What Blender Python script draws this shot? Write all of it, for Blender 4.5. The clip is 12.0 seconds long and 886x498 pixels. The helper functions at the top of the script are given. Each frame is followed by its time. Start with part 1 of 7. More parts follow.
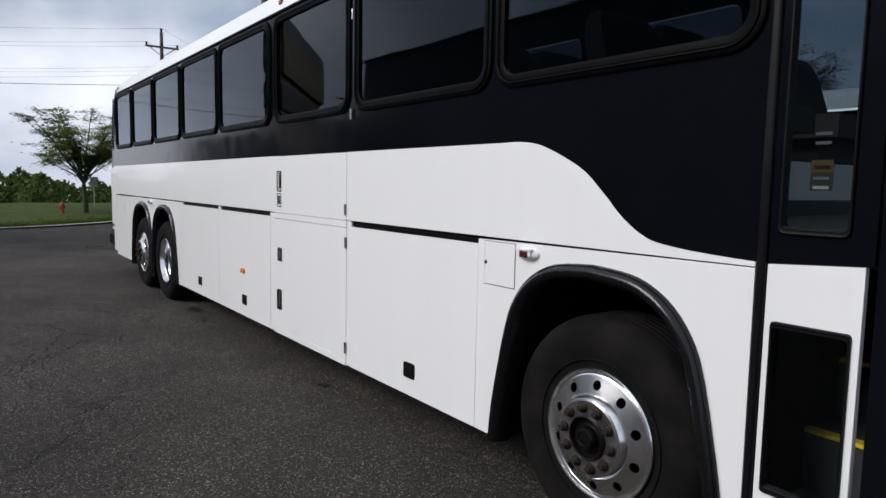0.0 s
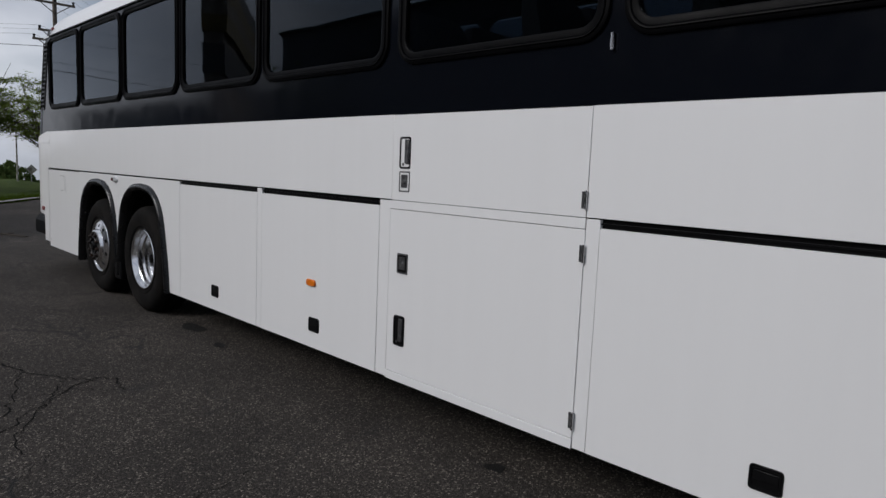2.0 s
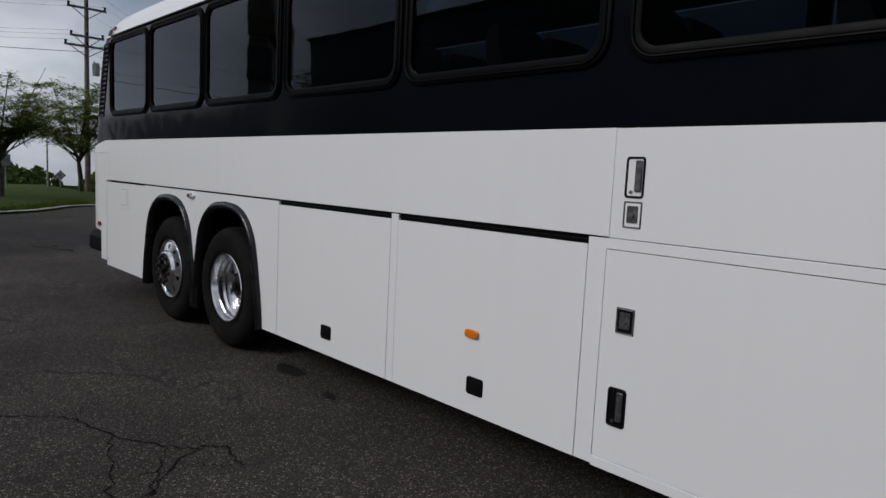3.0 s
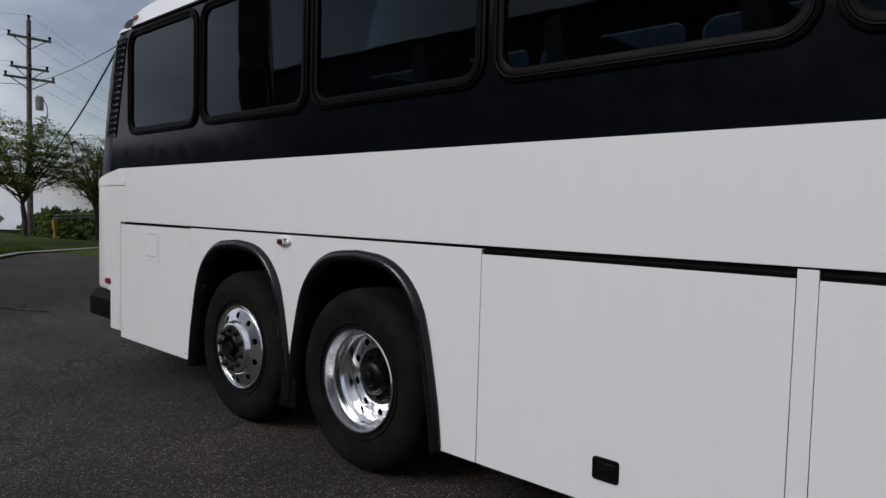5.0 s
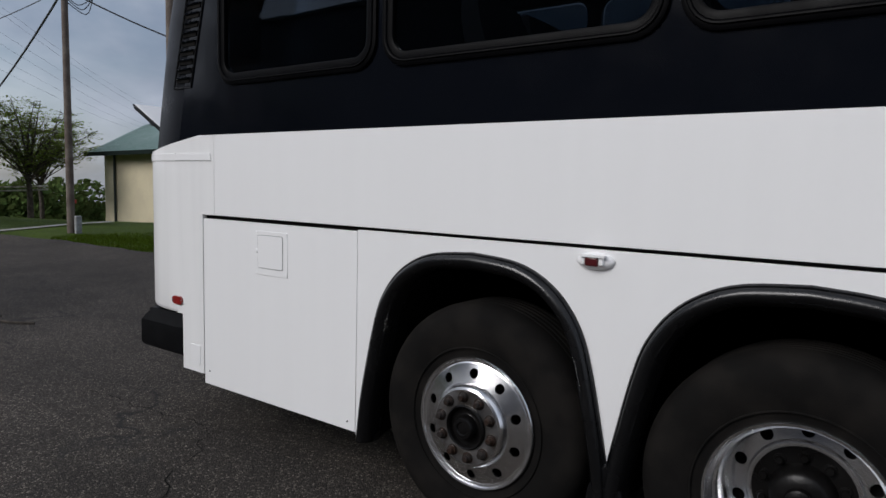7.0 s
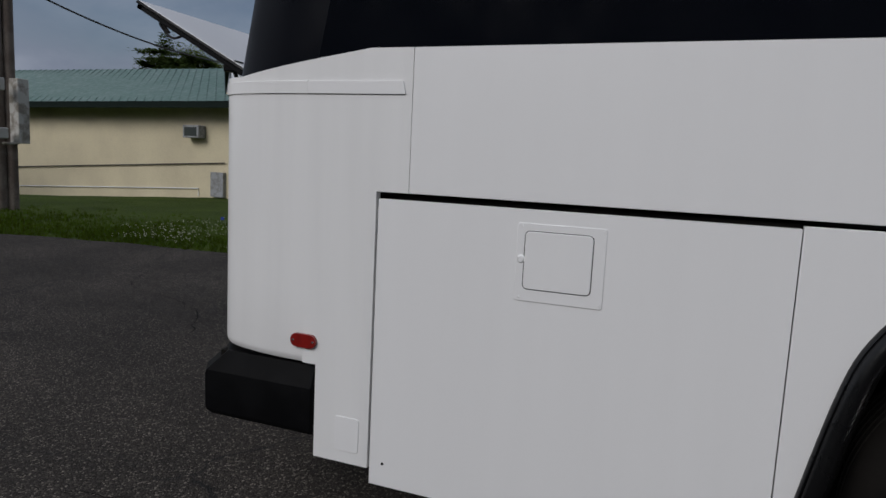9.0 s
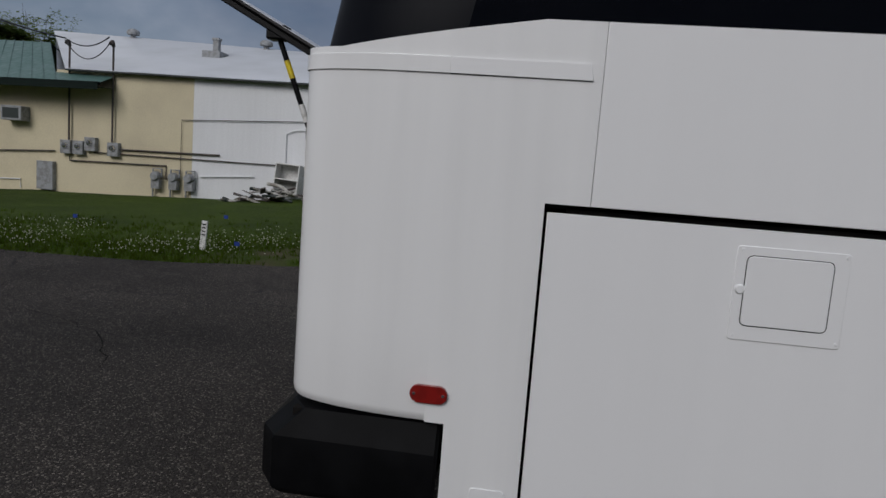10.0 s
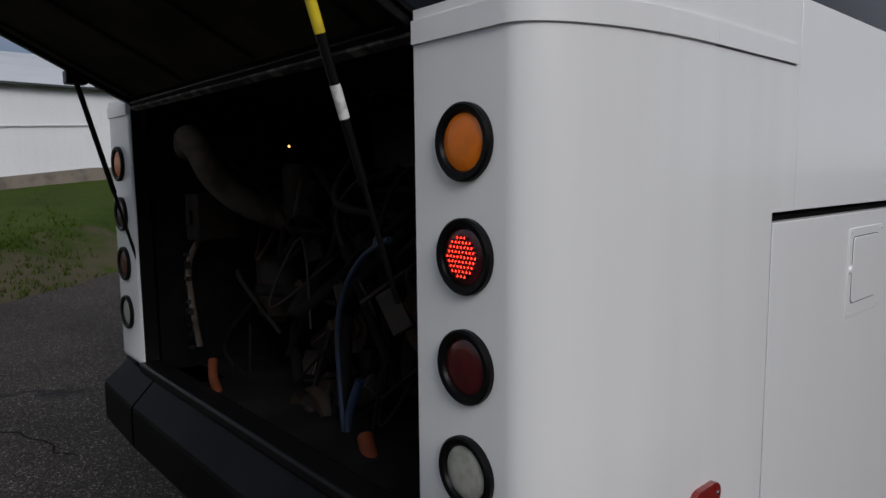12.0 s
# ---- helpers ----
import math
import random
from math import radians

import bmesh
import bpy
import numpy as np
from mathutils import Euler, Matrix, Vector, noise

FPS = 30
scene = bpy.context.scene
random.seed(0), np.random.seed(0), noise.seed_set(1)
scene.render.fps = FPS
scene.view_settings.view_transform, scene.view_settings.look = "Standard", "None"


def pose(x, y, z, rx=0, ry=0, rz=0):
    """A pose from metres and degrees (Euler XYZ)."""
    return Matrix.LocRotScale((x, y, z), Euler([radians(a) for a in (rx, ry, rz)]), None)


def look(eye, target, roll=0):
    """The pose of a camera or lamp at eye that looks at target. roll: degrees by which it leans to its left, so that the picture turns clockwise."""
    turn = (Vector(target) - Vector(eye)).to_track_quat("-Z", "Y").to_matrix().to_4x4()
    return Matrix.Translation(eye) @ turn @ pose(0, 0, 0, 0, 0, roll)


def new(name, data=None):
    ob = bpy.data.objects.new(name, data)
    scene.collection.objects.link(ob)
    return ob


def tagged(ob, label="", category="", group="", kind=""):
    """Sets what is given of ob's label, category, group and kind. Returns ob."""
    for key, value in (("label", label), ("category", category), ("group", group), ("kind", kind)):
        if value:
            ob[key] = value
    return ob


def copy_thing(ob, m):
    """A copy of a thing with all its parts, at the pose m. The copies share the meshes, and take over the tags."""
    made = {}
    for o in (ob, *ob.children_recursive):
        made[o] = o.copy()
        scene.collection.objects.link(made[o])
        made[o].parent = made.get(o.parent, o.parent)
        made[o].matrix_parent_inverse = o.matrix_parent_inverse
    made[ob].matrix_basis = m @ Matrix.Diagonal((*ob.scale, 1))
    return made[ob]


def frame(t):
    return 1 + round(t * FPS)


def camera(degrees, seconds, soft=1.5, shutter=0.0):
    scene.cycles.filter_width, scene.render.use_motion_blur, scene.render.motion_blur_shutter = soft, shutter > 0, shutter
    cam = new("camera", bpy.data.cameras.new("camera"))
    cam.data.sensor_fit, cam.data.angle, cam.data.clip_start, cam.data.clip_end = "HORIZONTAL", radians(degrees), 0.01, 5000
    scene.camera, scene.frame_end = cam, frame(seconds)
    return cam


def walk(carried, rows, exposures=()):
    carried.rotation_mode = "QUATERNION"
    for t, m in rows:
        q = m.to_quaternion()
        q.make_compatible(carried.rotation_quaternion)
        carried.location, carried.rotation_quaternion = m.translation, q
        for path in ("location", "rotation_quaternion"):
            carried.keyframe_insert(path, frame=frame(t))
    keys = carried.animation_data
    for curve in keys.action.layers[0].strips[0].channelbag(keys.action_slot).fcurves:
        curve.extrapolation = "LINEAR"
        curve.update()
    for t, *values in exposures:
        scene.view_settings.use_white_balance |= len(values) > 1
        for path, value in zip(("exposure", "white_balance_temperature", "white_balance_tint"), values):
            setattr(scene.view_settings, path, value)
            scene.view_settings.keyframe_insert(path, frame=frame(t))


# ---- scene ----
cam = camera(67.5, 12.0)

PATH = [
    (0, (-2.274, -1.936, 1.642), (-1.095, -0.333, 1.448), 1.1),
    (0.5, (-2.299, -1.296, 1.643), (-1.039, 0.246, 1.458), 2.4),
    (1, (-2.331, -0.672, 1.634), (-0.973, 0.777, 1.398), 0.5),
    (1.5, (-2.426, 0.026, 1.587), (-1.117, 1.52, 1.352), 3.3),
    (2, (-2.521, 0.697, 1.549), (-1.122, 2.107, 1.315), 2.4),
    (2.5, (-2.537, 1.348, 1.607), (-1.203, 2.824, 1.408), 1.0),
    (2.7, (-2.618, 1.615, 1.608), (-1.267, 3.07, 1.374), 2.4),
    (4.3, (-2.412, 3.755, 1.566), (-0.992, 5.159, 1.452), 1.1),
    (4.5, (-2.451, 3.998, 1.577), (-1.004, 5.367, 1.402), 1.0),
    (5, (-2.501, 4.631, 1.524), (-1.021, 5.971, 1.416), 1.5),
    (5.5, (-2.426, 5.289, 1.576), (-0.907, 6.588, 1.508), 2.2),
    (6, (-2.475, 5.905, 1.611), (-0.954, 7.2, 1.516), -0.4),
    (6.5, (-2.429, 6.588, 1.606), (-0.865, 7.826, 1.461), 2.2),
    (7, (-2.398, 7.258, 1.593), (-0.795, 8.438, 1.398), 1.4),
    (7.5, (-2.326, 7.899, 1.577), (-0.7, 9.049, 1.39), 3.2),
    (7.7, (-2.334, 8.186, 1.591), (-0.675, 9.283, 1.383), 3.8),
    (9.3, (-1.992, 10.148, 1.463), (-0.111, 10.781, 1.212), 2.2),
    (9.5, (-1.972, 10.367, 1.462), (-0.071, 10.934, 1.212), 2.1),
    (10, (-1.81, 10.894, 1.44), (0.16, 11.149, 1.204), 4.4),
    (10.2, (-1.755, 11.097, 1.442), (0.23, 11.187, 1.22), 3.0),
    (10.5, (-1.638, 11.397, 1.449), (0.328, 11.141, 1.182), -0.4),
    (11, (-1.388, 11.803, 1.429), (0.513, 11.228, 1.192), -0.7),
    (11.5, (-1.018, 12.121, 1.435), (0.699, 11.122, 1.202), -0.8),
    (12, (-0.615, 12.375, 1.463), (0.875, 11.059, 1.24), -0.6),
]
walk(cam, [(t, look(eye, target, roll)) for t, eye, target, roll in PATH],
     exposures=[(0, 0.53, 6455, 12), (0.5, 0.48, 6455, 12), (1.0, 0.32, 6455, 12), (2.5, -0.16, 6455, 12), (4.5, -0.08, 6455, 12), (5.5, 0.05, 6455, 12), (6.5, 0.24, 6455, 12), (7.5, 0.14, 6455, 12), (9.5, -0.34, 6455, 12), (10.5, -0.34, 6455, 12), (11.5, -0.32, 6455, 12), (12.0, -0.20, 6455, 12)])

# ---- light ----
world = bpy.data.worlds.new("sky")
scene.world = world
world.use_nodes = True
wn, wl = world.node_tree.nodes, world.node_tree.links
wn.clear()
SUN_EL, SUN_AZ = radians(33), radians(288)


def link(tree, a, b):
    tree.links.new(a, b)


def build_world():
    t = world.node_tree
    out = wn.new("ShaderNodeOutputWorld")
    bg = wn.new("ShaderNodeBackground")
    bg.inputs["Strength"].default_value = 1.0
    sky = wn.new("ShaderNodeTexSky")
    sky.sky_type = "NISHITA"
    sky.sun_disc = False
    sky.sun_elevation, sky.sun_rotation = SUN_EL, SUN_AZ
    dim = wn.new("ShaderNodeMixRGB")
    dim.blend_type = "MULTIPLY"
    dim.inputs[0].default_value = 1.0
    dim.inputs[2].default_value = (0.075, 0.075, 0.075, 1)
    link(t, sky.outputs[0], dim.inputs[1])
    co = wn.new("ShaderNodeTexCoord")
    mp = wn.new("ShaderNodeMapping")
    mp.inputs["Scale"].default_value = (1.25, 1.25, 2.5)
    mp.inputs["Location"].default_value = (0.35, 0.1, 0.55)
    link(t, co.outputs["Generated"], mp.inputs[0])
    n1 = wn.new("ShaderNodeTexNoise")
    n1.inputs["Scale"].default_value = 1.7
    n1.inputs["Detail"].default_value = 7
    n1.inputs["Roughness"].default_value = 0.52
    n1.inputs["Distortion"].default_value = 0.15
    link(t, mp.outputs[0], n1.inputs[0])
    cover = wn.new("ShaderNodeValToRGB")
    cover.color_ramp.elements[0].position = 0.27
    cover.color_ramp.elements[1].position = 0.50
    link(t, n1.outputs[0], cover.inputs[0])
    n2 = wn.new("ShaderNodeTexNoise")
    n2.inputs["Scale"].default_value = 2.4
    n2.inputs["Detail"].default_value = 6
    link(t, mp.outputs[0], n2.inputs[0])
    tone = wn.new("ShaderNodeValToRGB")
    tone.color_ramp.elements[0].position = 0.33
    tone.color_ramp.elements[0].color = (0.30, 0.34, 0.415, 1)
    tone.color_ramp.elements[1].position = 0.70
    tone.color_ramp.elements[1].color = (0.70, 0.735, 0.79, 1)
    link(t, n2.outputs[0], tone.inputs[0])
    mix = wn.new("ShaderNodeMixRGB")
    link(t, cover.outputs[0], mix.inputs[0])
    link(t, dim.outputs[0], mix.inputs[1])
    link(t, tone.outputs[0], mix.inputs[2])
    # the cloud deck is thicker and darker on the side away from the sun
    dot = wn.new("ShaderNodeVectorMath")
    dot.operation = "DOT_PRODUCT"
    dot.inputs[1].default_value = (math.sin(SUN_AZ), math.cos(SUN_AZ), 0.0)
    link(t, co.outputs["Generated"], dot.inputs[0])
    thick = wn.new("ShaderNodeValToRGB")
    thick.color_ramp.elements[0].position, thick.color_ramp.elements[0].color = 0.05, (0.42, 0.47, 0.56, 1)
    thick.color_ramp.elements[1].position, thick.color_ramp.elements[1].color = 0.60, (1.04, 1.04, 1.04, 1)
    half = wn.new("ShaderNodeMath")
    half.operation = "MULTIPLY_ADD"
    half.inputs[1].default_value, half.inputs[2].default_value = 0.5, 0.5
    link(t, dot.outputs["Value"], half.inputs[0])
    link(t, half.outputs[0], thick.inputs[0])
    deck = wn.new("ShaderNodeMixRGB")
    deck.blend_type = "MULTIPLY"
    deck.inputs[0].default_value = 1.0
    link(t, mix.outputs[0], deck.inputs[1])
    link(t, thick.outputs[0], deck.inputs[2])
    link(t, deck.outputs[0], bg.inputs[0])
    link(t, bg.outputs[0], out.inputs[0])


build_world()
sun_data = bpy.data.lights.new("sun", "SUN")
sun_data.energy, sun_data.angle, sun_data.color = 1.85, radians(28), (1.0, 0.985, 0.965)
sun = new("sun", sun_data)
sun.matrix_world = look((0, 0, 0), (-math.sin(SUN_AZ) * math.cos(SUN_EL), -math.cos(SUN_AZ) * math.cos(SUN_EL), -math.sin(SUN_EL)))


# ---- materials ----
def material(name, base, rough=0.5, metal=0.0, coat=0.0, spot=None, spot_scale=4.0, spot_range=(0.45, 0.6), grain=0.0, grain_scale=120.0,
             bump=0.0, bump_scale=60.0, wave=0.0, wave_scale=2.0, island=0.0, rough_var=0.0, spec=0.5, streak=0.0):
    """Principled paint, rubber, metal or stone with large stains, fine grain and relief, in object space."""
    m = bpy.data.materials.new(name)
    m.use_nodes = True
    t = m.node_tree
    n = t.nodes
    p = n["Principled BSDF"]
    p.inputs["Roughness"].default_value = rough
    p.inputs["Metallic"].default_value = metal
    p.inputs["Coat Weight"].default_value = coat
    p.inputs["Coat Roughness"].default_value = 0.05
    p.inputs["Specular IOR Level"].default_value = spec
    co = n.new("ShaderNodeTexCoord")
    col = n.new("ShaderNodeRGB")
    col.outputs[0].default_value = (*base, 1)
    last = col.outputs[0]
    if spot:
        tex = n.new("ShaderNodeTexNoise")
        tex.inputs["Scale"].default_value, tex.inputs["Detail"].default_value = spot_scale, 6
        link(t, co.outputs["Object"], tex.inputs[0])
        ramp = n.new("ShaderNodeValToRGB")
        ramp.color_ramp.elements[0].position, ramp.color_ramp.elements[1].position = spot_range
        link(t, tex.outputs[0], ramp.inputs[0])
        mx = n.new("ShaderNodeMixRGB")
        mx.inputs[2].default_value = (*spot, 1)
        link(t, ramp.outputs[0], mx.inputs[0])
        link(t, last, mx.inputs[1])
        last = mx.outputs[0]
    if grain:
        tex = n.new("ShaderNodeTexNoise")
        tex.inputs["Scale"].default_value, tex.inputs["Detail"].default_value = grain_scale, 3
        link(t, co.outputs["Object"], tex.inputs[0])
        mr = n.new("ShaderNodeMapRange")
        mr.inputs["From Min"].default_value, mr.inputs["From Max"].default_value = 0.3, 0.7
        mr.inputs["To Min"].default_value, mr.inputs["To Max"].default_value = 1 - grain, 1 + grain
        link(t, tex.outputs[0], mr.inputs[0])
        mx = n.new("ShaderNodeVectorMath")
        mx.operation = "SCALE"
        link(t, last, mx.inputs[0])
        link(t, mr.outputs[0], mx.inputs["Scale"])
        last = mx.outputs[0]
    if island:
        geo = n.new("ShaderNodeNewGeometry")
        hsv = n.new("ShaderNodeHueSaturation")
        mr = n.new("ShaderNodeMapRange")
        mr.inputs["To Min"].default_value, mr.inputs["To Max"].default_value = 1 - island, 1 + island
        link(t, geo.outputs["Random Per Island"], mr.inputs[0])
        link(t, mr.outputs[0], hsv.inputs["Value"])
        link(t, last, hsv.inputs["Color"])
        last = hsv.outputs[0]
    if streak:
        mp = n.new("ShaderNodeMapping")
        mp.inputs["Scale"].default_value = (9.0, 9.0, 0.55)
        link(t, co.outputs["Object"], mp.inputs[0])
        for scale, k in ((1.0, 1.0), (0.13, 0.8)):
            tex = n.new("ShaderNodeTexNoise")
            tex.inputs["Scale"].default_value, tex.inputs["Detail"].default_value = scale, 5
            link(t, mp.outputs[0], tex.inputs[0])
            mr = n.new("ShaderNodeMapRange")
            mr.inputs["From Min"].default_value, mr.inputs["From Max"].default_value = 0.35, 0.75
            mr.inputs["To Min"].default_value, mr.inputs["To Max"].default_value = 1.0, 1.0 - streak * k
            link(t, tex.outputs[0], mr.inputs[0])
            mx = n.new("ShaderNodeVectorMath")
            mx.operation = "SCALE"
            link(t, last, mx.inputs[0])
            link(t, mr.outputs[0], mx.inputs["Scale"])
            last = mx.outputs[0]
    link(t, last, p.inputs["Base Color"])
    if rough_var:
        tex = n.new("ShaderNodeTexNoise")
        tex.inputs["Scale"].default_value = 6
        tex.inputs["Detail"].default_value = 5
        link(t, co.outputs["Object"], tex.inputs[0])
        mr = n.new("ShaderNodeMapRange")
        mr.inputs["From Min"].default_value, mr.inputs["From Max"].default_value = 0.3, 0.7
        mr.inputs["To Min"].default_value, mr.inputs["To Max"].default_value = max(0.02, rough - rough_var), rough + rough_var
        link(t, tex.outputs[0], mr.inputs[0])
        link(t, mr.outputs[0], p.inputs["Roughness"])
    normal = None
    for amount, scale, dist in ((wave, wave_scale, 0.02), (bump, bump_scale, 0.004)):
        if amount:
            tex = n.new("ShaderNodeTexNoise")
            tex.inputs["Scale"].default_value, tex.inputs["Detail"].default_value = scale, 3
            link(t, co.outputs["Object"], tex.inputs[0])
            b = n.new("ShaderNodeBump")
            b.inputs["Strength"].default_value, b.inputs["Distance"].default_value = amount, dist
            link(t, tex.outputs[0], b.inputs["Height"])
            if normal:
                link(t, normal, b.inputs["Normal"])
            normal = b.outputs[0]
    if normal:
        link(t, normal, p.inputs["Normal"])
    return m


def tinted_glass(name, tint, gloss=0.02):
    m = bpy.data.materials.new(name)
    m.use_nodes = True
    t = m.node_tree
    n = t.nodes
    n.clear()
    out = n.new("ShaderNodeOutputMaterial")
    tr = n.new("ShaderNodeBsdfTransparent")
    tr.inputs[0].default_value = (*tint, 1)
    gl = n.new("ShaderNodeBsdfGlossy")
    gl.inputs["Roughness"].default_value = gloss
    gl.inputs["Color"].default_value = (0.82, 0.90, 1.0, 1)
    fr = n.new("ShaderNodeFresnel")
    fr.inputs[0].default_value = 1.30
    co = n.new("ShaderNodeTexCoord")
    tex = n.new("ShaderNodeTexNoise")
    tex.inputs["Scale"].default_value = 1.3
    b = n.new("ShaderNodeBump")
    b.inputs["Strength"].default_value, b.inputs["Distance"].default_value = 0.06, 0.02
    link(t, co.outputs["Object"], tex.inputs[0])
    link(t, tex.outputs[0], b.inputs["Height"])
    link(t, b.outputs[0], gl.inputs["Normal"])
    mx = n.new("ShaderNodeMixShader")
    link(t, fr.outputs[0], mx.inputs[0])
    link(t, tr.outputs[0], mx.inputs[1])
    link(t, gl.outputs[0], mx.inputs[2])
    link(t, mx.outputs[0], out.inputs[0])
    return m


def leaf_material(name, colour):
    """Thin leaves that let some light through, each clump a little different."""
    m = bpy.data.materials.new(name)
    m.use_nodes = True
    t = m.node_tree
    n = t.nodes
    n.clear()
    out = n.new("ShaderNodeOutputMaterial")
    geo = n.new("ShaderNodeNewGeometry")
    hsv = n.new("ShaderNodeHueSaturation")
    hsv.inputs["Color"].default_value = (*colour, 1)
    mr = n.new("ShaderNodeMapRange")
    mr.inputs["To Min"].default_value, mr.inputs["To Max"].default_value = 0.55, 1.5
    link(t, geo.outputs["Random Per Island"], mr.inputs[0])
    link(t, mr.outputs[0], hsv.inputs["Value"])
    mh = n.new("ShaderNodeMapRange")
    mh.inputs["To Min"].default_value, mh.inputs["To Max"].default_value = 0.475, 0.515
    link(t, geo.outputs["Random Per Island"], mh.inputs[0])
    link(t, mh.outputs[0], hsv.inputs["Hue"])
    d = n.new("ShaderNodeBsdfDiffuse")
    tr = n.new("ShaderNodeBsdfTranslucent")
    link(t, hsv.outputs[0], d.inputs[0])
    link(t, hsv.outputs[0], tr.inputs[0])
    mx = n.new("ShaderNodeMixShader")
    mx.inputs[0].default_value = 0.4
    link(t, d.outputs[0], mx.inputs[1])
    link(t, tr.outputs[0], mx.inputs[2])
    link(t, mx.outputs[0], out.inputs[0])
    return m


def lamp_glow(name, colour, strength):
    m = bpy.data.materials.new(name)
    m.use_nodes = True
    p = m.node_tree.nodes["Principled BSDF"]
    p.inputs["Base Color"].default_value = (*colour, 1)
    p.inputs["Emission Color"].default_value = (*colour, 1)
    p.inputs["Emission Strength"].default_value = strength
    return m


def asphalt_material():
    m = bpy.data.materials.new("worn_asphalt")
    m.use_nodes = True
    t = m.node_tree
    n = t.nodes
    p = n["Principled BSDF"]
    p.inputs["Roughness"].default_value = 0.92
    p.inputs["Specular IOR Level"].default_value = 0.25
    co = n.new("ShaderNodeTexCoord")
    # stones of the worn surface
    vo = n.new("ShaderNodeTexVoronoi")
    vo.inputs["Scale"].default_value = 120
    link(t, co.outputs["Object"], vo.inputs["Vector"])
    stone = n.new("ShaderNodeValToRGB")
    e = stone.color_ramp.elements
    e[0].position, e[0].color = 0.0, (0.0142, 0.0120, 0.0102, 1)
    e[1].position, e[1].color = 1.0, (0.20, 0.176, 0.150, 1)
    for pos, c in ((0.35, (0.0225, 0.0190, 0.0160, 1)), (0.66, (0.0360, 0.0306, 0.0260, 1)), (0.90, (0.068, 0.0585, 0.0495, 1))):
        el = e.new(pos)
        el.color = c
    sep = n.new("ShaderNodeSeparateColor")
    link(t, vo.outputs["Color"], sep.inputs[0])
    link(t, sep.outputs[0], stone.inputs[0])
    big = n.new("ShaderNodeTexNoise")
    big.inputs["Scale"].default_value, big.inputs["Detail"].default_value = 0.55, 8
    big.inputs["Roughness"].default_value = 0.62
    link(t, co.outputs["Object"], big.inputs[0])
    mr = n.new("ShaderNodeMapRange")
    mr.inputs["From Min"].default_value, mr.inputs["From Max"].default_value = 0.3, 0.7
    mr.inputs["To Min"].default_value, mr.inputs["To Max"].default_value = 0.58, 1.5
    link(t, big.outputs[0], mr.inputs[0])
    sc = n.new("ShaderNodeVectorMath")
    sc.operation = "SCALE"
    link(t, stone.outputs[0], sc.inputs[0])
    link(t, mr.outputs[0], sc.inputs["Scale"])
    # oil stains
    oil = n.new("ShaderNodeTexNoise")
    oil.inputs["Scale"].default_value, oil.inputs["Detail"].default_value = 1.1, 4
    off = n.new("ShaderNodeMapping")
    off.inputs["Location"].default_value = (3.1, 7.7, 0)
    link(t, co.outputs["Object"], off.inputs[0])
    link(t, off.outputs[0], oil.inputs[0])
    orr = n.new("ShaderNodeValToRGB")
    orr.color_ramp.elements[0].position, orr.color_ramp.elements[1].position = 0.68, 0.75
    link(t, oil.outputs[0], orr.inputs[0])
    mx = n.new("ShaderNodeMixRGB")
    mx.inputs[2].default_value = (0.02, 0.019, 0.018, 1)
    link(t, orr.outputs[0], mx.inputs[0])
    link(t, sc.outputs[0], mx.inputs[1])
    # hairline cracks, broken up
    wob = n.new("ShaderNodeTexNoise")
    wob.inputs["Scale"].default_value, wob.inputs["Detail"].default_value = 1.8, 5
    link(t, co.outputs["Object"], wob.inputs[0])
    vm = n.new("ShaderNodeVectorMath")
    vm.operation = "MULTIPLY_ADD"
    vm.inputs[1].default_value = (0.9, 0.9, 0.0)
    link(t, wob.outputs["Color"], vm.inputs[0])
    link(t, co.outputs["Object"], vm.inputs[2])
    cr = n.new("ShaderNodeTexVoronoi")
    cr.feature = "DISTANCE_TO_EDGE"
    cr.inputs["Scale"].default_value = 0.42
    link(t, vm.outputs[0], cr.inputs["Vector"])
    cramp = n.new("ShaderNodeValToRGB")
    cramp.color_ramp.elements[0].position, cramp.color_ramp.elements[0].color = 0.002, (1, 1, 1, 1)
    cramp.color_ramp.elements[1].position, cramp.color_ramp.elements[1].color = 0.007, (0, 0, 0, 1)
    link(t, cr.outputs["Distance"], cramp.inputs[0])
    brk = n.new("ShaderNodeMath")
    brk.operation = "MULTIPLY"
    bro = n.new("ShaderNodeValToRGB")
    bro.color_ramp.elements[0].position, bro.color_ramp.elements[1].position = 0.44, 0.56
    link(t, big.outputs[0], bro.inputs[0])
    link(t, cramp.outputs[0], brk.inputs[0])
    link(t, bro.outputs[0], brk.inputs[1])
    mx2 = n.new("ShaderNodeMixRGB")
    mx2.inputs[2].default_value = (0.012, 0.012, 0.012, 1)
    link(t, brk.outputs[0], mx2.inputs[0])
    link(t, mx.outputs[0], mx2.inputs[1])
    link(t, mx2.outputs[0], p.inputs["Base Color"])
    b = n.new("ShaderNodeBump")
    b.inputs["Strength"].default_value, b.inputs["Distance"].default_value = 0.8, 0.006
    b.invert = True
    link(t, vo.outputs["Distance"], b.inputs["Height"])
    link(t, b.outputs[0], p.inputs["Normal"])
    return m


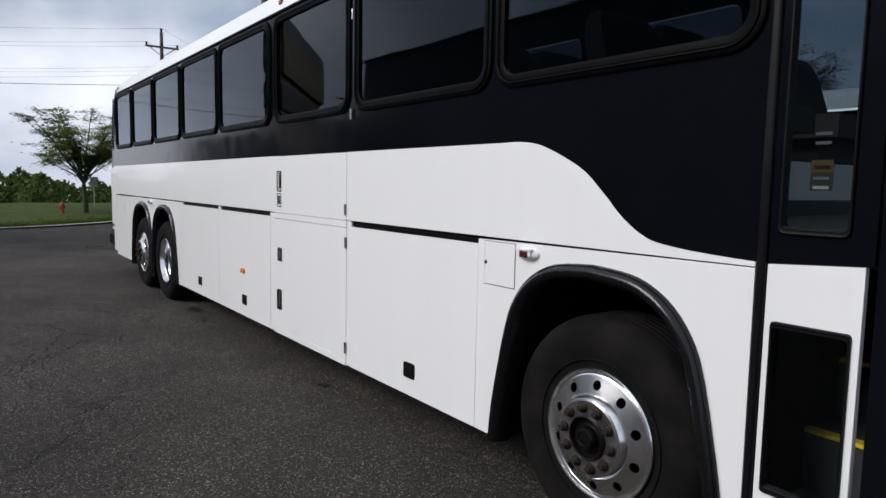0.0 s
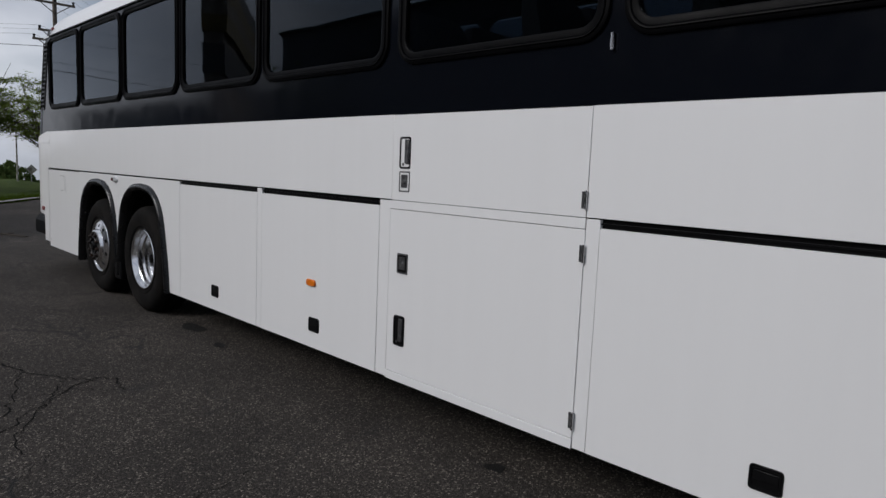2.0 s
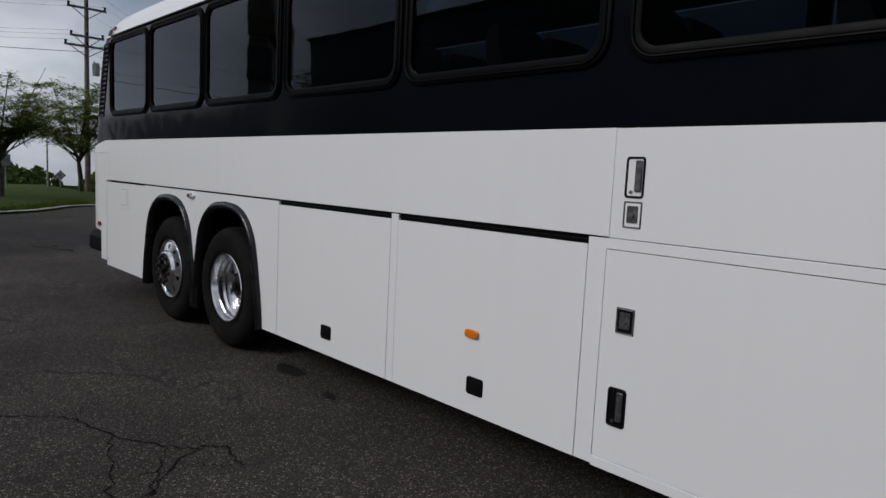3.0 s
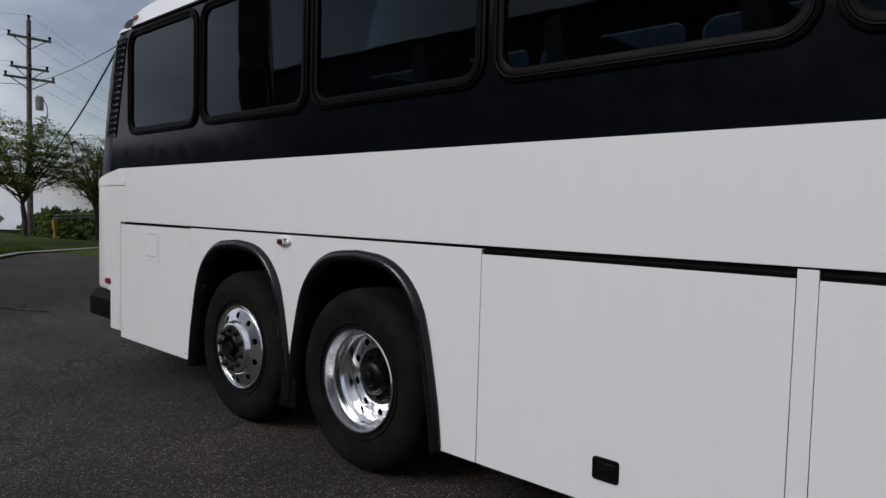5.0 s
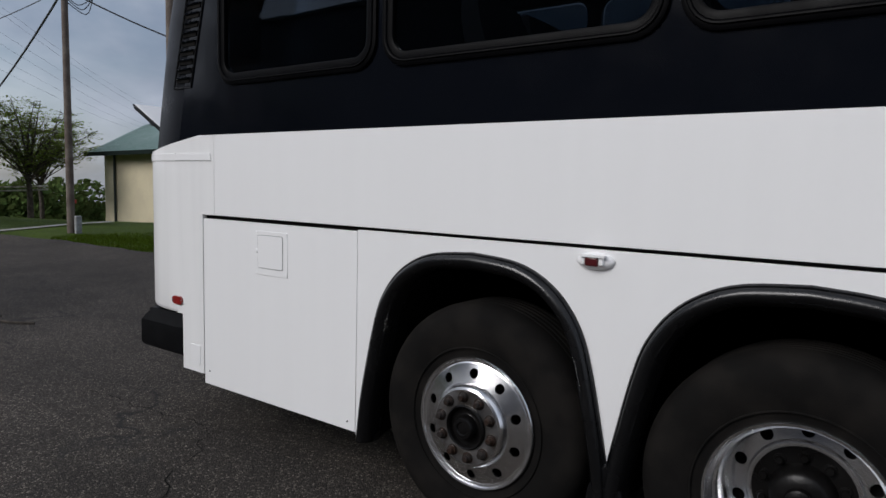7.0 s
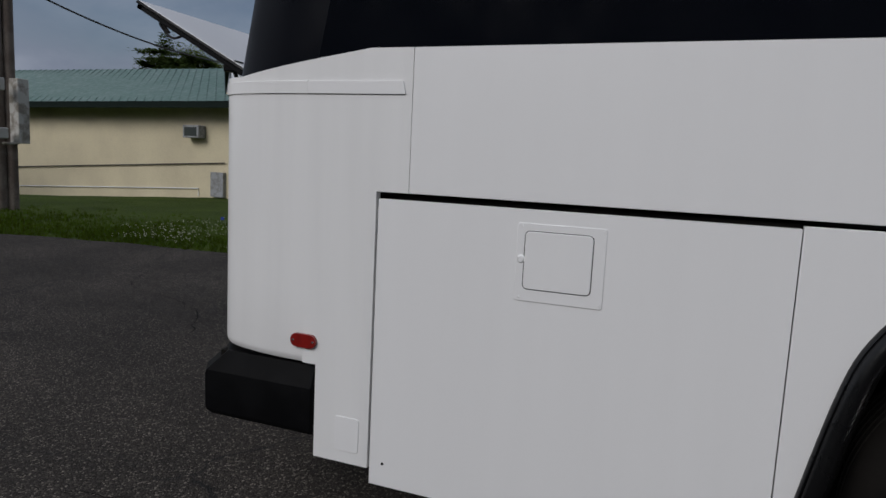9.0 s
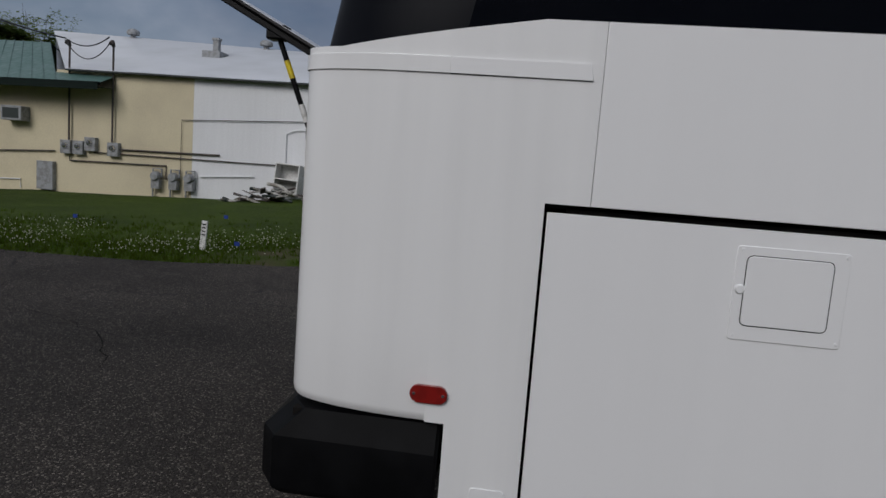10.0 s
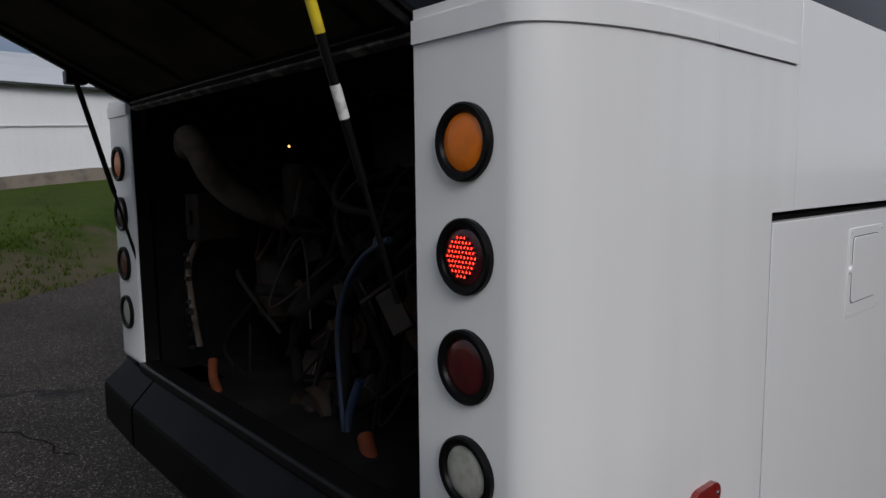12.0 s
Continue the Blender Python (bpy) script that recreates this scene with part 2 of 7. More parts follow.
def grass_material():
    m = bpy.data.materials.new("mown_grass")
    m.use_nodes = True
    t = m.node_tree
    n = t.nodes
    p = n["Principled BSDF"]
    p.inputs["Roughness"].default_value = 0.9
    p.inputs["Specular IOR Level"].default_value = 0.15
    co = n.new("ShaderNodeTexCoord")
    a = n.new("ShaderNodeTexNoise")
    a.inputs["Scale"].default_value, a.inputs["Detail"].default_value = 0.45, 9
    a.inputs["Roughness"].default_value = 0.7
    link(t, co.outputs["Object"], a.inputs[0])
    r = n.new("ShaderNodeValToRGB")
    e = r.color_ramp.elements
    e[0].position, e[0].color = 0.3, (0.022, 0.040, 0.004, 1)
    e[1].position, e[1].color = 0.75, (0.062, 0.096, 0.009, 1)
    link(t, a.outputs[0], r.inputs[0])
    c = n.new("ShaderNodeTexNoise")
    c.inputs["Scale"].default_value, c.inputs["Detail"].default_value = 38, 4
    link(t, co.outputs["Object"], c.inputs[0])
    mr = n.new("ShaderNodeMapRange")
    mr.inputs["From Min"].default_value, mr.inputs["From Max"].default_value = 0.3, 0.7
    mr.inputs["To Min"].default_value, mr.inputs["To Max"].default_value = 0.55, 1.4
    link(t, c.outputs[0], mr.inputs[0])
    sc = n.new("ShaderNodeVectorMath")
    sc.operation = "SCALE"
    link(t, r.outputs[0], sc.inputs[0])
    link(t, mr.outputs[0], sc.inputs["Scale"])
    # bare soil where the lawn meets the tarmac, around the drive mouth
    d = n.new("ShaderNodeTexNoise")
    d.inputs["Scale"].default_value, d.inputs["Detail"].default_value = 1.2, 5
    link(t, co.outputs["Object"], d.inputs[0])
    vd = n.new("ShaderNodeVectorMath")
    vd.operation = "DISTANCE"
    st = n.new("ShaderNodeMapping")
    st.vector_type = "TEXTURE"
    st.inputs["Location"].default_value = (9.0, 11.7, 0)
    st.inputs["Rotation"].default_value = (0, 0, math.atan2(5.2, -4.4))
    st.inputs["Scale"].default_value = (4.2, 1.15, 1000)
    link(t, co.outputs["Object"], st.inputs[0])
    link(t, st.outputs[0], vd.inputs[0])
    vd.inputs[1].default_value = (0, 0, 0)
    su = n.new("ShaderNodeMath")
    su.operation = "MULTIPLY_ADD"
    su.inputs[1].default_value, su.inputs[2].default_value = 2.2, -0.75
    link(t, d.outputs[0], su.inputs[0])
    cmp_ = n.new("ShaderNodeMath")
    cmp_.operation = "SUBTRACT"
    link(t, vd.outputs["Value"], cmp_.inputs[0])
    link(t, su.outputs[0], cmp_.inputs[1])
    rr = n.new("ShaderNodeValToRGB")
    rr.color_ramp.elements[0].position, rr.color_ramp.elements[0].color = 0.35, (0.85, 0.85, 0.85, 1)
    rr.color_ramp.elements[1].position, rr.color_ramp.elements[1].color = 0.75, (0, 0, 0, 1)
    link(t, cmp_.outputs[0], rr.inputs[0])
    mx = n.new("ShaderNodeMixRGB")
    mx.inputs[2].default_value = (0.085, 0.068, 0.043, 1)
    link(t, rr.outputs[0], mx.inputs[0])
    link(t, sc.outputs[0], mx.inputs[1])
    link(t, mx.outputs[0], p.inputs["Base Color"])
    b = n.new("ShaderNodeBump")
    b.inputs["Strength"].default_value, b.inputs["Distance"].default_value = 0.9, 0.03
    link(t, c.outputs[0], b.inputs["Height"])
    link(t, b.outputs[0], p.inputs["Normal"])
    return m


WHITE = material("white_coach_paint", (0.81, 0.81, 0.81), 0.28, coat=0.35, wave=0.02, wave_scale=0.7, streak=0.016)
WHITEGRIMY = material("rain_streaked_white_paint", (0.815, 0.815, 0.81), 0.30, coat=0.3, wave=0.02, wave_scale=0.7, streak=0.06)
TAILBLACK = material("dull_black_tail_paint", (0.0030, 0.0037, 0.0062), 0.34, wave=0.05, wave_scale=1.0, rough_var=0.08, spec=0.10)
BLACK = material("black_coach_paint", (0.0030, 0.0037, 0.0058), 0.11, wave=0.10, wave_scale=1.0, rough_var=0.04, spec=0.23)
RUBBER = material("black_rubber", (0.0042, 0.0042, 0.0047), 0.40, spec=0.13, bump=0.15, bump_scale=90, rough_var=0.08)
TYRE = material("tyre_rubber", (0.0060, 0.0056, 0.0053), 0.85, spec=0.09, spot=(0.011, 0.0098, 0.0088), spot_scale=5, bump=0.2, bump_scale=160)
ALLOY = material("polished_aluminium", (0.88, 0.88, 0.89), 0.21, 1.0, grain=0.05, grain_scale=60, rough_var=0.06)
CHROME = material("bright_metal", (0.62, 0.62, 0.63), 0.22, 1.0, rough_var=0.08)
NUT = material("rusty_steel", (0.030, 0.025, 0.023), 0.5, 0.5, spot=(0.038, 0.020, 0.013), spot_scale=30, bump=0.3, bump_scale=80)
HUB = material("dark_hub_grease", (0.0045, 0.0042, 0.0042), 0.34, 0.0, spec=0.2, bump=0.3, bump_scale=50, rough_var=0.12)
ARCHRUBBER = material("glossy_black_arch_rubber", (0.0040, 0.0041, 0.0046), 0.27, spec=0.45, bump=0.12, bump_scale=70, rough_var=0.07)
DULLALLOY = material("dull_aluminium", (0.42, 0.42, 0.43), 0.34, 1.0, spot=(0.28, 0.26, 0.24), spot_scale=14, rough_var=0.08)
# Near-black for underbody and wells; in the engine bay it paints the shade
PITCH = material("underbody_and_bay_shade", (0.0045, 0.0045, 0.0045), 0.9, spec=0.1, spot=(0.010, 0.009, 0.008), spot_scale=5)
HANDLE = material("dull_grey_handle_metal", (0.10, 0.10, 0.105), 0.36, 0.7, spot=(0.17, 0.17, 0.17), spot_scale=40, rough_var=0.08)
WORN = material("worn_painted_steel", (0.022, 0.020, 0.018), 0.6, spot=(0.16, 0.15, 0.14), spot_scale=16, spot_range=(0.52, 0.62), bump=0.3, bump_scale=60)
TRIM = material("black_plastic_trim", (0.0045, 0.0045, 0.005), 0.38, spec=0.18, bump=0.1, bump_scale=200, rough_var=0.06)
BUMPER = material("black_bumper_plastic", (0.0030, 0.0031, 0.0036), 0.5, spec=0.08, spot=(0.005, 0.0052, 0.0058), spot_scale=6, bump=0.08, bump_scale=220)
WINRUBBER = material("ridged_window_rubber", (0.0016, 0.0016, 0.0020), 0.40, spec=0.045, bump=0.12, bump_scale=110, rough_var=0.08)
GLASS = tinted_glass("dark_tinted_glass", (0.212, 0.238, 0.258))
FARGLASS = tinted_glass("far_side_glass", (0.52, 0.55, 0.575))
DOORGLASS = tinted_glass("door_glass", (0.74, 0.78, 0.78))
SEAT = material("grey_seat_cloth", (0.022, 0.023, 0.026), 0.9, grain=0.3, grain_scale=80, bump=0.3, bump_scale=120)
LINING = material("grey_interior_lining", (0.13, 0.13, 0.135), 0.8, grain=0.1)
AMBER = material("amber_lens", (0.76, 0.18, 0.006), 0.32, coat=0.2, bump=0.10, bump_scale=220, spot=tuple(0.88 * v for v in (0.76, 0.18, 0.006)), spot_scale=40)
REDLENS = material("red_lens", (0.22, 0.008, 0.006), 0.28, coat=0.4, bump=0.10, bump_scale=220, spot=tuple(0.8 * v for v in (0.22, 0.008, 0.006)), spot_scale=40)
DARKRED = material("dark_red_lens", (0.07, 0.006, 0.008), 0.28, coat=0.4, bump=0.10, bump_scale=220, spot=tuple(0.8 * v for v in (0.07, 0.006, 0.008)), spot_scale=40)
CLEARLENS = material("clear_lens", (0.40, 0.40, 0.35), 0.28, coat=0.4, bump=0.10, bump_scale=220, spot=tuple(0.8 * v for v in (0.40, 0.40, 0.35)), spot_scale=40)
LED = lamp_glow("lit_red_led", (1.0, 0.035, 0.018), 7.0)
SPARK = lamp_glow("lit_amber_bulb", (1.0, 0.45, 0.12), 3.0)
YELLOW = material("yellow_tape", (0.72, 0.55, 0.02), 0.5, spot=(0.45, 0.33, 0.03), spot_scale=30)
WHITETAPE = material("white_tape", (0.7, 0.7, 0.68), 0.5, spot=(0.45, 0.44, 0.42), spot_scale=40)
HOODIN = material("sooty_insulation", (0.021, 0.017, 0.013), 0.9, spec=0.15, spot=(0.038, 0.030, 0.022), spot_scale=5, bump=0.5, bump_scale=30)
IRON = material("oily_cast_iron", (0.020, 0.017, 0.015), 0.7, 0.0, spec=0.15, spot=(0.024, 0.014, 0.009), spot_scale=9, bump=0.4, bump_scale=40, rough_var=0.15)
ORANGE = material("orange_rust_primer", (0.11, 0.028, 0.011), 0.8, spec=0.15, spot=(0.030, 0.012, 0.008), spot_scale=8)
BLUEHOSE = material("blue_hose", (0.006, 0.016, 0.042), 0.5, spot=(0.012, 0.014, 0.018), spot_scale=20)
GREYPIPE = material("grey_wrapped_pipe", (0.10, 0.08, 0.065), 0.9, spec=0.15, spot=(0.045, 0.037, 0.03), spot_scale=9, bump=0.4, bump_scale=60)
ASPHALT = asphalt_material()
GRASS = grass_material()
TAR = material("crack_dark", (0.006, 0.0057, 0.0054), 0.95, spec=0.1)
CONCRETE = material("pale_concrete", (0.32, 0.31, 0.29), 0.9, spot=(0.24, 0.23, 0.21), spot_scale=1.5, grain=0.15, grain_scale=60, bump=0.3, bump_scale=80)
CREAM = material("cream_painted_block", (0.60, 0.53, 0.37), 0.85, spot=(0.52, 0.455, 0.32), spot_scale=0.8, spot_range=(0.4, 0.7), grain=0.06, grain_scale=25, bump=0.2, bump_scale=40)
WHITEWALL = material("white_painted_block", (0.71, 0.715, 0.73), 0.85, spot=(0.67, 0.675, 0.69), spot_scale=0.5, spot_range=(0.4, 0.75), grain=0.03, grain_scale=20, bump=0.07, bump_scale=20, streak=0.04)
WHITEROOF = material("white_roof_sheet", (0.58, 0.595, 0.62), 0.7, spot=(0.50, 0.515, 0.53), spot_scale=0.6, spot_range=(0.4, 0.7))
GREENROOF = material("green_roof_sheet", (0.068, 0.135, 0.118), 0.45, spot=(0.085, 0.15, 0.135), spot_scale=0.8, rough_var=0.1)
GUTTER = material("dark_green_gutter", (0.006, 0.012, 0.010), 0.6, spec=0.1)
DARKTRIM = material("dark_fascia", (0.02, 0.028, 0.026), 0.6)
GREYBOX = material("grey_meter_box", (0.28, 0.29, 0.30), 0.6, spot=(0.2, 0.2, 0.2), spot_scale=8)
PIPE = material("dark_conduit", (0.045, 0.038, 0.034), 0.6, spot=(0.07, 0.05, 0.04), spot_scale=6)
DUMP = material("brown_dumpster_steel", (0.0065, 0.0052, 0.0048), 0.6, 0.0, spec=0.2, spot=(0.016, 0.009, 0.007), spot_scale=2.5, bump=0.2, bump_scale=30)
WOODPOLE = material("weathered_pole_wood", (0.10, 0.078, 0.064), 0.9, spot=(0.145, 0.12, 0.10), spot_scale=3, grain=0.2, grain_scale=40, bump=0.4, bump_scale=60)
BARK = material("tree_bark", (0.045, 0.036, 0.028), 0.95, spot=(0.075, 0.062, 0.05), spot_scale=8, bump=0.6, bump_scale=40)
LEAF = leaf_material("spring_leaf", (0.140, 0.190, 0.042))
WOODLEAF = leaf_material("woodland_leaf", (0.075, 0.11, 0.034))
DARKLEAF = leaf_material("dark_leaf", (0.045, 0.072, 0.022))
CABLE = material("black_cable", (0.012, 0.012, 0.012), 0.6)
REDPAINT = material("red_hydrant_paint", (0.45, 0.03, 0.02), 0.5, spot=(0.3, 0.03, 0.02), spot_scale=12)
BLUEFLAG = material("blue_marker_flag", (0.008, 0.035, 0.24), 0.6)
FLOWER = material("clover_flower", (0.36, 0.37, 0.27), 0.8)
CRATE = material("pale_scrap", (0.42, 0.41, 0.38), 0.8, spot=(0.2, 0.18, 0.15), spot_scale=5)
SCRAPWOOD = material("grey_scrap_wood", (0.20, 0.17, 0.14), 0.9, spot=(0.1, 0.085, 0.07), spot_scale=6)
DOORGREY = material("grey_door_paint", (0.16, 0.165, 0.17), 0.6, spot=(0.12, 0.12, 0.12), spot_scale=3)
FOUND = material("stone_footing", (0.20, 0.17, 0.14), 0.95, spot=(0.13, 0.11, 0.09), spot_scale=3, bump=0.4, bump_scale=20)
STICKERY = material("yellow_sticker", (0.030, 0.026, 0.006), 0.6, spec=0.1)
STICKERG = material("green_sticker", (0.008, 0.016, 0.012), 0.6, spec=0.1)
LABELGREY = material("pale_print", (0.10, 0.11, 0.11), 0.6)
PARTITION = material("pale_grey_laminate", (0.58, 0.62, 0.63), 0.5, spot=(0.50, 0.54, 0.56), spot_scale=2)
STEPMAT = material("dark_step_mat", (0.03, 0.035, 0.04), 0.8)


# ---- mesh helpers ----
def thing(name, label, category, group="", kind=""):
    return tagged(new(name), label, category, group, kind)


def finish(name, bm, mat, smooth=None):
    me = bpy.data.meshes.new(name)
    bmesh.ops.recalc_face_normals(bm, faces=bm.faces)
    bm.to_mesh(me)
    bm.free()
    if mat:
        me.materials.append(mat)
    if smooth is not None:
        me.polygons.foreach_set("use_smooth", [True] * len(me.polygons))
        me.set_sharp_from_angle(angle=radians(smooth))
    return me


def part(name, bm, mat, parent, label="", smooth=35, bevel=0.0):
    ob = new(name, finish(name, bm, mat, smooth))
    if parent:
        ob.parent = parent
    if label:
        ob["label"] = label
    if bevel:
        mod = ob.modifiers.new("edge", "BEVEL")
        mod.width, mod.segments, mod.limit_method, mod.angle_limit = bevel, 2, "ANGLE", radians(40)
    return ob


def solo(name, bm, mat, label, category, group="", kind="", smooth=35, bevel=0.0):
    return tagged(part(name, bm, mat, None, "", smooth, bevel), label, category, group, kind)


def box(bm, x0, x1, y0, y1, z0, z1, m=None):
    vs = [bm.verts.new((x, y, z)) for x in (x0, x1) for y in (y0, y1) for z in (z0, z1)]
    for f in ((0, 1, 3, 2), (4, 6, 7, 5), (0, 4, 5, 1), (2, 3, 7, 6), (0, 2, 6, 4), (1, 5, 7, 3)):
        bm.faces.new([vs[i] for i in f])
    if m is not None:
        bmesh.ops.transform(bm, matrix=m, verts=vs)
    return vs


def plate(bm, outer, holes, x0, x1):
    """A flat plate in y and z with holes, from x0 to x1 in depth."""
    edges = []
    for loop in (outer, *holes):
        vs = [bm.verts.new((x0, y, z)) for y, z in loop]
        edges += [bm.edges.new((vs[i], vs[(i + 1) % len(vs)])) for i in range(len(vs))]
    got = bmesh.ops.triangle_fill(bm, use_beauty=True, use_dissolve=False, edges=edges)
    faces = [g for g in got["geom"] if isinstance(g, bmesh.types.BMFace)]
    ext = bmesh.ops.extrude_face_region(bm, geom=faces)
    bmesh.ops.translate(bm, vec=(x1 - x0, 0, 0), verts=[g for g in ext["geom"] if isinstance(g, bmesh.types.BMVert)])


def rounded(y0, y1, z0, z1, r, n=6):
    pts = []
    for cy, cz, a in ((y1 - r, z1 - r, 0), (y0 + r, z1 - r, 90), (y0 + r, z0 + r, 180), (y1 - r, z0 + r, 270)):
        for i in range(n + 1):
            w = radians(a + 90 * i / n)
            pts.append((cy + r * math.cos(w), cz + r * math.sin(w)))
    return pts


def rect(y0, y1, z0, z1):
    return [(y0, z0), (y1, z0), (y1, z1), (y0, z1)]


def ring_frame(bm, outer, inner, x_out, x_in, lift=0.5):
    """A frame between two loops of equal length, crowned outward like a rubber gasket."""
    n = len(outer)
    rows = []
    for f, x in ((0.0, x_in), (0.0, x_out + 0.004), (0.18, x_out), (0.5, x_out + 0.002), (0.8, x_out + 0.001), (1.0, x_out + 0.006), (1.0, x_in)):
        rows.append([bm.verts.new((x, a[0] + (b[0] - a[0]) * f, a[1] + (b[1] - a[1]) * f)) for a, b in zip(outer, inner)])
    for r0, r1 in zip(rows, rows[1:]):
        for i in range(n):
            j = (i + 1) % n
            bm.faces.new((r0[i], r0[j], r1[j], r1[i]))


def lathe(bm, profile, centre, n=48, closed=False):
    """Turned about an axis along x. profile: rows of radius and x."""
    rows = []
    for r, x in profile:
        if r < 1e-5:
            rows.append([bm.verts.new((centre[0] + x, centre[1], centre[2]))])
        else:
            rows.append([bm.verts.new((centre[0] + x, centre[1] + r * math.cos(2 * math.pi * i / n), centre[2] + r * math.sin(2 * math.pi * i / n))) for i in range(n)])
    pairs = list(zip(rows, rows[1:])) + ([(rows[-1], rows[0])] if closed else [])
    for a, b in pairs:
        for i in range(n):
            j = (i + 1) % n
            if len(a) == 1 and len(b) > 1:
                bm.faces.new((a[0], b[i], b[j]))
            elif len(b) == 1 and len(a) > 1:
                bm.faces.new((a[i], b[0], a[j]))
            elif len(a) > 1:
                bm.faces.new((a[i], b[i], b[j], a[j]))


def tube(bm, pts, r, n=8, r_end=None, cap=True):
    pts = [Vector(p) for p in pts]
    rows = []
    side = None
    for i, p in enumerate(pts):
        d = (pts[min(i + 1, len(pts) - 1)] - pts[max(i - 1, 0)]).normalized()
        if side is None:
            side = d.orthogonal().normalized()
        side = (side - d * side.dot(d)).normalized()
        up = d.cross(side)
        rr = r if r_end is None else r + (r_end - r) * i / max(1, len(pts) - 1)
        rows.append([bm.verts.new(p + side * rr * math.cos(2 * math.pi * k / n) + up * rr * math.sin(2 * math.pi * k / n)) for k in range(n)])
    for a, b in zip(rows, rows[1:]):
        for k in range(n):
            bm.faces.new((a[k], a[(k + 1) % n], b[(k + 1) % n], b[k]))
    if cap:
        bm.faces.new(rows[0][::-1])
        bm.faces.new(rows[-1])


def strip(bm, rows):
    """Quads between rows of points."""
    vs = [[bm.verts.new(p) for p in row] for row in rows]
    for a, b in zip(vs, vs[1:]):
        for i in range(len(a) - 1):
            bm.faces.new((a[i], a[i + 1], b[i + 1], b[i]))


def curve_between(points, n):
    """Smooth curve through points (Catmull-Rom)."""
    out = []
    p = [Vector(q) for q in points]
    for i in range(len(p) - 1):
        a, b, c, d = p[max(i - 1, 0)], p[i], p[i + 1], p[min(i + 2, len(p) - 1)]
        for k in range(n):
            t = k / n
            out.append(0.5 * ((2 * b) + (c - a) * t + (2 * a - 5 * b + 4 * c - d) * t * t + (3 * b - a - 3 * c + d) * t ** 3))
    out.append(p[-1])
    return out


def sag(a, b, drop, n=14):
    a, b = Vector(a), Vector(b)
    return [a.lerp(b, i / n) - Vector((0, 0, drop * 4 * (i / n) * (1 - i / n))) for i in range(n + 1)]


# ---- ground ----
# The tarmac's edge, from the far side of the yard round to the building side
EDGE = [(-60, 19.5), (-2.0, 22.2), (0.3, 22.95), (2.06, 24.25), (3.6, 26.6), (4.6, 27.6), (5.05, 24.3), (5.2, 20.9), (5.62, 19.2), (6.05, 16.1), (6.4, 14.2), (7.5, 12.4), (8.9, 10.9), (10.6, 9.3), (13.0, 6.0), (16, -8), (18, -45), (-60, -45)]


def edge_loop():
    pts = []
    n = len(EDGE)
    for i in range(n):
        a, b = Vector(EDGE[i]), Vector(EDGE[(i + 1) % n])
        m = max(1, int((b - a).length / 0.35)) if max(abs(a.x), abs(b.x)) < 20 and b.y > 5 else 4
        for k in range(m):
            p = a.lerp(b, k / m)
            if m > 4 or b.y > 5:
                p = p + Vector((noise.noise((p.x * 0.9, p.y * 0.9, 3.3)), noise.noise((p.x * 0.9, p.y * 0.9, 9.1)))) * 0.22
            pts.append(p)
    return pts


LOOP = edge_loop()


def lawn_height(x, y):
    """How far the lawn rises above the tarmac's plane."""
    near = min(1.0, max(0.0, (x - 7.0) / 10.0)) if y > 4 else min(1.0, max(0.0, (x - 12.0) / 5.0))
    return near * float(np.interp(y, (6, 8, 10, 12, 14, 16.5, 20, 24, 28, 33, 40, 46, 80), (1.5, 1.38, 1.18, 1.02, 0.64, 0.34, 0.02, -0.12, -0.25, -0.55, -1.35, -1.75, -2.2))) + 0.05 - 0.05 * max(0.0, min(y, 2500) - 46)


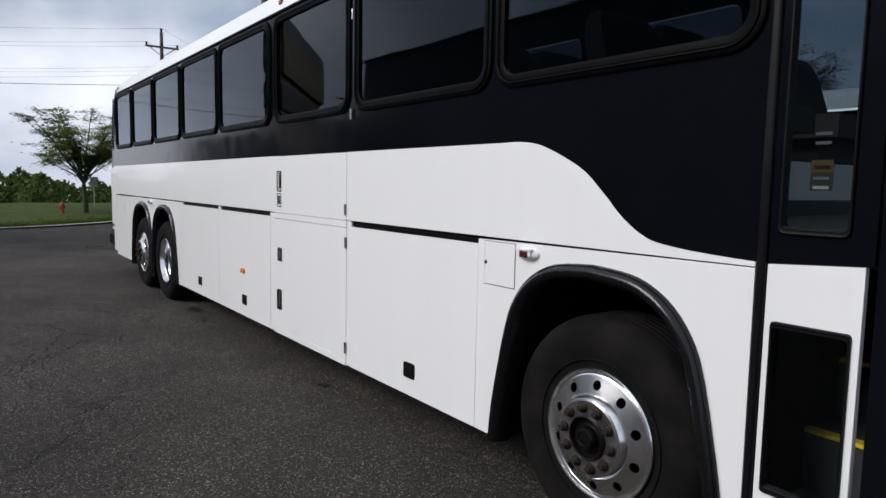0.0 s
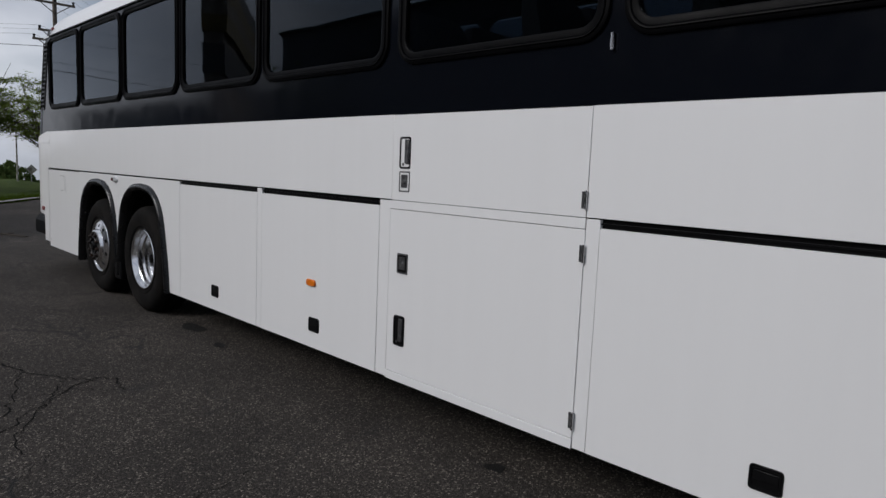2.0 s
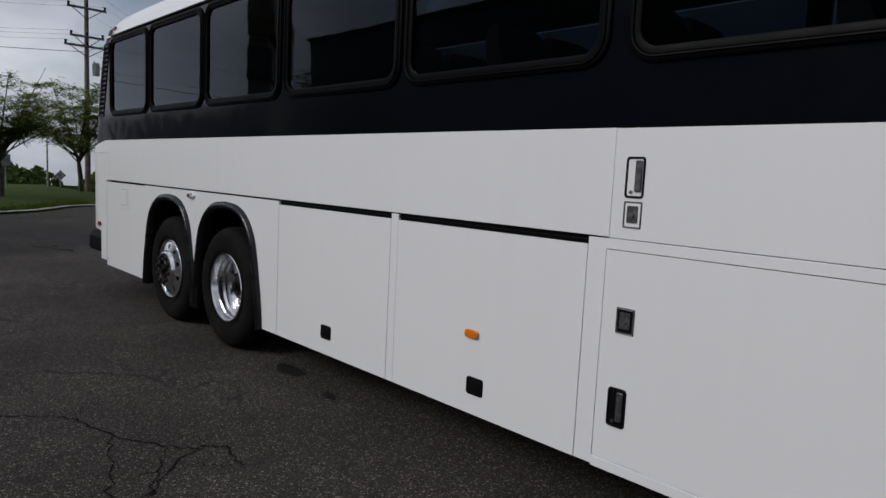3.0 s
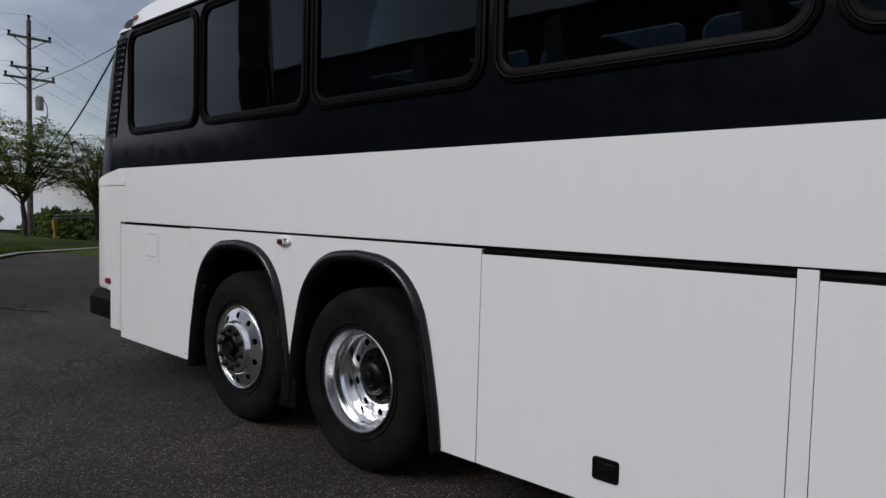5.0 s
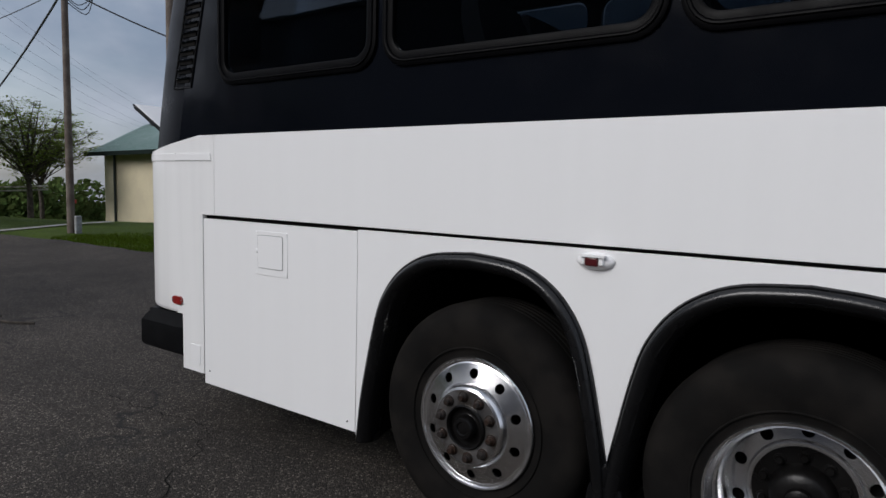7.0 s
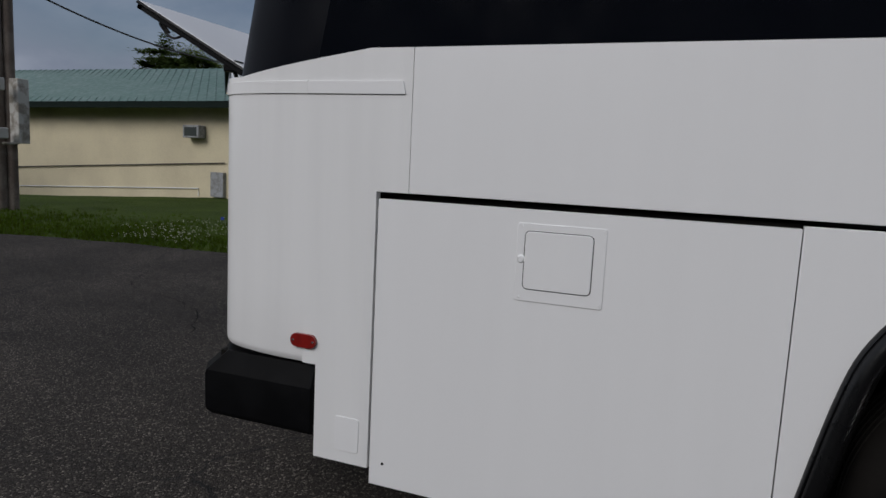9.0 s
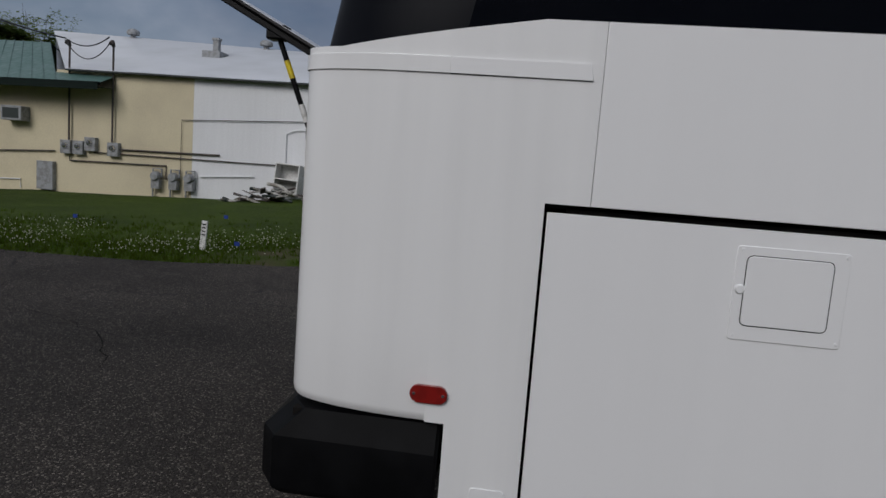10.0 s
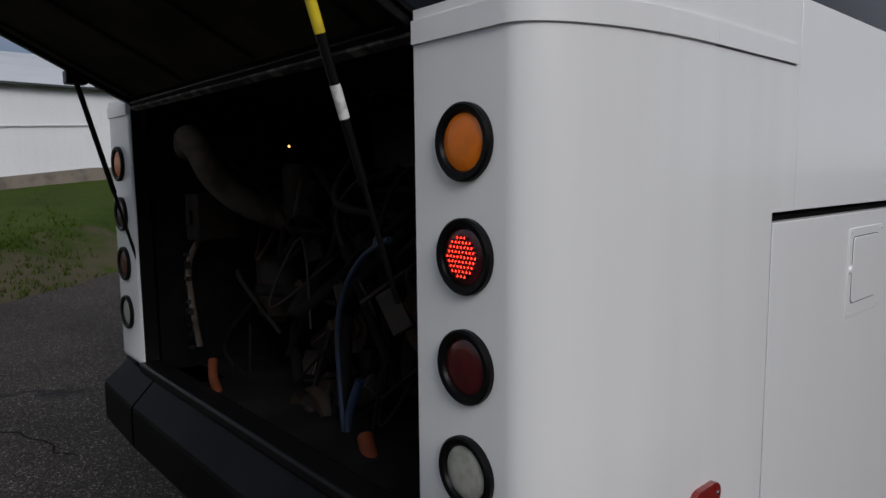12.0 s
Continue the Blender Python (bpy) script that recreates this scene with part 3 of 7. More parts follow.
def build_ground():
    xs = np.concatenate([np.linspace(-2500, -80, 6), np.linspace(-60, -4, 12), np.linspace(-3, 24, 82), np.linspace(26, 90, 16), np.linspace(120, 2500, 8)])
    ys = np.concatenate([np.linspace(-2500, -80, 6), np.linspace(-60, 0, 14), np.linspace(1, 50, 118), np.linspace(53, 110, 14), np.linspace(140, 2500, 8)])
    gx, gy = np.meshgrid(xs, ys, indexing="ij")
    loop = np.array([(p.x, p.y) for p in LOOP])
    a, b = loop, np.roll(loop, -1, axis=0)
    px, py = gx.ravel(), gy.ravel()
    inside = np.zeros(px.shape, bool)
    dist = np.full(px.shape, 1e9)
    for (ax, ay), (bx, by) in zip(a, b):
        cross = ((ay > py) != (by > py)) & (px < (bx - ax) * (py - ay) / (by - ay + 1e-12) + ax)
        inside ^= cross
        dx, dy = bx - ax, by - ay
        k = np.clip(((px - ax) * dx + (py - ay) * dy) / (dx * dx + dy * dy + 1e-12), 0, 1)
        dist = np.minimum(dist, np.hypot(px - ax - k * dx, py - ay - k * dy))
    verts = []
    for x, y, i, d in zip(px, py, inside, dist):
        lift = min(1.0, d / 1.5)
        z = -0.09 if i else -0.02 + 0.05 * min(1.0, d / 0.5) + lift * (lawn_height(x, y) - 0.05) + 0.03 * noise.noise((x * 0.7, y * 0.7, 1.0)) * lift
        verts.append((float(x), float(y), float(z)))
    ny = len(ys)
    faces = [(i * ny + j, (i + 1) * ny + j, (i + 1) * ny + j + 1, i * ny + j + 1) for i in range(len(xs) - 1) for j in range(ny - 1)]
    me = bpy.data.meshes.new("ground")
    me.from_pydata(verts, [], faces)
    me.materials.append(GRASS)
    me.polygons.foreach_set("use_smooth", [True] * len(me.polygons))
    tagged(new("ground", me), "sloping mown green lawn round the yard", "lawn", kind="structure")
    bm = bmesh.new()
    vs = [bm.verts.new((p.x, p.y, 0.0)) for p in LOOP]
    es = [bm.edges.new((vs[i], vs[(i + 1) % len(vs)])) for i in range(len(vs))]
    bmesh.ops.triangle_fill(bm, use_beauty=True, use_dissolve=False, edges=es)
    solo("pavement", bm, ASPHALT, "worn grey asphalt parking yard with cracks", "asphalt", kind="structure", smooth=None)


build_ground()

# ---- coach ----
W = 2.43
FRONT, REAR = -1.95, 11.582
BELT, BELT_REAR, SLOT, SKIRT = 1.859, 1.852, 1.366, 0.30
WHEELS = (-0.03, 7.55, 8.832)
ARCHES = (0.022, 7.552, 8.858)
WINDOWS = [(-0.70, 0.72), (0.755, 2.22), (2.29, 3.66), (3.75, 5.18), (5.215, 6.605), (6.65, 8.02), (8.055, 9.40), (9.44, 10.68)]
bus = thing("coach_bus", "white and black passenger coach with its rear engine door raised", "bus")


def rear_edge(z):
    """Where the sloping tail stands at a height."""
    return float(np.interp(z, (1.7, 2.2, 2.58, 2.8, 2.95, 3.06, 3.12), (11.54, 11.44, 11.36, 11.285, 11.22, 11.11, 11.0)))


def arch_curve(c, n=28, grow=0.0):
    """Wheel opening: legs that lean inwards, a flat rounded crown."""
    half = curve_between([(0.668, 0.30, 0), (0.645, 0.50, 0), (0.606, 0.70, 0), (0.560, 0.90, 0), (0.515, 1.03, 0), (0.435, 1.145, 0), (0.330, 1.225, 0), (0.20, 1.272, 0), (0.0, 1.290, 0)], 4)
    right = [(c + v.x + grow, v.y + grow * max(0.0, (v.y - 0.3))) for v in half]
    return right + [(2 * c - y, z) for y, z in right[-2::-1]]


S_CURVE = [(0.66, BELT), (0.50, 1.857), (0.348, 1.826), (0.123, 1.726), (-0.018, 1.612), (-0.119, 1.517), (-0.243, 1.44), (-0.382, 1.412), (-0.55, 1.398), (-0.712, 1.39)]


def s_points():
    return [(v.x, v.y) for v in curve_between([(y, z, 0) for y, z in S_CURVE], 5)]


def panel(name, outline, label="", x0=0.0, x1=0.03, holes=(), mat=None, parent=None, bevel=0.0018):
    bm = bmesh.new()
    plate(bm, outline, holes, x0, x1)
    return part(name, bm, mat or WHITE, parent or bus, label, bevel=bevel)


def build_sides():
    s = s_points()
    # white belt panels above the lockers
    panel("side_panel", [(2.3425, SLOT + 0.004), (2.3425, BELT)] + s + [(-0.712, 1.372), (0.8, 1.370)], "white curved front side panel")
    panel("side_panel", [(3.683, SLOT + 0.006), (10.7405, SLOT + 0.006), (10.7405, BELT_REAR), (3.683, BELT)], "long white side panel")
    # black upper body with window openings
    holes = [rounded(a + 0.035, b - 0.035, 2.165, 3.005, 0.11) for a, b in WINDOWS]
    black = [(10.90, BELT_REAR + 0.002), (3.683, BELT + 0.002), (0.66, BELT + 0.002)] + [(y, z + 0.002) for y, z in s[1:]] + [(-0.715, 1.392), (-0.715, 3.06), (rear_edge(3.06) - 0.41, 3.06), (rear_edge(2.9) - 0.41, 2.9), (rear_edge(2.58) - 0.41, 2.58), (rear_edge(1.76) - 0.41, 1.762)]
    panel("upper_body", black, "glossy black window band", 0.002, 0.045, holes, BLACK)
    for x0, x1 in ((W - 0.045, W - 0.002),):
        panel("far_upper_body", rect(-0.8, rear_edge(3.0) - 0.2, BELT, 3.06), "glossy black window band", x0, x1, holes, BLACK)
    panel("far_side_panel", rect(FRONT + 0.25, 11.45, 0.42, BELT - 0.002), "white far side of the body", W - 0.03, W, [rect(-0.7, 0.7, 0.5, 1.25), rect(6.9, 9.5, 0.5, 1.25)])
    # front fender with its arch
    a = arch_curve(ARCHES[0])
    front = [(0.832, SKIRT), (0.832, SLOT - 0.012), (-0.712, SLOT + 0.002), (-0.716, SKIRT)] + a[::-1]
    panel("front_fender", front, "white fender panel round the front wheel")
    # rear quarter with two arches
    a1, a2 = arch_curve(ARCHES[1]), arch_curve(ARCHES[2])
    mid = (ARCHES[1] + ARCHES[2]) / 2
    keep1 = [p for p in a1 if p[0] < mid - 0.006]
    keep2 = [p for p in a2 if p[0] > mid + 0.006]
    rear = [(9.552, SKIRT), (9.552, SLOT - 0.010), (6.645, SLOT - 0.010), (6.645, SKIRT)] + keep1[::-1] + [(mid, 0.47)] + keep2[::-1]
    panel("rear_quarter", rear, "white panel round the twin rear wheels")
    # lockers
    for name, y0, y1, z1 in (("locker_door", 0.8355, 2.269, 1.326), ("locker_door", 3.794, 5.1815, 1.328), ("locker_door", 5.2555, 6.6415, 1.330)):
        d = panel(name, rect(y0, y1, SKIRT, z1), x0=0.001)
        hy = {0.8355: 1.494, 3.794: 4.464, 5.2555: 5.942}[y0]
        locker_pull(d, hy, 0.463)
    panel("body_post", rect(2.272, 2.3425, SKIRT, SLOT - 0.002), x0=0.003)
    panel("body_post", rect(3.694, 3.791, SKIRT, SLOT - 0.002), x0=0.003)
    panel("body_post", rect(5.1845, 5.2525, SKIRT, SLOT - 0.002), x0=0.002)
    # middle service doors
    panel("sill", rect(2.345, 3.692, SKIRT - 0.005, 0.344), x0=-0.004)
    panel("door_header", rect(2.345, 3.692, 1.318, SLOT), x0=-0.003)
    low = panel("service_door", rect(2.3455, 3.689, 0.3465, 1.315), "white service door with latch and hinges")
    up = panel("upper_service_door", rect(2.345, 3.68, SLOT + 0.0035, BELT - 0.002), "white upper service door", x0=-0.002)
    for door, y, z in ((up, 2.357, 1.447), (low, 2.352, 1.207), (low, 2.352, 0.43)):
        hinge(door, y, z)
    slim_handle(up, 3.572, 1.642, 0.182)
    slim_handle(low, 3.578, 0.603, 0.182)
    latch(up, 3.572, 1.478)
    latch(low, 3.567, 1.003)
    # dark gutters behind the gaps above the lockers
    for y0, y1 in ((0.835, 2.34), (3.70, 6.645)):
        bm = bmesh.new()
        box(bm, 0.022, 0.06, y0, y1, 1.30, 1.40)
        box(bm, 0.010, 0.022, y0, y1, 1.342, 1.350)
        part("gutter", bm, RUBBER, bus, "black gap above the locker doors")
    bm = bmesh.new()
    box(bm, 0.034, 0.06, -0.72, 10.87, 1.36, 1.376)
    part("rub_line", bm, RUBBER, bus)
    bm = bmesh.new()
    box(bm, 0.034, 0.06, -0.7, 0.5, 1.25, 1.40)
    box(bm, 0.034, 0.06, 9.5, 10.8, 0.34, 1.385)
    box(bm, 0.034, 0.06, 0.78, 6.64, 0.32, 1.30)
    box(bm, 0.034, 0.06, 2.30, 10.74, 1.40, 1.84)
    part("inner_frame", bm, PITCH, bus)
    # filler door beside the front wheel
    f = panel("filler_door", rect(0.537, 0.773, 1.120, 1.346), x0=-0.004, x1=0.002)
    bm = bmesh.new()
    plate(bm, rect(0.533, 0.777, 1.116, 1.350), [], -0.0008, 0.001)
    part("filler_gap", bm, DOORGREY, f)
    bm = bmesh.new()
    lathe(bm, [(0.0, -0.006), (0.010, -0.006), (0.012, 0.0)], (0, 0.762, 1.235), 12)
    part("latch_hole", bm, RUBBER, f)
    # tail locker with its small hatch
    t = panel("engine_side_door", rect(9.5555, 10.853, 0.315, SLOT - 0.018), "white engine side door with a small hatch", x0=0.0)
    h = panel("hatch_frame", rounded(10.075, 10.355, 1.055, 1.305, 0.008, 2), x0=-0.003, x1=0.001, parent=t, bevel=0.0015)
    panel("hatch", rounded(10.1145, 10.3275, 1.0955, 1.2795, 0.014, 3), x0=-0.006, x1=-0.001, parent=t, bevel=0.002)
    bm = bmesh.new()
    plate(bm, rounded(10.1122, 10.3298, 1.0932, 1.2818, 0.016, 3), [], -0.0036, -0.001)
    part("hatch_gap", bm, RUBBER, t)
    bm = bmesh.new()
    lathe(bm, [(0.0, -0.009), (0.010, -0.008), (0.014, -0.003), (0.014, 0.0)], (0, 10.338, 1.190), 16)
    part("finger_catch", bm, WHITE, t)
    for y, z in ((10.34, 1.295), (10.085, 1.295), (10.34, 1.068), (10.085, 1.068), (10.80, 0.40), (9.61, 0.36)):
        bm = bmesh.new()
        lathe(bm, [(0.0, -0.005), (0.004, -0.005), (0.005, 0.0)], (0, y, z), 8)
        part("rivet", bm, WHITE if z > 1 else RUBBER, t)


def locker_pull(door, y, z):
    bm = bmesh.new()
    ring_frame(bm, rounded(y - 0.062, y + 0.062, z - 0.05, z + 0.05, 0.016, 4), rounded(y - 0.048, y + 0.048, z - 0.036, z + 0.036, 0.010, 4), -0.006, 0.004)
    plate(bm, rounded(y - 0.05, y + 0.05, z - 0.038, z + 0.038, 0.01, 4), [], -0.0012, 0.0005)
    pull = part("recessed_pull", bm, RUBBER, door, "black recessed pull")
    bm = bmesh.new()
    box(bm, -0.005, -0.001, y - 0.045, y + 0.045, z - 0.006, z + 0.03)
    part("paddle", bm, TRIM, door, bevel=0.002)
    return pull


def hinge(door, y, z):
    bm = bmesh.new()
    box(bm, -0.006, 0.001, y - 0.014, y + 0.014, z - 0.038, z + 0.038)
    part("hinge", bm, HANDLE, door, "dull steel hinge", bevel=0.002)
    bm = bmesh.new()
    tube(bm, [(-0.008, y - 0.011, z - 0.041), (-0.008, y - 0.011, z - 0.014)], 0.0065)
    tube(bm, [(-0.008, y - 0.011, z - 0.011), (-0.008, y - 0.011, z + 0.013)], 0.0065)
    tube(bm, [(-0.008, y - 0.011, z + 0.016), (-0.008, y - 0.011, z + 0.041)], 0.0065)
    part("hinge_pin", bm, CHROME, door)


def slim_handle(door, y, z, h):
    bm = bmesh.new()
    ring_frame(bm, rounded(y - 0.047, y + 0.047, z - h / 2, z + h / 2, 0.016, 4), rounded(y - 0.036, y + 0.036, z - h / 2 + 0.012, z + h / 2 - 0.012, 0.010, 4), -0.007, 0.003)
    plate(bm, rounded(y - 0.037, y + 0.037, z - h / 2 + 0.011, z + h / 2 - 0.011, 0.010, 4), [], -0.001, 0.0008)
    part("handle_bezel", bm, RUBBER, door, "black recessed handle bezel")
    bm = bmesh.new()
    box(bm, -0.012, -0.002, y - 0.034, y - 0.002, z - h / 2 + 0.030, z + h / 2 - 0.016)
    part("handle", bm, HANDLE, door, "grey metal flush handle", bevel=0.004)
    bm = bmesh.new()
    lathe(bm, [(0.0, -0.006), (0.008, -0.006), (0.009, -0.001)], (0, y + 0.016, z - h / 2 + 0.026), 12)
    part("key_barrel", bm, HANDLE, door)


def latch(door, y, z):
    bm = bmesh.new()
    ring_frame(bm, rounded(y - 0.046, y + 0.046, z - 0.060, z + 0.060, 0.005, 3), rounded(y - 0.036, y + 0.036, z - 0.050, z + 0.050, 0.004, 3), -0.005, 0.003)
    part("latch_plate", bm, HANDLE, door)
    bm = bmesh.new()
    plate(bm, rounded(y - 0.037, y + 0.037, z - 0.051, z + 0.051, 0.004, 3), [], -0.0015, 0.0008)
    part("latch_recess", bm, HUB, door)
    bm = bmesh.new()
    plate(bm, rounded(y - 0.026, y + 0.026, z - 0.034, z + 0.040, 0.004, 3), [], -0.006, -0.002)
    lathe(bm, [(0.0, -0.013), (0.010, -0.013), (0.013, -0.0062)], (0, y, z), 14)
    part("paddle_latch", bm, HANDLE, door, "dull steel paddle latch")


def window(y0, y1, x, name="side_window"):
    o = rounded(y0, y1, 2.13, 3.04, 0.14)
    i = rounded(y0 + 0.062, y1 - 0.062, 2.195, 2.98, 0.085)
    bm = bmesh.new()
    ring_frame(bm, o, i, x - 0.016 if x < 1 else x, x + 0.03)
    f = part(name, bm, WINRUBBER, bus, "dark tinted window in a black rubber frame")
    o2 = rounded(y0 + 0.018, y1 - 0.018, 2.148, 3.022, 0.125)
    i2 = rounded(y0 + 0.034, y1 - 0.034, 2.164, 3.006, 0.11)
    bm = bmesh.new()
    ring_frame(bm, o2, i2, x - 0.023, x)
    part("gasket_bead", bm, WINRUBBER, f)
    bm = bmesh.new()
    plate(bm, rounded(y0 + 0.05, y1 - 0.05, 2.184, 2.99, 0.09), [], x + 0.004, x + 0.009)
    g = part("pane", bm, GLASS, f)
    g.visible_shadow = False


def build_windows():
    for a, b in WINDOWS:
        window(a, b, 0.0)
        bm = bmesh.new()
        plate(bm, rounded(a + 0.05, b - 0.05, 2.184, 2.99, 0.09), [], W - 0.012, W - 0.006)
        g = part("far_pane", bm, FARGLASS, bus)
        g.visible_shadow = False
    for y, z in ((2.265, 2.122), (2.245, 2.80)):
        bm = bmesh.new()
        tube(bm, [(-0.012, y, z - 0.035), (-0.012, y, z + 0.035)], 0.008)
        part("window_pin", bm, CHROME, bus, "small bright hinge pin")


def build_roof():
    rows = []
    n = 26
    for y, k in ((-1.75, 0.0), (-1.2, 0.6), (-0.7, 1.0), (3.0, 1.0), (7.0, 1.0), (10.2, 1.0), (10.66, 0.97), (10.83, 0.80), (10.92, 0.5), (10.95, 0.2)):
        row = []
        for i in range(n + 1):
            u = -1 + 2 * i / n
            c = math.copysign(abs(u) ** 0.62, u)
            x = W / 2 + (W / 2 + 0.004) * c
            row.append((x, y, 3.058 + 0.47 * k * (1 - abs(c) ** 3.4) ** 0.62))
        rows.append(row)
    bm = bmesh.new()
    strip(bm, rows)
    part("roof", bm, WHITE, bus, "white curved roof", smooth=60)
    bm = bmesh.new()
    tube(bm, [(-0.008, -0.7, 3.062), (-0.008, 10.6, 3.062)], 0.012)
    part("drip_rail", bm, TRIM, bus)
    for y in (3.6, 10.62):
        bm = bmesh.new()
        box(bm, 0.02, 0.06, y - 0.03, y + 0.03, 3.14, 3.18)
        part("roof_marker", bm, REDLENS, bus, "small red roof marker lamp", bevel=0.008)


def build_tail():
    # sloping black upper tail with rounded corners
    rows = []
    for i in range(13):
        z = 1.735 + (3.15 - 1.735) * i / 12
        ye = rear_edge(z)
        row = [(0.004, ye - 0.43, z)]
        for k in range(15):
            w = radians(90 * k / 14)
            row.append((0.136 - 0.132 * math.cos(w), ye - 0.42 + 0.42 * math.sin(w), z))
        for k in range(15):
            w = radians(90 - 90 * k / 14)
            row.append((W - 0.136 + 0.132 * math.cos(w), ye - 0.42 + 0.42 * math.sin(w), z))
        row.append((W - 0.004, ye - 0.43, z))
        rows.append(row)
    bm = bmesh.new()
    strip(bm, rows)
    part("tail_panel", bm, TAILBLACK, bus, "black sloping tail of the body", smooth=50)
    # louvre column
    def lean(z):
        return 11.135 - 0.275 * (z - 2.15)

    for i in range(15):
        z = 2.175 + i * 0.054
        y = lean(z)
        bm = bmesh.new()
        plate(bm, rounded(y - 0.150, y - 0.012, z, z + 0.033, 0.008, 3), [], -0.004, 0.003)
        part("louvre", bm, PITCH, bus, "dark air slot")
        bm = bmesh.new()
        strip(bm, [[(-0.004, y - 0.150, z + 0.034), (-0.004, y - 0.012, z + 0.034)], [(-0.013, y - 0.148, z + 0.026), (-0.013, y - 0.014, z + 0.026)], [(-0.012, y - 0.148, z + 0.022), (-0.012, y - 0.014, z + 0.022)]])
        part("louvre_lip", bm, BLACK, bus)
    bm = bmesh.new()
    lo, hi = lean(2.14), lean(3.0)
    outer = [(lo - 0.175, 2.14), (lo + 0.012, 2.14), (hi + 0.012, 3.0), (hi - 0.175, 3.0)]
    inner = [(lo - 0.162, 2.155), (lo, 2.155), (hi, 2.985), (hi - 0.162, 2.985)]
    ring_frame(bm, outer, inner, -0.006, 0.003)
    part("louvre_frame", bm, TRIM, bus)
    # white corner with the column of rear lamps
    for sgn in (1, -1):
        bm = bmesh.new()
        if sgn == 1:
            plate(bm, [(10.862, 0.37), (11.088, 0.37), (11.088, 0.722), (11.145, 0.722), (11.145, 1.8145), (10.90, BELT_REAR), (10.742, BELT_REAR), (10.742, SLOT + 0.006), (10.862, SLOT + 0.006)], [], 0.0, 0.03)
        rows = []
        ra, rb = 0.13, 0.42
        path = [(0.0, 11.145), (0.0, 11.158)] + [(ra - ra * math.cos(radians(90 * k / 16)), REAR - rb + rb * math.sin(radians(90 * k / 16))) for k in range(1, 17)] + [(0.359, REAR), (0.366, REAR - 0.006), (0.366, REAR - 0.03)]
        for z, grow in ((0.722, -0.05), (0.722, -0.012), (0.735, -0.003), (0.75, 0.0), (1.0, 0.0), (1.3, 0.0), (1.699, 0.0), (1.70, 0.006), (1.742, 0.006), (1.7445, 0.0), (1.762, 0.0), (1.764, -0.03)):
            row = []
            for j, (x, y) in enumerate(path):
                f = min(1.0, max(0, j - 1) / 16)
                px, py = x - grow * (math.cos(f * math.pi / 2) if j < 18 else 0), y + grow * (math.sin(f * math.pi / 2) if j < 19 else 0)
                lift = max(0.0, 11.46 - y) * 0.166 if z > 1.75 else 0.0
                row.append((px if sgn == 1 else W - px, py, z + lift))
            rows.append(row)
        strip(bm, rows)
        c = part("rear_corner", bm, WHITEGRIMY, bus, "white rounded rear corner with a column of lamps", smooth=40)
        if sgn == 1:
            bm = bmesh.new()
            plate(bm, [(10.765, 1.700), (11.146, 1.700), (11.146, 1.742), (10.775, 1.742)], [], -0.006, 0.001)
            part("moulding", bm, WHITE, bus, bevel=0.0015)
            # thin grey strip that paints the shadow line under the proud moulding
            bm = bmesh.new()
            plate(bm, [(10.768, 1.697), (11.145, 1.697), (11.145, 1.6995), (10.768, 1.6995)], [], -0.0006, 0.001)
            part("moulding_shadow", bm, GREYBOX, bus)
            bm = bmesh.new()
            plate(bm, rounded(10.90, 11.0, 0.415, 0.545, 0.012, 3), [], -0.003, 0.001)
            part("cover_plate", bm, WHITE, bus, bevel=0.001)
        for z, mat, lab in ((1.518, AMBER, "amber rear lamp"), (1.320, None, "lit red rear lamp"), (1.122, DARKRED, "dark red rear lamp"), (0.925, CLEARLENS, "clear rear lamp")):
            rear_lamp(c, 0.222 if sgn == 1 else W - 0.222, z, mat, lab)
        bm = bmesh.new()
        if sgn == 1:
            oval(bm, 0.21, REAR + 0.003, 0.80, 0.052, 0.022, "y")
            part("reflector", bm, REDLENS, c, "red oval reflector", smooth=50)
    bm = bmesh.new()
    plate(bm, rounded(11.137 - 0.054, 11.137 + 0.054, 0.807 - 0.0255, 0.807 + 0.0255, 0.0252, 7), [], -0.013, 0.001)
    mk = part("side_marker", bm, REDLENS, bus, "red oval side marker lamp", smooth=30, bevel=0.005)
    for dy in (-0.042, 0.042):
        bm = bmesh.new()
        lathe(bm, [(0.0, -0.0145), (0.004, -0.0145), (0.005, -0.0125)], (0, 11.137 + dy, 0.807), 10)
        part("screw", bm, CHROME, mk)
    bm = bmesh.new()
    oval(bm, -0.003, 4.501, 0.753, 0.052, 0.023, "x", 0.38)
    part("side_marker", bm, AMBER, bus, "amber oval side marker lamp", smooth=50)
    for y, z in ((0.438, 1.310), (8.289, 1.312)):
        bm = bmesh.new()
        rows = []
        for f, h in ((1.0, 0.001), (1.0, -0.006), (0.9, -0.016), (0.62, -0.026), (0.0, -0.028)):
            rows.append([(h, y + 0.078 * f * math.cos(2 * math.pi * i / 32), z + 0.034 * f * math.sin(2 * math.pi * i / 32)) for i in range(33)])
        strip(bm, rows)
        bmesh.ops.remove_doubles(bm, verts=bm.verts, dist=1e-5)
        box(bm, -0.044, -0.02, y - 0.05, y + 0.052, z + 0.017, z + 0.026)
        m = part("side_lamp", bm, WHITE, bus, "white oval side lamp housing with a dark red lens", smooth=40)
        bm = bmesh.new()
        box(bm, -0.040, -0.02, y - 0.022, y + 0.030, z - 0.018, z + 0.0168)
        part("lens", bm, DARKRED, m, bevel=0.006)
        for a, b in ((y - 0.044, y - 0.024), (y + 0.032, y + 0.048)):
            bm = bmesh.new()
            box(bm, -0.036, -0.02, a, b, z - 0.014, z + 0.0168)
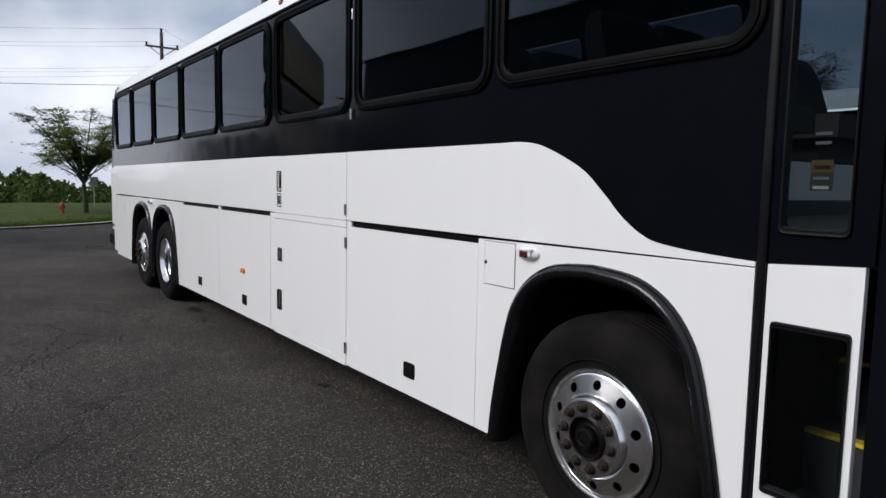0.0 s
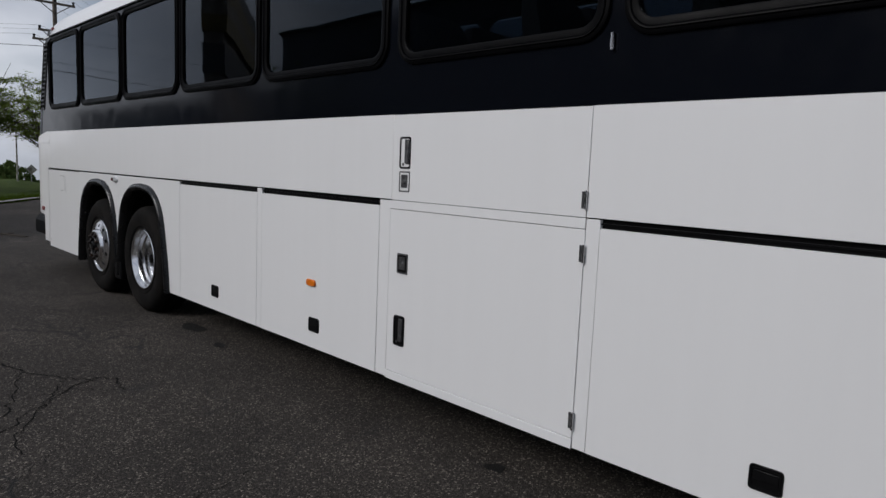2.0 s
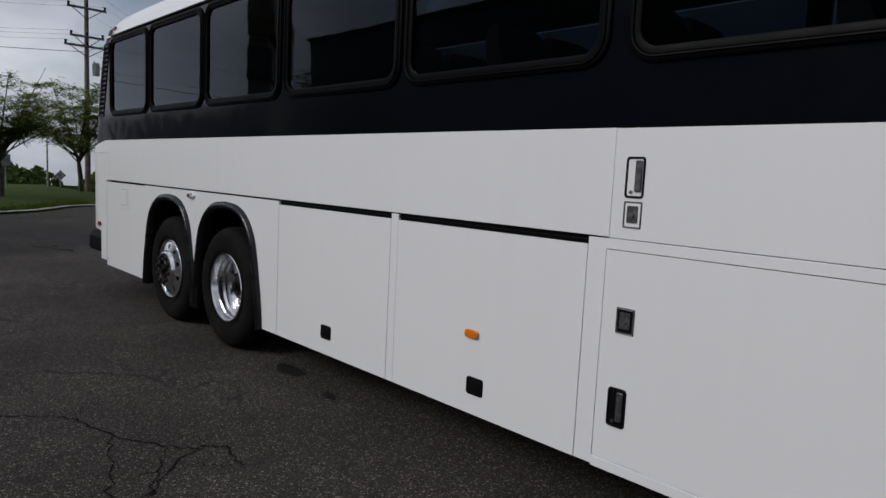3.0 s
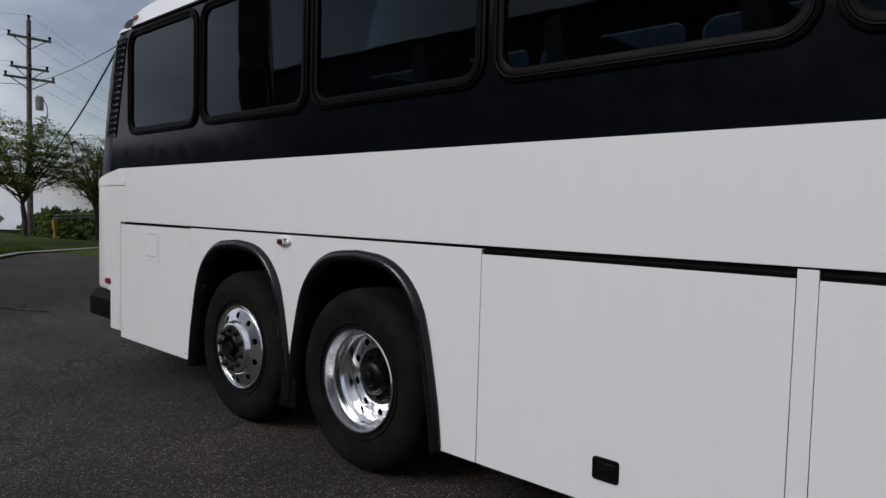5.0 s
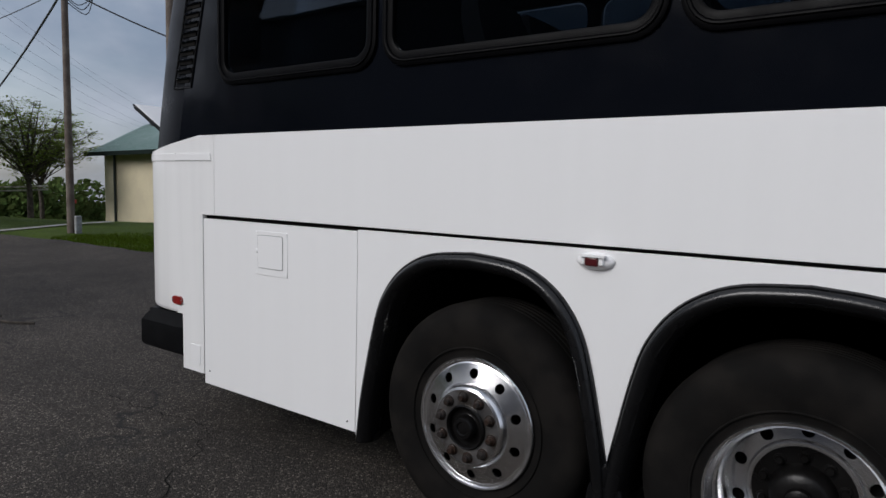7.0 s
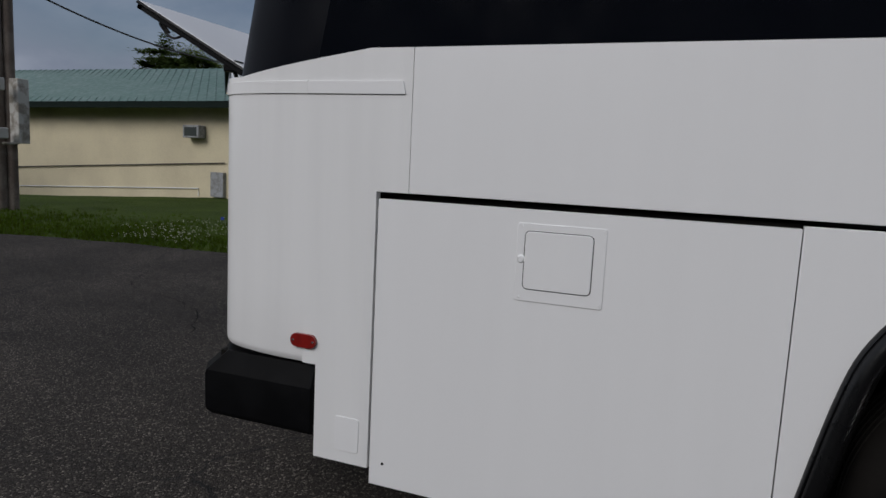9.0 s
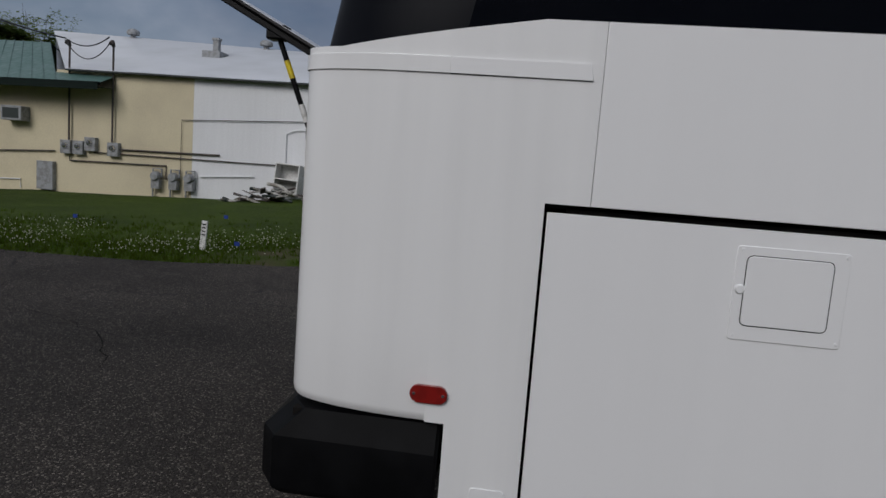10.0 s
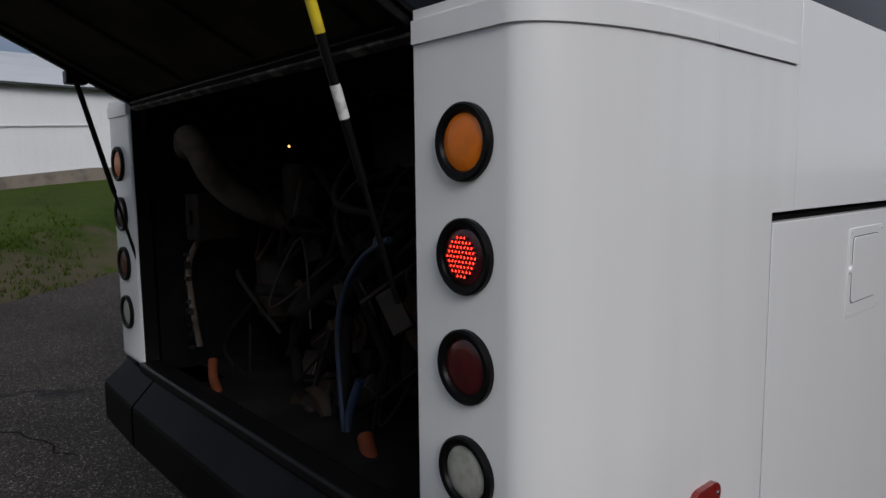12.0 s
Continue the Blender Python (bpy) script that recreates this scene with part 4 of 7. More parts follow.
            part("end_cap", bm, WHITE, m, bevel=0.004)


def oval(bm, a, b, z, ry, rz, axis, square=0.6):
    """A flat oval lens with a crowned face. axis: the way it faces."""
    rows = []
    for f, h in ((1.0, 0.0), (1.0, 0.006), (0.93, 0.0095), (0.0, 0.0105)):
        row = []
        for i in range(32):
            w = 2 * math.pi * i / 32
            u = math.copysign(abs(math.cos(w)) ** square, math.cos(w)) * ry * f
            v = math.copysign(abs(math.sin(w)) ** (square + 0.25), math.sin(w)) * rz * f
            row.append((a - h, b + u, z + v) if axis == "x" else (a + u, b + h, z + v))
        row.append(row[0])
        rows.append(row)
    strip(bm, rows)
    bmesh.ops.remove_doubles(bm, verts=bm.verts, dist=1e-5)


def rear_lamp(corner, x, z, mat, label):
    m = Matrix.Translation((x, REAR, z)) @ Matrix.Rotation(radians(90), 4, "Z")
    bm = bmesh.new()
    lathe(bm, [(0.068, 0.0), (0.068, 0.010), (0.064, 0.014), (0.054, 0.012), (0.050, 0.006), (0.049, 0.002)], (0, 0, 0), 40)
    bmesh.ops.transform(bm, matrix=m, verts=bm.verts)
    lamp = part("rear_lamp", bm, RUBBER, corner, label)
    bm = bmesh.new()
    lathe(bm, [(0.051, 0.004), (0.046, 0.007), (0.03, 0.009), (0.0, 0.010)], (0, 0, 0), 40)
    bmesh.ops.transform(bm, matrix=m, verts=bm.verts)
    part("lens", bm, mat or DARKRED, corner)
    if mat is None and x < 1:
        # short cups are added round the diodes to block their glow sideways
        bm, cups = bmesh.new(), bmesh.new()
        for q in range(-4, 5):
            for s in range(-4, 5):
                u, v = q * 0.0088 + (0.0044 if s % 2 else 0), s * 0.0085
                if math.hypot(u, v) < 0.036:
                    bmesh.ops.create_icosphere(bm, subdivisions=1, radius=0.0027, matrix=m @ Matrix.Translation((0.0105, u, v)))
                    lathe(cups, [(0.0043, 0.008), (0.0043, 0.0142), (0.0037, 0.0142), (0.0037, 0.008)], (0, 0, 0), 8)
                    fresh = [q2 for q2 in cups.verts if not q2.tag]
                    bmesh.ops.transform(cups, matrix=m @ Matrix.Translation((0.0, u, v)), verts=fresh)
                    for q2 in cups.verts:
                        q2.tag = True
        part("led_cluster", bm, LED, corner, "lit red diodes")
        part("diode_baffle", cups, DARKRED, corner, "dark red cups added round the diodes to hide their glow side-on")


def sweep_arch(bm, c, profile, clip=None):
    pts = arch_curve(c, 40)
    ext = [(pts[0][0] + 0.001, 0.292)] + pts + [(pts[-1][0] - 0.001, 0.292)]
    rows = []
    for i, (y, z) in enumerate(ext):
        a, b = Vector(ext[max(i - 1, 0)]), Vector(ext[min(i + 1, len(ext) - 1)])
        d = (b - a).normalized()
        nrm = Vector((d.y, -d.x))
        if nrm.dot(Vector((c - y, 0.75 - z))) > 0:
            nrm = -nrm
        row = []
        for off, x in profile:
            p = Vector((y, z)) + nrm * off
            row.append((x, p.x, p.y))
        rows.append(row)
    strip(bm, rows)


def build_arches():
    for c in ARCHES:
        bm = bmesh.new()
        sweep_arch(bm, c, [(0.010, 0.002), (0.010, -0.014), (0.004, -0.020), (0.001, -0.016), (-0.006, -0.030), (-0.022, -0.042), (-0.042, -0.036), (-0.058, -0.016), (-0.070, 0.012), (-0.075, 0.07)])
        f = part("wheel_arch_trim", bm, ARCHRUBBER, bus, "black rubber wheel arch flare", smooth=60)
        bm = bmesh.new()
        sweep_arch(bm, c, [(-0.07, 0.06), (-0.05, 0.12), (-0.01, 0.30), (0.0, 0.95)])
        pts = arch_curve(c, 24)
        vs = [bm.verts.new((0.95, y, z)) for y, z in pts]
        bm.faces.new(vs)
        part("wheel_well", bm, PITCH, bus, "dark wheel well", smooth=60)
    mid = (ARCHES[1] + ARCHES[2]) / 2
    bm = bmesh.new()
    plate(bm, [(mid - 0.10, 0.24), (mid + 0.10, 0.24), (mid + 0.07, 0.42), (mid, 0.54), (mid - 0.07, 0.42)], [], -0.02, 0.05)
    part("mud_flap", bm, RUBBER, bus, "black rubber flap between the rear wheels", bevel=0.012)


def holes_ring(bm, r0, r1, x0, x1, hole, count, centre, depth=0.012):
    """A conical ring with round hand holes."""
    n = 60
    def loop(r, m=n):
        return [(r * math.cos(2 * math.pi * i / m), r * math.sin(2 * math.pi * i / m)) for i in range(m)]
    rm = (r0 + r1) / 2
    loops = [loop(r1), loop(r0)]
    for k in range(count):
        w = 2 * math.pi * (k + 0.5) / count
        loops.append([(rm * math.cos(w) + hole * math.cos(2 * math.pi * i / 14), rm * math.sin(w) + hole * math.sin(2 * math.pi * i / 14)) for i in range(14)])
    edges = []
    for lp in loops:
        vs = [bm.verts.new((0, a, b)) for a, b in lp]
        edges += [bm.edges.new((vs[i], vs[(i + 1) % len(vs)])) for i in range(len(vs))]
    got = bmesh.ops.triangle_fill(bm, use_beauty=True, use_dissolve=False, edges=edges)
    faces = [g for g in got["geom"] if isinstance(g, bmesh.types.BMFace)]
    ext = bmesh.ops.extrude_face_region(bm, geom=faces)
    far = [g for g in ext["geom"] if isinstance(g, bmesh.types.BMVert)]
    near = {v for f in faces for v in f.verts}
    for v in near | set(far):
        r = math.hypot(v.co.y, v.co.z)
        x = x0 + (x1 - x0) * (r - r0) / (r1 - r0) + (depth if v in far else 0)
        v.co = (centre[0] + x, centre[1] + v.co.y, centre[2] + v.co.z)


def wheel(y, deep, x=0.0, spin=0.0):
    """A lorry wheel: tyre, polished rim with hand holes, nuts and hub. deep: the dished outer wheel of a dual pair."""
    c = (x, y, 0.535)
    bm = bmesh.new()
    prof = [(0.292, 0.035), (0.300, 0.012), (0.325, 0.004), (0.37, -0.010), (0.43, -0.018), (0.475, -0.012), (0.498, 0.002), (0.518, 0.020), (0.531, 0.044), (0.537, 0.080)]
    for k in range(5):
        a = 0.09 + k * 0.036
        prof += [(0.537, a), (0.533, a + 0.003), (0.533, a + 0.009), (0.537, a + 0.012)]
    prof += [(0.535, 0.275), (0.51, 0.30), (0.40, 0.31), (0.30, 0.30), (0.292, 0.26)]
    lathe(bm, prof, c, 72)
    tyre = part("wheel", bm, TYRE, bus, "dished polished dual wheel with a black tyre" if deep else "polished alloy wheel with a black tyre", smooth=40)
    for r, xx in ((0.340, -0.006),):
        bm = bmesh.new()
        lathe(bm, [(r - 0.004, xx + 0.002), (r - 0.002, xx - 0.003), (r + 0.002, xx - 0.003), (r + 0.004, xx + 0.002)], c, 72)
        part("sidewall_rib", bm, TYRE, tyre)
    bm = bmesh.new()
    if deep:
        lathe(bm, [(0.285, 0.03), (0.302, 0.012), (0.304, 0.0), (0.300, -0.006), (0.292, -0.004), (0.286, 0.012), (0.281, 0.036), (0.276, 0.050), (0.268, 0.056), (0.268, 0.094), (0.258, 0.106), (0.254, 0.112), (0.254, 0.150), (0.262, 0.160), (0.262, 0.186), (0.256, 0.196)], c, 72)
        holes_ring(bm, 0.192, 0.258, 0.186, 0.196, 0.023, 10, c)
        lathe(bm, [(0.194, 0.186), (0.186, 0.178), (0.176, 0.176), (0.15, 0.178)], c, 60)
        face, hub = 0.178, [(0.172, 0.181), (0.170, 0.172), (0.112, 0.170), (0.108, 0.15), (0.10, 0.115), (0.085, 0.10), (0.05, 0.095), (0.045, 0.075), (0.03, 0.068), (0.0, 0.066)]
    else:
        lathe(bm, [(0.285, 0.03), (0.299, 0.012), (0.300, 0.0), (0.296, -0.006), (0.289, -0.004), (0.284, 0.004), (0.276, 0.006), (0.268, 0.002)], c, 72)
        holes_ring(bm, 0.190, 0.270, -0.026, 0.002, 0.022, 10, c)
        lathe(bm, [(0.192, -0.026), (0.184, -0.046), (0.176, -0.058), (0.165, -0.0625)], c, 72)
        face, hub = -0.064, [(0.100, -0.04), (0.0995, -0.072), (0.094, -0.077), (0.088, -0.072), (0.084, -0.052), (0.062, -0.048), (0.054, -0.052), (0.050, -0.084), (0.044, -0.092), (0.030, -0.094), (0.026, -0.088), (0.012, -0.090), (0.0, -0.091)]
    rim = part("rim", bm, ALLOY, tyre, "polished aluminium rim with hand holes", smooth=30)
    if not deep:
        bm = bmesh.new()
        lathe(bm, [(0.165, -0.0625), (0.11, -0.064), (0.088, -0.060), (0.085, -0.04)], c, 72)
        part("hub_face", bm, DULLALLOY, tyre)
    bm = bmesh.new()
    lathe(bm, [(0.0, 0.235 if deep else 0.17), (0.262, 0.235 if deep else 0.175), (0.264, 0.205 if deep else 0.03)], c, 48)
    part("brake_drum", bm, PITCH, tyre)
    bm = bmesh.new()
    lathe(bm, hub, c, 40)
    part("hub", bm, HUB, tyre, "dark greasy hub", smooth=40)
    for k in range(10):
        w = 2 * math.pi * k / 10 + spin
        q = (c[0] + face, c[1] + 0.135 * math.cos(w), c[2] + 0.135 * math.sin(w))
        bm = bmesh.new()
        lathe(bm, [(0.0, -0.030), (0.012, -0.030), (0.015, -0.026), (0.016, -0.014), (0.021, -0.013), (0.0225, -0.002), (0.026, -0.002), (0.026, 0.004)], q, 12)
        part("wheel_nut", bm, NUT if not deep else HUB, tyre)


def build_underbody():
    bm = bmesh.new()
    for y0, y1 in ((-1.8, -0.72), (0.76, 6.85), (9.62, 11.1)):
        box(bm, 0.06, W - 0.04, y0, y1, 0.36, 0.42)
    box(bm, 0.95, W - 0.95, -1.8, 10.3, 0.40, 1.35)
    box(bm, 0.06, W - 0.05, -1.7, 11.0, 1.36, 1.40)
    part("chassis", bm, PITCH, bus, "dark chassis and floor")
    bm = bmesh.new()
    tube(bm, [(0.35, 6.6, 0.33), (0.2, 6.62, 0.30), (0.06, 6.64, 0.27)], 0.012)
    part("drain_pipe", bm, CHROME, bus)
    # far side wheels
    for y in WHEELS:
        bm = bmesh.new()
        lathe(bm, [(0.0, 0.05), (0.29, 0.03), (0.30, 0.0), (0.50, -0.01), (0.535, -0.06), (0.535, -0.25), (0.0, -0.27)], (W - 0.03, y, 0.535), 40)
        part("far_wheel", bm, TYRE, bus)


def build_front():
    # black front door, pillars and nose
    panel("door_pillar", [(-0.718, 0.30), (-0.752, 0.30), (-0.752, 3.06), (-0.718, 3.06)], "black pillar beside the front door", -0.012, 0.06, mat=TRIM, bevel=0.01)
    hole_low = rounded(-1.042, -0.782, 0.575, 1.190, 0.012, 2)
    hole_top = rounded(-1.018, -0.788, 1.495, 2.85, 0.02, 2)
    leaf = panel("front_door", [(-1.066, 0.33), (-0.757, 0.33), (-0.757, 1.388), (-1.066, 1.408)], "white lower door leaf with a glazed panel", 0.0, 0.03, [hole_low])
    topl = panel("door_upper", [(-1.090, 1.412), (-0.757, 1.392), (-0.757, 3.05), (-1.090, 3.05)], "black upper door leaf with a tall window", 0.0, 0.035, [hole_top], BLACK)
    for loop, host in ((hole_low, leaf), (hole_top, topl)):
        cy = sum(p[0] for p in loop) / len(loop)
        cz = sum(p[1] for p in loop) / len(loop)
        small = [(cy + (y - cy) * (1 - (0.009 if host is leaf else 0.010) / 0.12), cz + (z - cz) * (1 - 0.022 / (0.31 if host is leaf else 0.67))) for y, z in loop]
        bm = bmesh.new()
        ring_frame(bm, loop, small, -0.012, 0.03)
        part("gasket", bm, RUBBER, host)
        bm = bmesh.new()
        plate(bm, loop, [], 0.012, 0.017)
        g = part("pane", bm, DOORGLASS, host)
        g.visible_shadow = False
    bm = bmesh.new()
    plate(bm, rect(-0.945, -0.875, 1.705, 1.745), [], 0.008, 0.011)
    st = part("sticker", bm, STICKERY, topl, "small yellow and green notice")
    bm = bmesh.new()
    plate(bm, rect(-0.945, -0.875, 1.645, 1.705), [], 0.008, 0.011)
    part("sticker", bm, STICKERG, topl)
    for i, (z, mat) in enumerate(((1.722, RUBBER), (1.685, STEPMAT), (1.655, LABELGREY), (1.80, STEPMAT), (1.83, STEPMAT))):
        bm = bmesh.new()
        plate(bm, rect(-0.935, -0.885, z - 0.005, z + 0.005), [], 0.0055, 0.0075)
        part("printed_line", bm, mat, topl)
    panel("nose_side", [(FRONT + 0.1, 0.35), (-1.100, 0.35), (-1.100, 3.05), (FRONT + 0.35, 3.05)], "black front corner of the body", 0.0, 0.05, mat=BLACK)
    bm = bmesh.new()
    box(bm, 0.05, W - 0.03, FRONT, FRONT + 0.06, 0.40, 1.45)
    box(bm, 0.05, W - 0.03, FRONT, FRONT + 0.06, 2.85, 3.05)
    for xx in (0.05, W / 2 - 0.03, W - 0.11):
        box(bm, xx, xx + 0.08, FRONT, FRONT + 0.06, 1.45, 2.85)
    part("nose", bm, BLACK, bus, "black front of the coach")
    bm = bmesh.new()
    box(bm, 0.13, W - 0.11, FRONT + 0.02, FRONT + 0.026, 1.45, 2.85)
    ws = part("windscreen", bm, DOORGLASS, bus, "clear windscreen")
    ws.visible_shadow = False
    # entrance steps seen through the door
    for i in range(3):
        bm = bmesh.new()
        box(bm, 0.10 + 0.26 * i, 1.1, -1.75, -0.76, 0.40, 0.48 + 0.24 * i)
        s = part("entrance_step", bm, STEPMAT, bus)
        bm = bmesh.new()
        box(bm, 0.095 + 0.26 * i, 0.14 + 0.26 * i, -1.75, -0.76, 0.47 + 0.24 * i, 0.486 + 0.24 * i)
        part("step_edge", bm, YELLOW, s, "yellow step edge")


def build_interior():
    bm = bmesh.new()
    box(bm, 0.12, 2.2, -0.40, -0.36, 0.9, 1.78)
    part("driver_partition", bm, PARTITION, bus, "pale grey partition behind the driver", bevel=0.01)
    bm = bmesh.new()
    box(bm, 0.10, W - 0.10, -0.7, 10.4, 1.55, 1.60)
    part("cabin_floor", bm, STEPMAT, bus)
    bm = bmesh.new()
    box(bm, 0.08, W - 0.08, -1.7, 10.5, 3.02, 3.05)
    part("cabin_ceiling", bm, LINING, bus)
    bm = bmesh.new()
    box(bm, 0.05, W - 0.05, 10.40, 10.44, 1.5, 3.04)
    part("cabin_bulkhead", bm, LINING, bus)
    first = None
    for side, x0 in ((0, 0.14), (1, W - 1.10)):
        for k in range(11):
            y = 0.1 + 0.88 * k
            if first is None:
                first = seat(x0, y)
            else:
                d = copy_thing(first, Matrix.Translation((x0 - 0.14, y - 0.1, 0)))
                d.parent = bus


def seat(x0, y):
    bm = bmesh.new()
    for k in range(2):
        xx = x0 + 0.48 * k
        rows = []
        for z, t, w in ((1.95, 0.13, 0.0), (2.15, 0.12, 0.0), (2.36, 0.10, 0.01), (2.44, 0.085, 0.035), (2.475, 0.05, 0.07), (2.485, 0.01, 0.10)):
            lean = (z - 1.95) * 0.28
            rows.append([(xx + w, y + lean - t / 2, z), (xx + 0.46 - w, y + lean - t / 2, z), (xx + 0.46 - w, y + lean + t / 2, z), (xx + w, y + lean + t / 2, z), (xx + w, y + lean - t / 2, z)])
        strip(bm, rows)
        box(bm, xx, xx + 0.46, y - 0.48, y, 1.92, 2.04)
    box(bm, x0 + 0.1, x0 + 0.8, y - 0.35, y - 0.1, 1.6, 1.93)
    return part("passenger_seat", bm, SEAT, bus, "dark grey cloth passenger seat", smooth=50)


def build_engine_bay():
    # near-black box behind the opening; its panels have the bay's shade in their colour
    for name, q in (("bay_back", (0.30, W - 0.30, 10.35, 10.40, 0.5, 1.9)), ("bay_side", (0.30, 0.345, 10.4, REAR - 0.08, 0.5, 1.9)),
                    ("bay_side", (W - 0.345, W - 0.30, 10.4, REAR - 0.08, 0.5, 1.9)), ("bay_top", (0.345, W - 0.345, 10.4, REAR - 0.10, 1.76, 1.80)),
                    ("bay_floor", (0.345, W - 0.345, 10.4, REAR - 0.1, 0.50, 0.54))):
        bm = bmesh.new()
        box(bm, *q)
        part(name, bm, PITCH, bus, "near-black engine bay panel with the shade painted in")
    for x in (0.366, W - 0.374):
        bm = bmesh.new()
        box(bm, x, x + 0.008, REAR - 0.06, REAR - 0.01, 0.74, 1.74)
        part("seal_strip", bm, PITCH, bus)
    # engine block with ribs, covers and pulleys
    bm = bmesh.new()
    box(bm, 0.75, 1.55, 10.45, 10.92, 0.66, 1.28)
    head = bmesh.new()
    box(head, 0.82, 1.48, 10.50, 10.88, 1.28, 1.42)
    eng = part("engine_block", bm, IRON, bus, "oily cast iron engine", bevel=0.012)
    for k in range(6):
        bm = bmesh.new()
        box(bm, 0.80 + 0.12 * k, 0.86 + 0.12 * k, 10.90, 10.96, 0.72, 1.22)
        part("block_rib", bm, IRON, eng, bevel=0.012)
    part("rocker_cover", head, IRON, eng, bevel=0.012)
    for x, z, r, y in ((1.26, 0.67, 0.10, 11.30), (1.24, 0.95, 0.085, 11.12), (0.80, 1.05, 0.11, 11.16), (1.30, 1.20, 0.06, 11.05)):
        bm = bmesh.new()
        lathe(bm, [(0.0, -0.02), (r * 0.35, -0.025), (r * 0.4, -0.01), (r * 0.8, -0.008), (r, -0.03), (r * 0.93, -0.012), (r, 0.006), (r, 0.02), (0.0, 0.02)], (0, 0, 0), 36)
        bmesh.ops.transform(bm, matrix=Matrix.Translation((x, y, z)) @ Matrix.Rotation(radians(-90), 4, "Z"), verts=bm.verts)
        part("pulley", bm, IRON if r > 0.07 else CHROME, eng)
    bm = bmesh.new()
    tube(bm, curve_between([(1.37, 11.24, 0.70), (1.34, 11.15, 0.96), (1.22, 11.13, 1.05), (0.84, 11.16, 1.17), (0.69, 11.17, 1.05), (0.82, 11.18, 0.92), (1.16, 11.24, 0.64), (1.26, 11.26, 0.56), (1.37, 11.24, 0.70)], 6), 0.010)
    part("fan_belt", bm, RUBBER, eng)
    for pts, r, mat, name, lab in (
        ([(1.96, 11.40, 1.575), (1.87, 11.43, 1.605), (1.80, 11.42, 1.56), (1.765, 11.38, 1.46), (1.745, 11.28, 1.37), (1.73, 11.12, 1.30)], 0.052, GREYPIPE, "intake_pipe", "thick grey wrapped intake pipe"),
        ([(0.74, 11.36, 1.30), (0.90, 11.33, 1.24), (1.01, 11.32, 1.14), (1.06, 11.32, 1.02), (1.06, 11.32, 0.88), (1.03, 11.33, 0.72), (1.01, 11.33, 0.55)], 0.009, BLUEHOSE, "coolant_hose", "thin blue coolant hose"),
        ([(0.98, 11.30, 0.86), (1.02, 11.32, 0.72), (0.98, 11.34, 0.56)], 0.014, BLUEHOSE, "coolant_hose", "blue coolant hose"),
        ([(2.00, 11.30, 1.30), (1.95, 11.42, 1.15), (1.93, 11.43, 1.0), (1.95, 11.40, 0.8)], 0.012, GREYPIPE, "wiring_loom", "pale wiring loom"),
        ([(0.45, 11.2, 1.5), (0.55, 11.3, 1.3), (0.5, 11.35, 1.05), (0.62, 11.33, 0.8)], 0.03, RUBBER, "rubber_hose", "black rubber hose"),
        ([(1.75, 11.43, 0.79), (1.70, 11.45, 0.73), (1.62, 11.45, 0.67), (1.5, 11.42, 0.62)], 0.017, ORANGE, "exhaust_elbow", "rust-orange bent pipe"),
        ([(0.90, 11.34, 0.72), (0.83, 11.37, 0.685), (0.74, 11.39, 0.64), (0.64, 11.40, 0.59)], 0.024, ORANGE, "exhaust_elbow", "rust-orange pipe elbow"),
        ([(0.70, 11.25, 0.90), (0.62, 11.34, 0.80), (0.50, 11.38, 0.72)], 0.026, ORANGE, "exhaust_elbow", "rust-orange pipe elbow"),
        ([(1.22, 11.32, 0.57), (1.12, 11.32, 0.63), (1.04, 11.30, 0.68)], 0.020, ORANGE, "bracket_bar", "rust-orange bracket bar"),
    ):
        bm = bmesh.new()
        tube(bm, curve_between(pts, 7), r, 14)
        part(name, bm, mat, bus, lab, smooth=60)
    # Most hoses are near-black too, so they sink into the bay's painted shade
    rnd = random.Random(23)
    for k in range(30):
        x, z = rnd.uniform(0.5, 1.95), rnd.uniform(0.62, 1.5)
        pts = [(x, 11.05 + rnd.uniform(0, 0.2), z)]
        for q in range(3):
            a = pts[-1]
            pts.append((min(2.0, max(0.42, a[0] + rnd.uniform(-0.25, 0.25))), 11.08 + rnd.uniform(0, 0.25), max(0.58, min(1.68, a[2] + rnd.uniform(-0.3, 0.25)))))
        bm = bmesh.new()
        tube(bm, curve_between(pts, 6), rnd.choice((0.005, 0.007, 0.010, 0.015, 0.022)), 10)
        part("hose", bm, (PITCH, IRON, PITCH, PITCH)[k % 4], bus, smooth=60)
    for k in range(26):
        x, z, y = rnd.uniform(0.55, 1.75), rnd.uniform(0.6, 1.4), rnd.uniform(10.98, 11.24)
        w, h = rnd.uniform(0.015, 0.07), rnd.uniform(0.015, 0.09)
        bm = bmesh.new()
        box(bm, -w, w, -0.03, 0.03, -h, h, Matrix.Translation((x, y, z)) @ Euler((rnd.uniform(-0.6, 0.6), rnd.uniform(-0.8, 0.8), rnd.uniform(-0.8, 0.8))).to_matrix().to_4x4())
        part("engine_bracket", bm, (IRON, IRON, NUT, IRON)[k % 4], bus, bevel=0.006)
    for x, z, r in ((1.80, 1.02, 0.09), (0.58, 1.18, 0.08), (1.62, 1.38, 0.06)):
        bm = bmesh.new()
        lathe(bm, [(0.0, -0.13), (r * 0.8, -0.13), (r, -0.11), (r, 0.10), (r * 0.7, 0.13), (0.0, 0.13)], (0, 0, 0), 24)
        bmesh.ops.transform(bm, matrix=Matrix.Translation((x, 11.12, z)) @ Matrix.Rotation(radians(90), 4, "Y"), verts=bm.verts)
        part("filter_canister", bm, IRON, bus, smooth=40)
